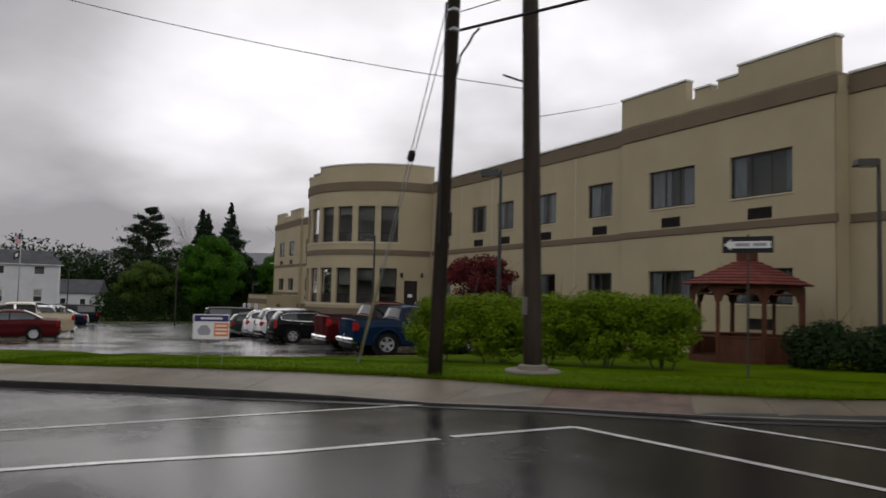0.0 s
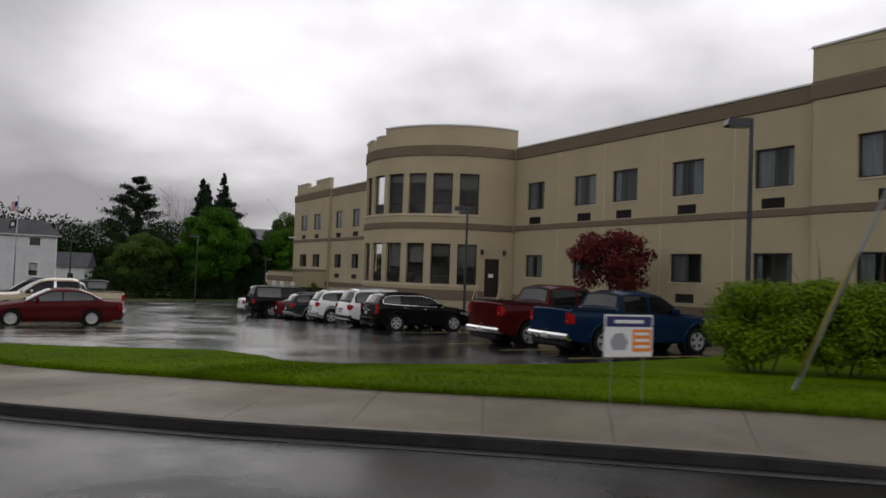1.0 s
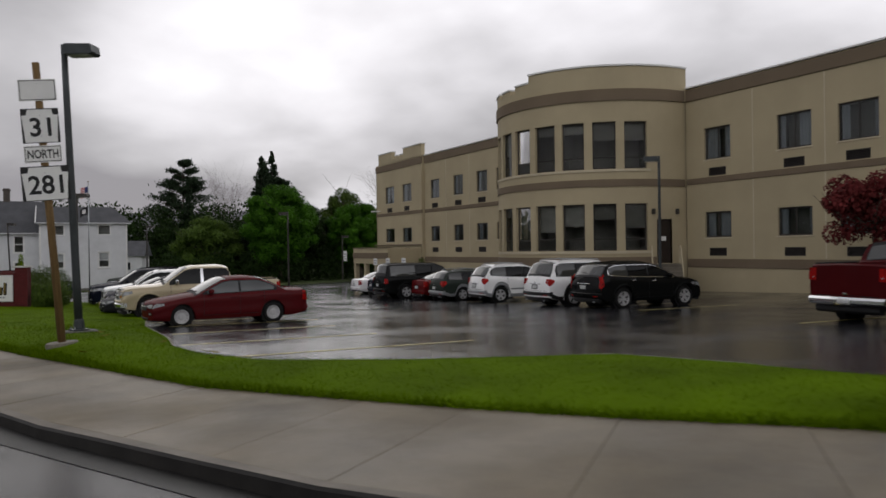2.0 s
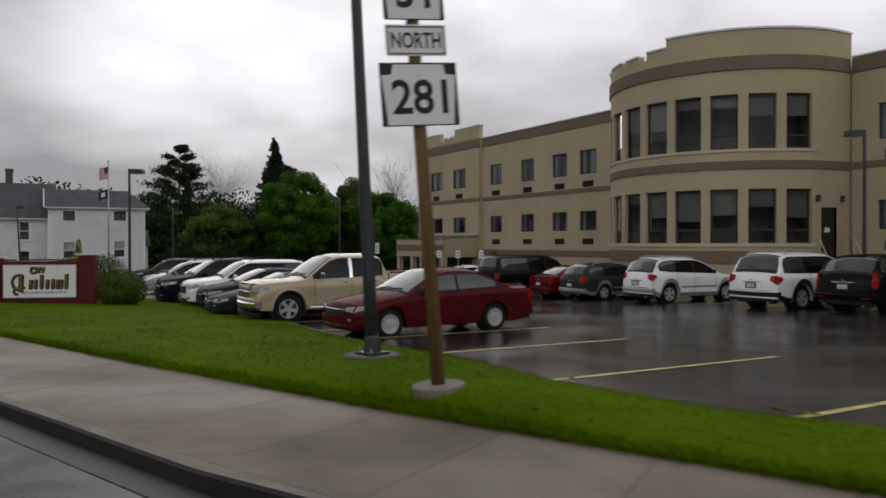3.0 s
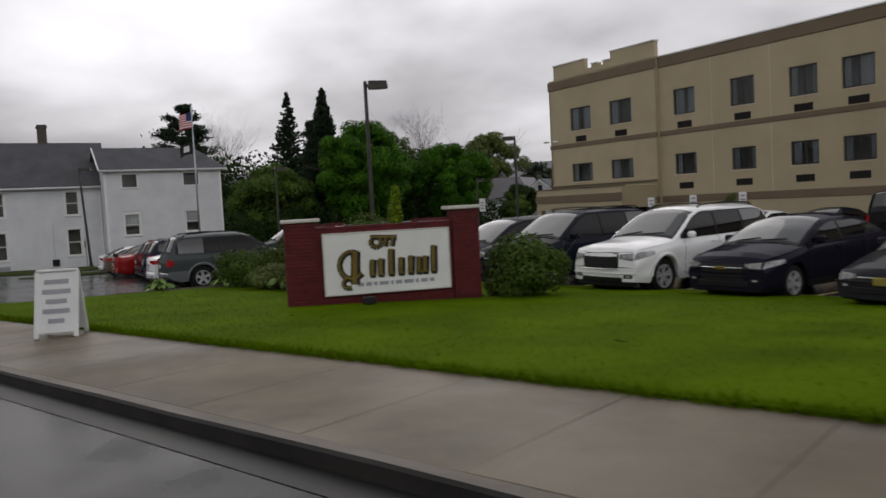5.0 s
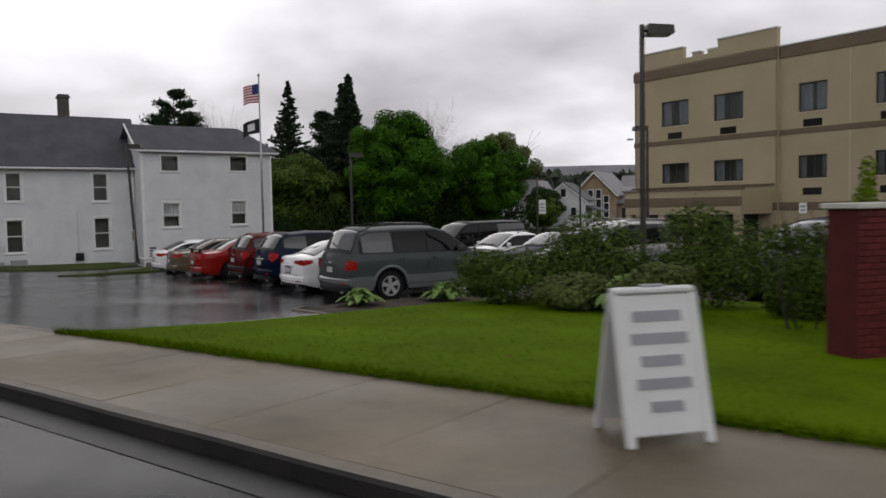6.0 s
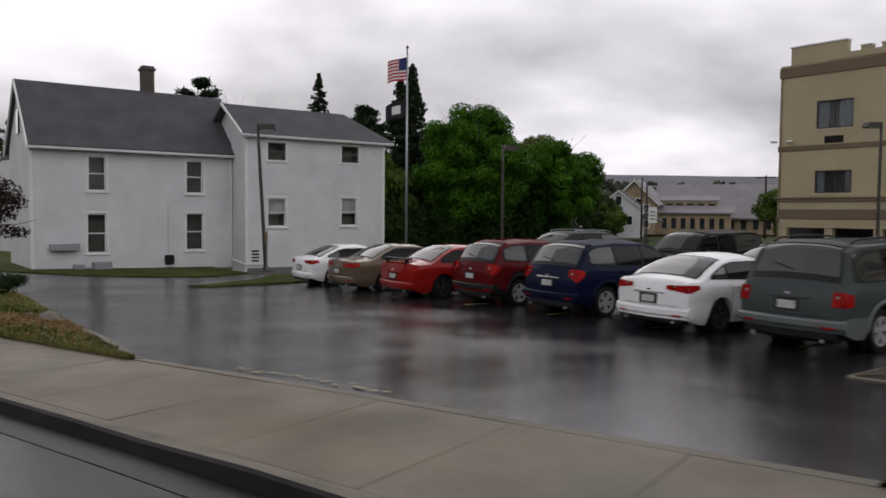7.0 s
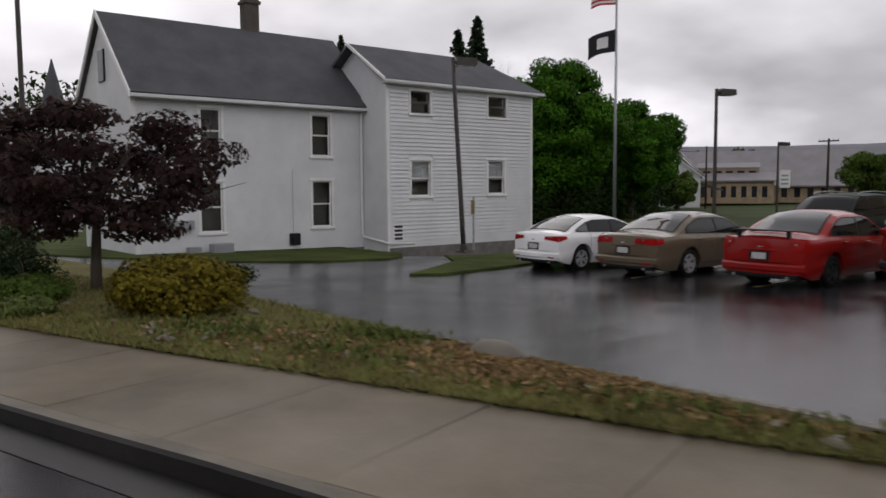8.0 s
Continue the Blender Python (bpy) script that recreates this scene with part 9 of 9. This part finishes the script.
grass("lawn_grass", strew(-69.2, -20, 120000, 1, 0.05, 9.0, -0.01), 0.042, M["blade"], "short mown grass blades of the lawn", 2)
grass("lawn_grass", strew(-22, -4, 60000, 3, 0.05, 7.0, -0.01), 0.045, M["blade"], "short mown grass blades of the corner lawn", 4)
grass("turf_edge", strew(-69.2, -5, 26000, 5, 0.07, 0.12, -0.02), 0.085, M["blade"], "longer grass hanging over the pavement edge", 6)
grass("verge_weeds", strew(-97, -77.6, 34000, 7, 0.04, 4.0, -0.01), 0.075, M["weed_blade"], "uneven pale weeds of the verge", 8, 0.2)
rng_v = random.Random(4)
for i in range(46):
    x = rng_v.uniform(-94, -78)
    y = rng_v.uniform(y_turf(x) + 0.1, max(y_turf(x) + 0.3, min(y_edge(x), y_turf(x) + 2.5)))
    s = rng_v.uniform(0.04, 0.11)
    g = Mesh()
    n = 7
    g.tube([(0, 0, -0.02), (0, 0, s * 0.25), (s * 0.1, 0, s * 0.6)], [s, s * 0.95, s * 0.4], n)
    g.v = [(v[0] * (1 + 0.3 * math.sin(k * 2.7 + i)), v[1] * (1 + 0.25 * math.cos(k * 1.9 + i)), v[2]) for k, v in enumerate(g.v)]
    solid("stone", g, M["concrete"], "small pale stone lying on the verge", "stone", "stones on the verge", m=pose(x, y, z_lawn(x, y)))
for i in range(22):
    x = rng_v.uniform(-68, -30)
    y = rng_v.uniform(y_turf(x) + 0.2, y_turf(x) + 2.2)
    g = Mesh().grid([[(0.09 * a, 0.035 * b * math.sin(math.pi * (a + 1.05) / 2.1), 0.012 * a * a + 0.01 * b * b) for b in (-1, 0, 1)] for a in (-1, -0.5, 0, 0.5, 1)])
    solid("dead_leaf", g, M["shrub_gold"], "fallen pale leaf lying on the lawn", "leaf", "fallen leaves", m=pose(x, y, z_lawn(x, y) + 0.05, rng_v.uniform(-15, 15), rng_v.uniform(-15, 15), rng_v.uniform(0, 360)))

# leaf litter, edging stones, fresh weeds and scraps on the verge
def verge_patch(cx, cy, rx, ry, n, seed):
    rng = np.random.default_rng(seed)
    q = rng.normal(0, 0.45, (n, 2)) * np.array([rx, ry]) + np.array([cx, cy])
    return np.array([(x, y, z_lawn(x, y) + 0.035) for x, y in q if y_turf(x) + 0.02 < y < y_edge(x) - 0.02])


rng_l = np.random.default_rng(71)
spots = np.concatenate([verge_patch(*q) for q in ((-83.0, 3.9, 1.3, 0.8, 1500, 1), (-81.8, 3.6, 1.2, 0.6, 1100, 2), (-80.4, 2.9, 1.4, 0.5, 500, 3), (-85.5, 3.2, 2.2, 0.9, 600, 4), (-82.4, 3.0, 1.4, 0.5, 500, 5))])
lit = leaves_at(spots, np.tile([0.0, 0.0, 0.0], (len(spots), 1)) + rng_l.normal(0, 0.2, (len(spots), 3)) * [1, 1, 0.2], 0.075, rng_l, M["litter"], "leaf_litter", 0.0, 0.6, 0.35)
tagged(new("leaf_litter", lit), "brown dry leaf litter strewn over the weedy verge", "leaf litter", kind="stuff")
for i, q in enumerate(((-84.6, 4.0, 0.9, 0.5, 320, 11), (-86.2, 3.1, 1.1, 0.6, 300, 12), (-84.2, 2.9, 0.9, 0.3, 140, 13), (-80.9, 2.6, 1.2, 0.4, 130, 14), (-79.3, 2.7, 1.1, 0.3, 110, 15))):
    sp = verge_patch(*q)
    sp[:, 2] += rng_l.uniform(0.0, 0.10, len(sp))
    tagged(new("weed_clump", leaves_at(sp, np.tile([0.0, 0.0, 0.8], (len(sp), 1)), 0.095, rng_l, M["weed_green"], "weed_clump", 0.0, 0.35, 0.5)), "fresh green leafy weeds sprouting on the verge", "weeds", kind="stuff")
for i in range(17):
    x = -84.7 + 0.30 * i + rng_v.uniform(-0.06, 0.06)
    if i in (9, 10, 14):
        continue
    y, a, b = y_edge(x) - rng_v.uniform(0.02, 0.12), rng_v.uniform(0.06, 0.11), rng_v.uniform(0.035, 0.06)
    g = Mesh().tube([(0, 0, -0.04), (0, 0, 0.012), (0, 0, 0.035)], [1.0, 0.95, 0.7], 8)
    g.v = [(v[0] * a * (1 + 0.2 * math.sin(k * 2.3 + i)), v[1] * b * (1 + 0.2 * math.cos(k * 1.7 + i)), v[2]) for k, v in enumerate(g.v)]
    solid("edging_stone", g, M["concrete"] if i % 4 == 1 else M["kerb"], "flat pale stone at the edge of the verge", "stone", "stones on the verge", m=pose(x, y, z_lawn(x, y) + 0.02, 0, 0, -18 + rng_v.uniform(-20, 20)))
big = Mesh().tube([(0, 0, -0.08), (0, 0, 0.05), (0, 0, 0.14), (0, 0, 0.18)], [0.34, 0.33, 0.24, 0.08], 11)
big.v = [(v[0] * (1 + 0.12 * math.sin(k * 2.1)), v[1] * 0.6 * (1 + 0.12 * math.cos(k * 1.3)), v[2]) for k, v in enumerate(big.v)]
solid("boulder", big, M["concrete"], "low grey boulder among the verge weeds", "stone", m=pose(-83.1, 3.95, z_lawn(-83.1, 3.95), 0, 0, -15), smooth=True)
for x, y in ((-81.6, 2.75), (-81.2, 2.95), (-80.25, 2.45), (-79.9, 2.35), (-84.9, 2.5), (-86.6, 2.7), (-87.3, 2.9), (-85.8, 2.6), (-83.9, 2.35)):
    g = Mesh().grid([[(0.03 * a, 0.02 * b, 0.010 * math.sin(a * 2 + b)) for b in (-1, 0, 1)] for a in (-1, -0.4, 0.3, 1)])
    solid("paper_scrap", g, M["concrete"], "crumpled pale scrap lying among the weeds", "litter", "scraps on the verge", m=pose(x, y, z_lawn(x, y) + 0.085, rng_v.uniform(-15, 15), rng_v.uniform(-15, 15), rng_v.uniform(0, 360)))
for i in range(90):
    x = rng_v.uniform(-95, -77.8)
    y = rng_v.uniform(y_turf(x) + 0.1, max(y_turf(x) + 0.3, min(y_edge(x), y_turf(x) + 3.2)))
    g = Mesh().grid([[(0.06 * a, 0.03 * b * math.sin(math.pi * (a + 1.05) / 2.1), 0.015 * a * a + 0.012 * b * b) for b in (-1, 0, 1)] for a in (-1, -0.5, 0, 0.5, 1)])
    solid("dead_leaf", g, M["dead_leaf"], "brown dead leaf lying among the weeds", "leaf", "dead leaves on the verge", m=pose(x, y, z_lawn(x, y) + 0.045, rng_v.uniform(-25, 25), rng_v.uniform(-25, 25), rng_v.uniform(0, 360)))


# thin sapling before the wing
broad_tree("sapling", -63.1, 37.5, z_lot(-63.1, 37.5) + 0.0, 2.3, 1.6, M["leaf_pale"], "thin yellow-green sapling before the wing", 91, n=1200, leaf=0.12, bottom=0.30, lobe=0.34, count=12, trunk=0.03)

# ---- the distance ----
gh = thing("gabled_house", pose(-107.1, 84.4, -1.7, 0, 0, 20), "small white gabled house with a grey roof", "house")
part("wall", Mesh().prism([(-2.7, 0), (2.7, 0), (2.7, 3.6), (0, 5.7), (-2.7, 3.6)], 0, 9.0), M["siding"], gh)
for s in (-1, 1):
    part("roof", Mesh().prism([(0, 5.78), (s * 3.1, 3.38), (s * 3.1, 3.52), (0, 5.95)], -0.35, 9.3), M["shingle"], gh, "grey shingled roof slope")
    part("barge_board", Mesh().prism([(0, 5.62), (s * 3.1, 3.22), (s * 3.1, 3.38), (0, 5.80)], -0.40, -0.34), M["frame_white"], gh)
for x, z in ((0, 4.0), (-1.3, 1.6), (1.3, 1.6)):
    w = part("window", Mesh().box(x - 0.42, -0.06, z - 0.1, x + 0.42, 0.02, z + 1.1), M["frame_white"], gh)
    part("pane", Mesh().box(x - 0.32, -0.075, z, x + 0.32, -0.062, z + 1.0), M["pane"], w)
part("porch_roof", Mesh().prism([(2.7, 2.6), (5.2, 1.9), (5.2, 2.05), (2.7, 2.85)], 1, 8), M["shingle"], gh)
ah = thing("grey_house", pose(-117, 90.0, -1.7, 0, 0, 20), "grey roofed house half hidden by trees", "house")
part("wall", Mesh().box(-4, 0, 0, 4, 8, 3.2), M["siding"], ah)
part("roof", Mesh().prism([(-4.4, 3.1), (4.4, 3.1), (2.2, 6.6), (-2.2, 6.6)], -0.4, 8.4), M["church_roof"], ah, "grey hipped roof")

CH = pose(-115.9, 110.3, -1.9, 0, 0, 14)
ch = thing("church", CH, "tan stone church with a large grey roof and pale trim", "church")
part("gable_wall", Mesh().prism([(-3.3, 0), (3.3, 0), (3.3, 5.0), (0, 8.3), (-3.3, 5.0)], 0, 12), M["church_stone"], ch)
for s in (-1, 1):
    part("gable_roof", Mesh().prism([(0, 8.35), (s * 3.9, 4.45), (s * 3.9, 4.65), (0, 8.6)], -0.5, 14), M["church_roof"], ch)
    part("gable_trim", Mesh().prism([(0, 8.15), (s * 3.9, 4.25), (s * 3.9, 4.5), (0, 8.42)], -0.6, -0.5), M["frame_white"], ch, "pale trim board")
for c, b, h in ((-1.9, 1.0, 3.6), (-0.65, 1.0, 4.6), (0.65, 1.0, 4.6), (1.9, 1.0, 3.6)):
    w = part("window", Mesh().box(c - 0.5, -0.10, b - 0.1, c + 0.5, 0.02, b + h), M["frame_white"], ch, "tall pale framed window")
    for k in range(3):
        part("pane", Mesh().box(c - 0.38, -0.12, b + 0.05 + k * h / 3, c + 0.38, -0.105, b + (k + 0.92) * h / 3), M["pane"], w)
part("side_wall", Mesh().box(3.3, 2.0, 0, 14, 5, 3.4), M["church_stone"], ch)
part("dormer_wall", Mesh().box(3.3, 5.0, 3.0, 12, 5.6, 5.2), M["church_stone"], ch)
part("side_roof", Mesh().prism([(1.4, 3.2), (5.3, 4.4), (5.3, 4.6), (1.4, 3.4)], 3.2, 14.6, "x"), M["church_roof"], ch, "low grey lean-to roof")
part("dormer_roof", Mesh().prism([(4.8, 5.15), (8.0, 5.9), (8.0, 6.1), (4.8, 5.35)], 3.2, 12.2, "x"), M["church_roof"], ch)
for k in range(5):
    part("dormer_window", Mesh().box(4.2 + k * 1.6, 4.97, 3.9, 5.2 + k * 1.6, 4.99, 4.8), M["pane"], ch)
for k in range(7):
    part("side_window", Mesh().box(4.0 + k * 1.4, 1.96, 0.9, 4.7 + k * 1.4, 1.99, 2.5), M["pane"], ch)
part("nave_wall", Mesh().box(3, 8.5, 0, 30, 24, 3.0), M["church_stone"], ch)
part("nave_roof", Mesh().prism([(7.6, 2.6), (15.5, 8.2), (24.8, 2.6), (24.8, 2.4), (15.5, 7.9), (7.6, 2.4)], 1.5, 27, "x"), M["church_roof"], ch, "great grey church roof")
for k in range(9):
    part("nave_window", Mesh().box(13.5 + k * 1.8, 8.46, 0.8, 14.3 + k * 1.8, 8.49, 2.2), M["pane"], ch)

# wooded hill with haze painted into its colour, and the line of woods along the horizon
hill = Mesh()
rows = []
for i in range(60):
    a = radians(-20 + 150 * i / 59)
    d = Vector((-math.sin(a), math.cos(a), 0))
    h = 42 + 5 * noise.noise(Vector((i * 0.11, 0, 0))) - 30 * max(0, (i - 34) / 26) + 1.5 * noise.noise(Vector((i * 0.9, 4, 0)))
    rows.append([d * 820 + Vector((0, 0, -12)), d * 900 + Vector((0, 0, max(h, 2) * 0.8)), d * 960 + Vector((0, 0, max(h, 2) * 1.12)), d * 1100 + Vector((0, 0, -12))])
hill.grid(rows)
solid("backdrop", hill, M["hill"], "wooded hill on the horizon, haze painted into its pale grey", "hill", kind="structure", smooth=True)

rng_w = np.random.default_rng(77)
wood_lobes = []
for i in range(230):
    f = i / 230
    a = radians(24 + 84 * f + rng_w.uniform(-1, 1))
    dist = rng_w.uniform(185, 290)
    r = rng_w.uniform(3, 5)
    wood_lobes.append((-40 - math.sin(a) * dist, math.cos(a) * dist, -2 + rng_w.uniform(0.7, 1.15) * r, r, r, r * rng_w.uniform(0.9, 1.5)))
pos, out = lobe_points(wood_lobes, 90000, rng_w)
tagged(new("far_woods", leaves_at(pos, out, 1.9, rng_w, M["far_wood"], "far_woods", 0.0, 0.8)), "line of dark woods along the horizon", "woods", kind="stuff")
near_lobes = []
for i in range(46):
    f = i / 45
    x, y = -150 + 8 * f + rng_w.uniform(-5, 5), 34 + 62 * f
    r = rng_w.uniform(3.6, 5.6)
    near_lobes.append((x, y, -2 + r * rng_w.uniform(0.8, 1.3), r, r, r * 1.15))
pos, out = lobe_points(near_lobes, 34000, rng_w)
tagged(new("far_woods", leaves_at(pos, out, 0.6, rng_w, M["leaf_deep"], "far_woods")), "belt of dark green trees behind the houses", "woods", kind="stuff")
# woods and house fronts across the street, behind the walk
back_lobes = []
for i in range(120):
    x, r = -190 + 250 * i / 120, rng_w.uniform(3, 5)
    back_lobes.append((x, rng_w.uniform(-42, -34), -1 + r * rng_w.uniform(0.8, 1.5), r, r, r * 1.3))
pos, out = lobe_points(back_lobes, 16000, rng_w)
tagged(new("far_woods", leaves_at(pos, out, 1.2, rng_w, M["far_wood"], "far_woods", 0.0, 0.8)), "row of dark trees across the street", "woods", kind="stuff")

# small things at the street's far end
sp = thing("spire", pose(-121.5, 20.8, -2), "dark slender church spire beyond the trees", "spire")
part("tower", Mesh().box(-0.9, -0.9, 0, 0.9, 0.9, 6.3), M["siding"], sp)
part("spire_roof", Mesh().tube([(0, 0, 6.25), (0, 0, 6.4), (0, 0, 10.0)], [1.0, 0.9, 0.03], 8), M["shingle"], sp, "dark pointed spire roof")
fh = thing("far_house", pose(-135, 39.0, -2, 0, 0, 60), "pale grey far house with a dark roof", "house")
part("wall", Mesh().box(-5, 0, 0, 5, 7, 3.4), M["siding"], fh)
part("roof", Mesh().prism([(-0.4, 3.3), (7.4, 3.3), (3.5, 5.6)], -5.4, 5.4, "x"), M["shingle"], fh)
for x in (-3, 0, 3):
    w = part("window", Mesh().box(x - 0.5, -0.05, 1.2, x + 0.5, 0.02, 2.5), M["frame_white"], fh)
    part("pane", Mesh().box(x - 0.4, -0.07, 1.3, x + 0.4, -0.052, 2.4), M["pane"], w)

# ---- pieces laid on last: paving slabs, clapboards, bricks ----
pave_bed = Mesh()
pairs = []
for (k0, t0), (k1, t1) in zip(WALK[1:-1], WALK[2:]):
    n = max(1, round(((Vector(k1) - Vector(k0)).length + (Vector(t1) - Vector(t0)).length) / 2 / 1.52))
    for i in range(n):
        pairs.append((Vector(k0).lerp(Vector(k1), i / n), Vector(t0).lerp(Vector(t1), i / n)))
pairs.append((Vector(WALK[-1][0]), Vector(WALK[-1][1])))
pave_bed.grid([[(k.x, k.y, z_side(k.x) - 0.022), (t.x, t.y, z_side(t.x) + z_back(t.x) - 0.022), (t.x, t.y, z_side(t.x) - 0.3)] for k, t in [(k.lerp(t, 0.06), t) for k, t in pairs]])
pavement = solid("pavement", pave_bed, M["gutter"], "damp pale concrete pavement of large cast slabs", "pavement", kind="structure")
slab_seed = random.Random(12)
for (k0, t0), (k1, t1) in zip(pairs, pairs[1:]):
    w0, w1 = t0 - k0, t1 - k1
    q = [k0 + w0.normalized() * 0.172, k1 + w1.normalized() * 0.172, t1 + w1.normalized() * 0.02, t0 + w0.normalized() * 0.02]
    c = sum(q, Vector((0, 0))) / 4
    tilt = slab_seed.uniform(-0.004, 0.004)
    def ring_of(gap, dz):
        out = []
        for i, p in enumerate(q):
            d = c - p
            r = p + d.normalized() * gap
            out.append((r.x, r.y, z_side(r.x) + dz + (tilt if i < 2 else z_back(r.x) - tilt)))
        return out
    v = ring_of(0.004, -0.06) + ring_of(0.004, 0.0) + ring_of(0.012, 0.004)
    f = [(8, 9, 10, 11)]
    for a in (0, 4):
        f += [(a + i, a + (i + 1) % 4, a + 4 + (i + 1) % 4, a + 4 + i) for i in range(4)]
    part("slab", Mesh().add(v, f), M["ramp_slab"] if -8.6 < c.x < -6.4 else M["slab"], pavement, "rusty brown tactile ramp slab" if -8.6 < c.x < -6.4 else "")

# clapboards: one long lapped board a course, cut at the windows
def clapboards(parent, s0, s1, z0, z1, y, holes, pitch, lap):
    k = 0
    while z0 + k * pitch < z1 - 0.02:
        za, zb = z0 + k * pitch, min(z0 + (k + 1) * pitch, z1)
        cuts = sorted([(h[0] - 0.10, h[1] + 0.10) for h in holes if h[2] - 0.10 < zb and h[3] + 0.12 > za])
        a = s0
        spans = []
        for c, d in cuts:
            if c > a:
                spans.append((a, c))
            a = max(a, d)
        if a < s1:
            spans.append((a, s1))
        for a, b in spans:
            part("clapboard", Mesh().add([(a, y - lap, za), (b, y - lap, za), (b, y - 0.004, zb), (a, y - 0.004, zb), (a, y, za), (b, y, za)], [(0, 1, 2, 3), (4, 5, 1, 0), (0, 3, 4), (1, 5, 2)]), M["siding"], parent)
        k += 1


clapboards(house, -6.44, 2.04, HB + 0.35, 4.20, 0.0, MAIN_W, 0.115, 0.024)
clapboards(house, 2.20, 9.50, HB + 0.35, 5.0, -1.77, EXT_W, 0.15, 0.045)

# bricks of the sign wall, course by course, on its face and its ends
def brick_face(parent, s0, s1, z0, z1, y, mat, skip=None, length=0.215, high=0.067, joint=0.010, top=None):
    k, z = 0, z0
    rs_ = random.Random(3)
    while z + high <= z1 + 0.001:
        s = s0 - (length / 2 if k % 2 else 0)
        while s < s1 - 0.02:
            a, b = max(s, s0), min(s + length - joint, s1)
            lim = z1 if top is None else top((a + b) / 2)
            if b - a > 0.04 and z + high <= lim + 0.03 and not (skip and skip[0] < (a + b) / 2 < skip[1] and skip[2] < z + high / 2 < skip[3]):
                part("brick", Mesh().box(a, y - 0.013 + rs_.uniform(-0.002, 0.002), z, b, y + 0.02, z + high - joint, 0.003), mat, parent)
            s += length
        z += high + 0.001
        k += 1


brick_face(bs, -0.10, 2.52, -0.50, 1.22, 0.012, M["brick_red"], skip=(0.05, 2.39, -0.20, 0.88), top=lambda s: 1.06 + 0.09 * abs(s - 1.05) / 1.3)
brick_face(bs, -0.69, -0.10, -0.55, 1.16, -0.038, M["brick_red"])
brick_face(bs, 2.52, 3.05, -0.45, 1.26, -0.038, M["brick_red"])
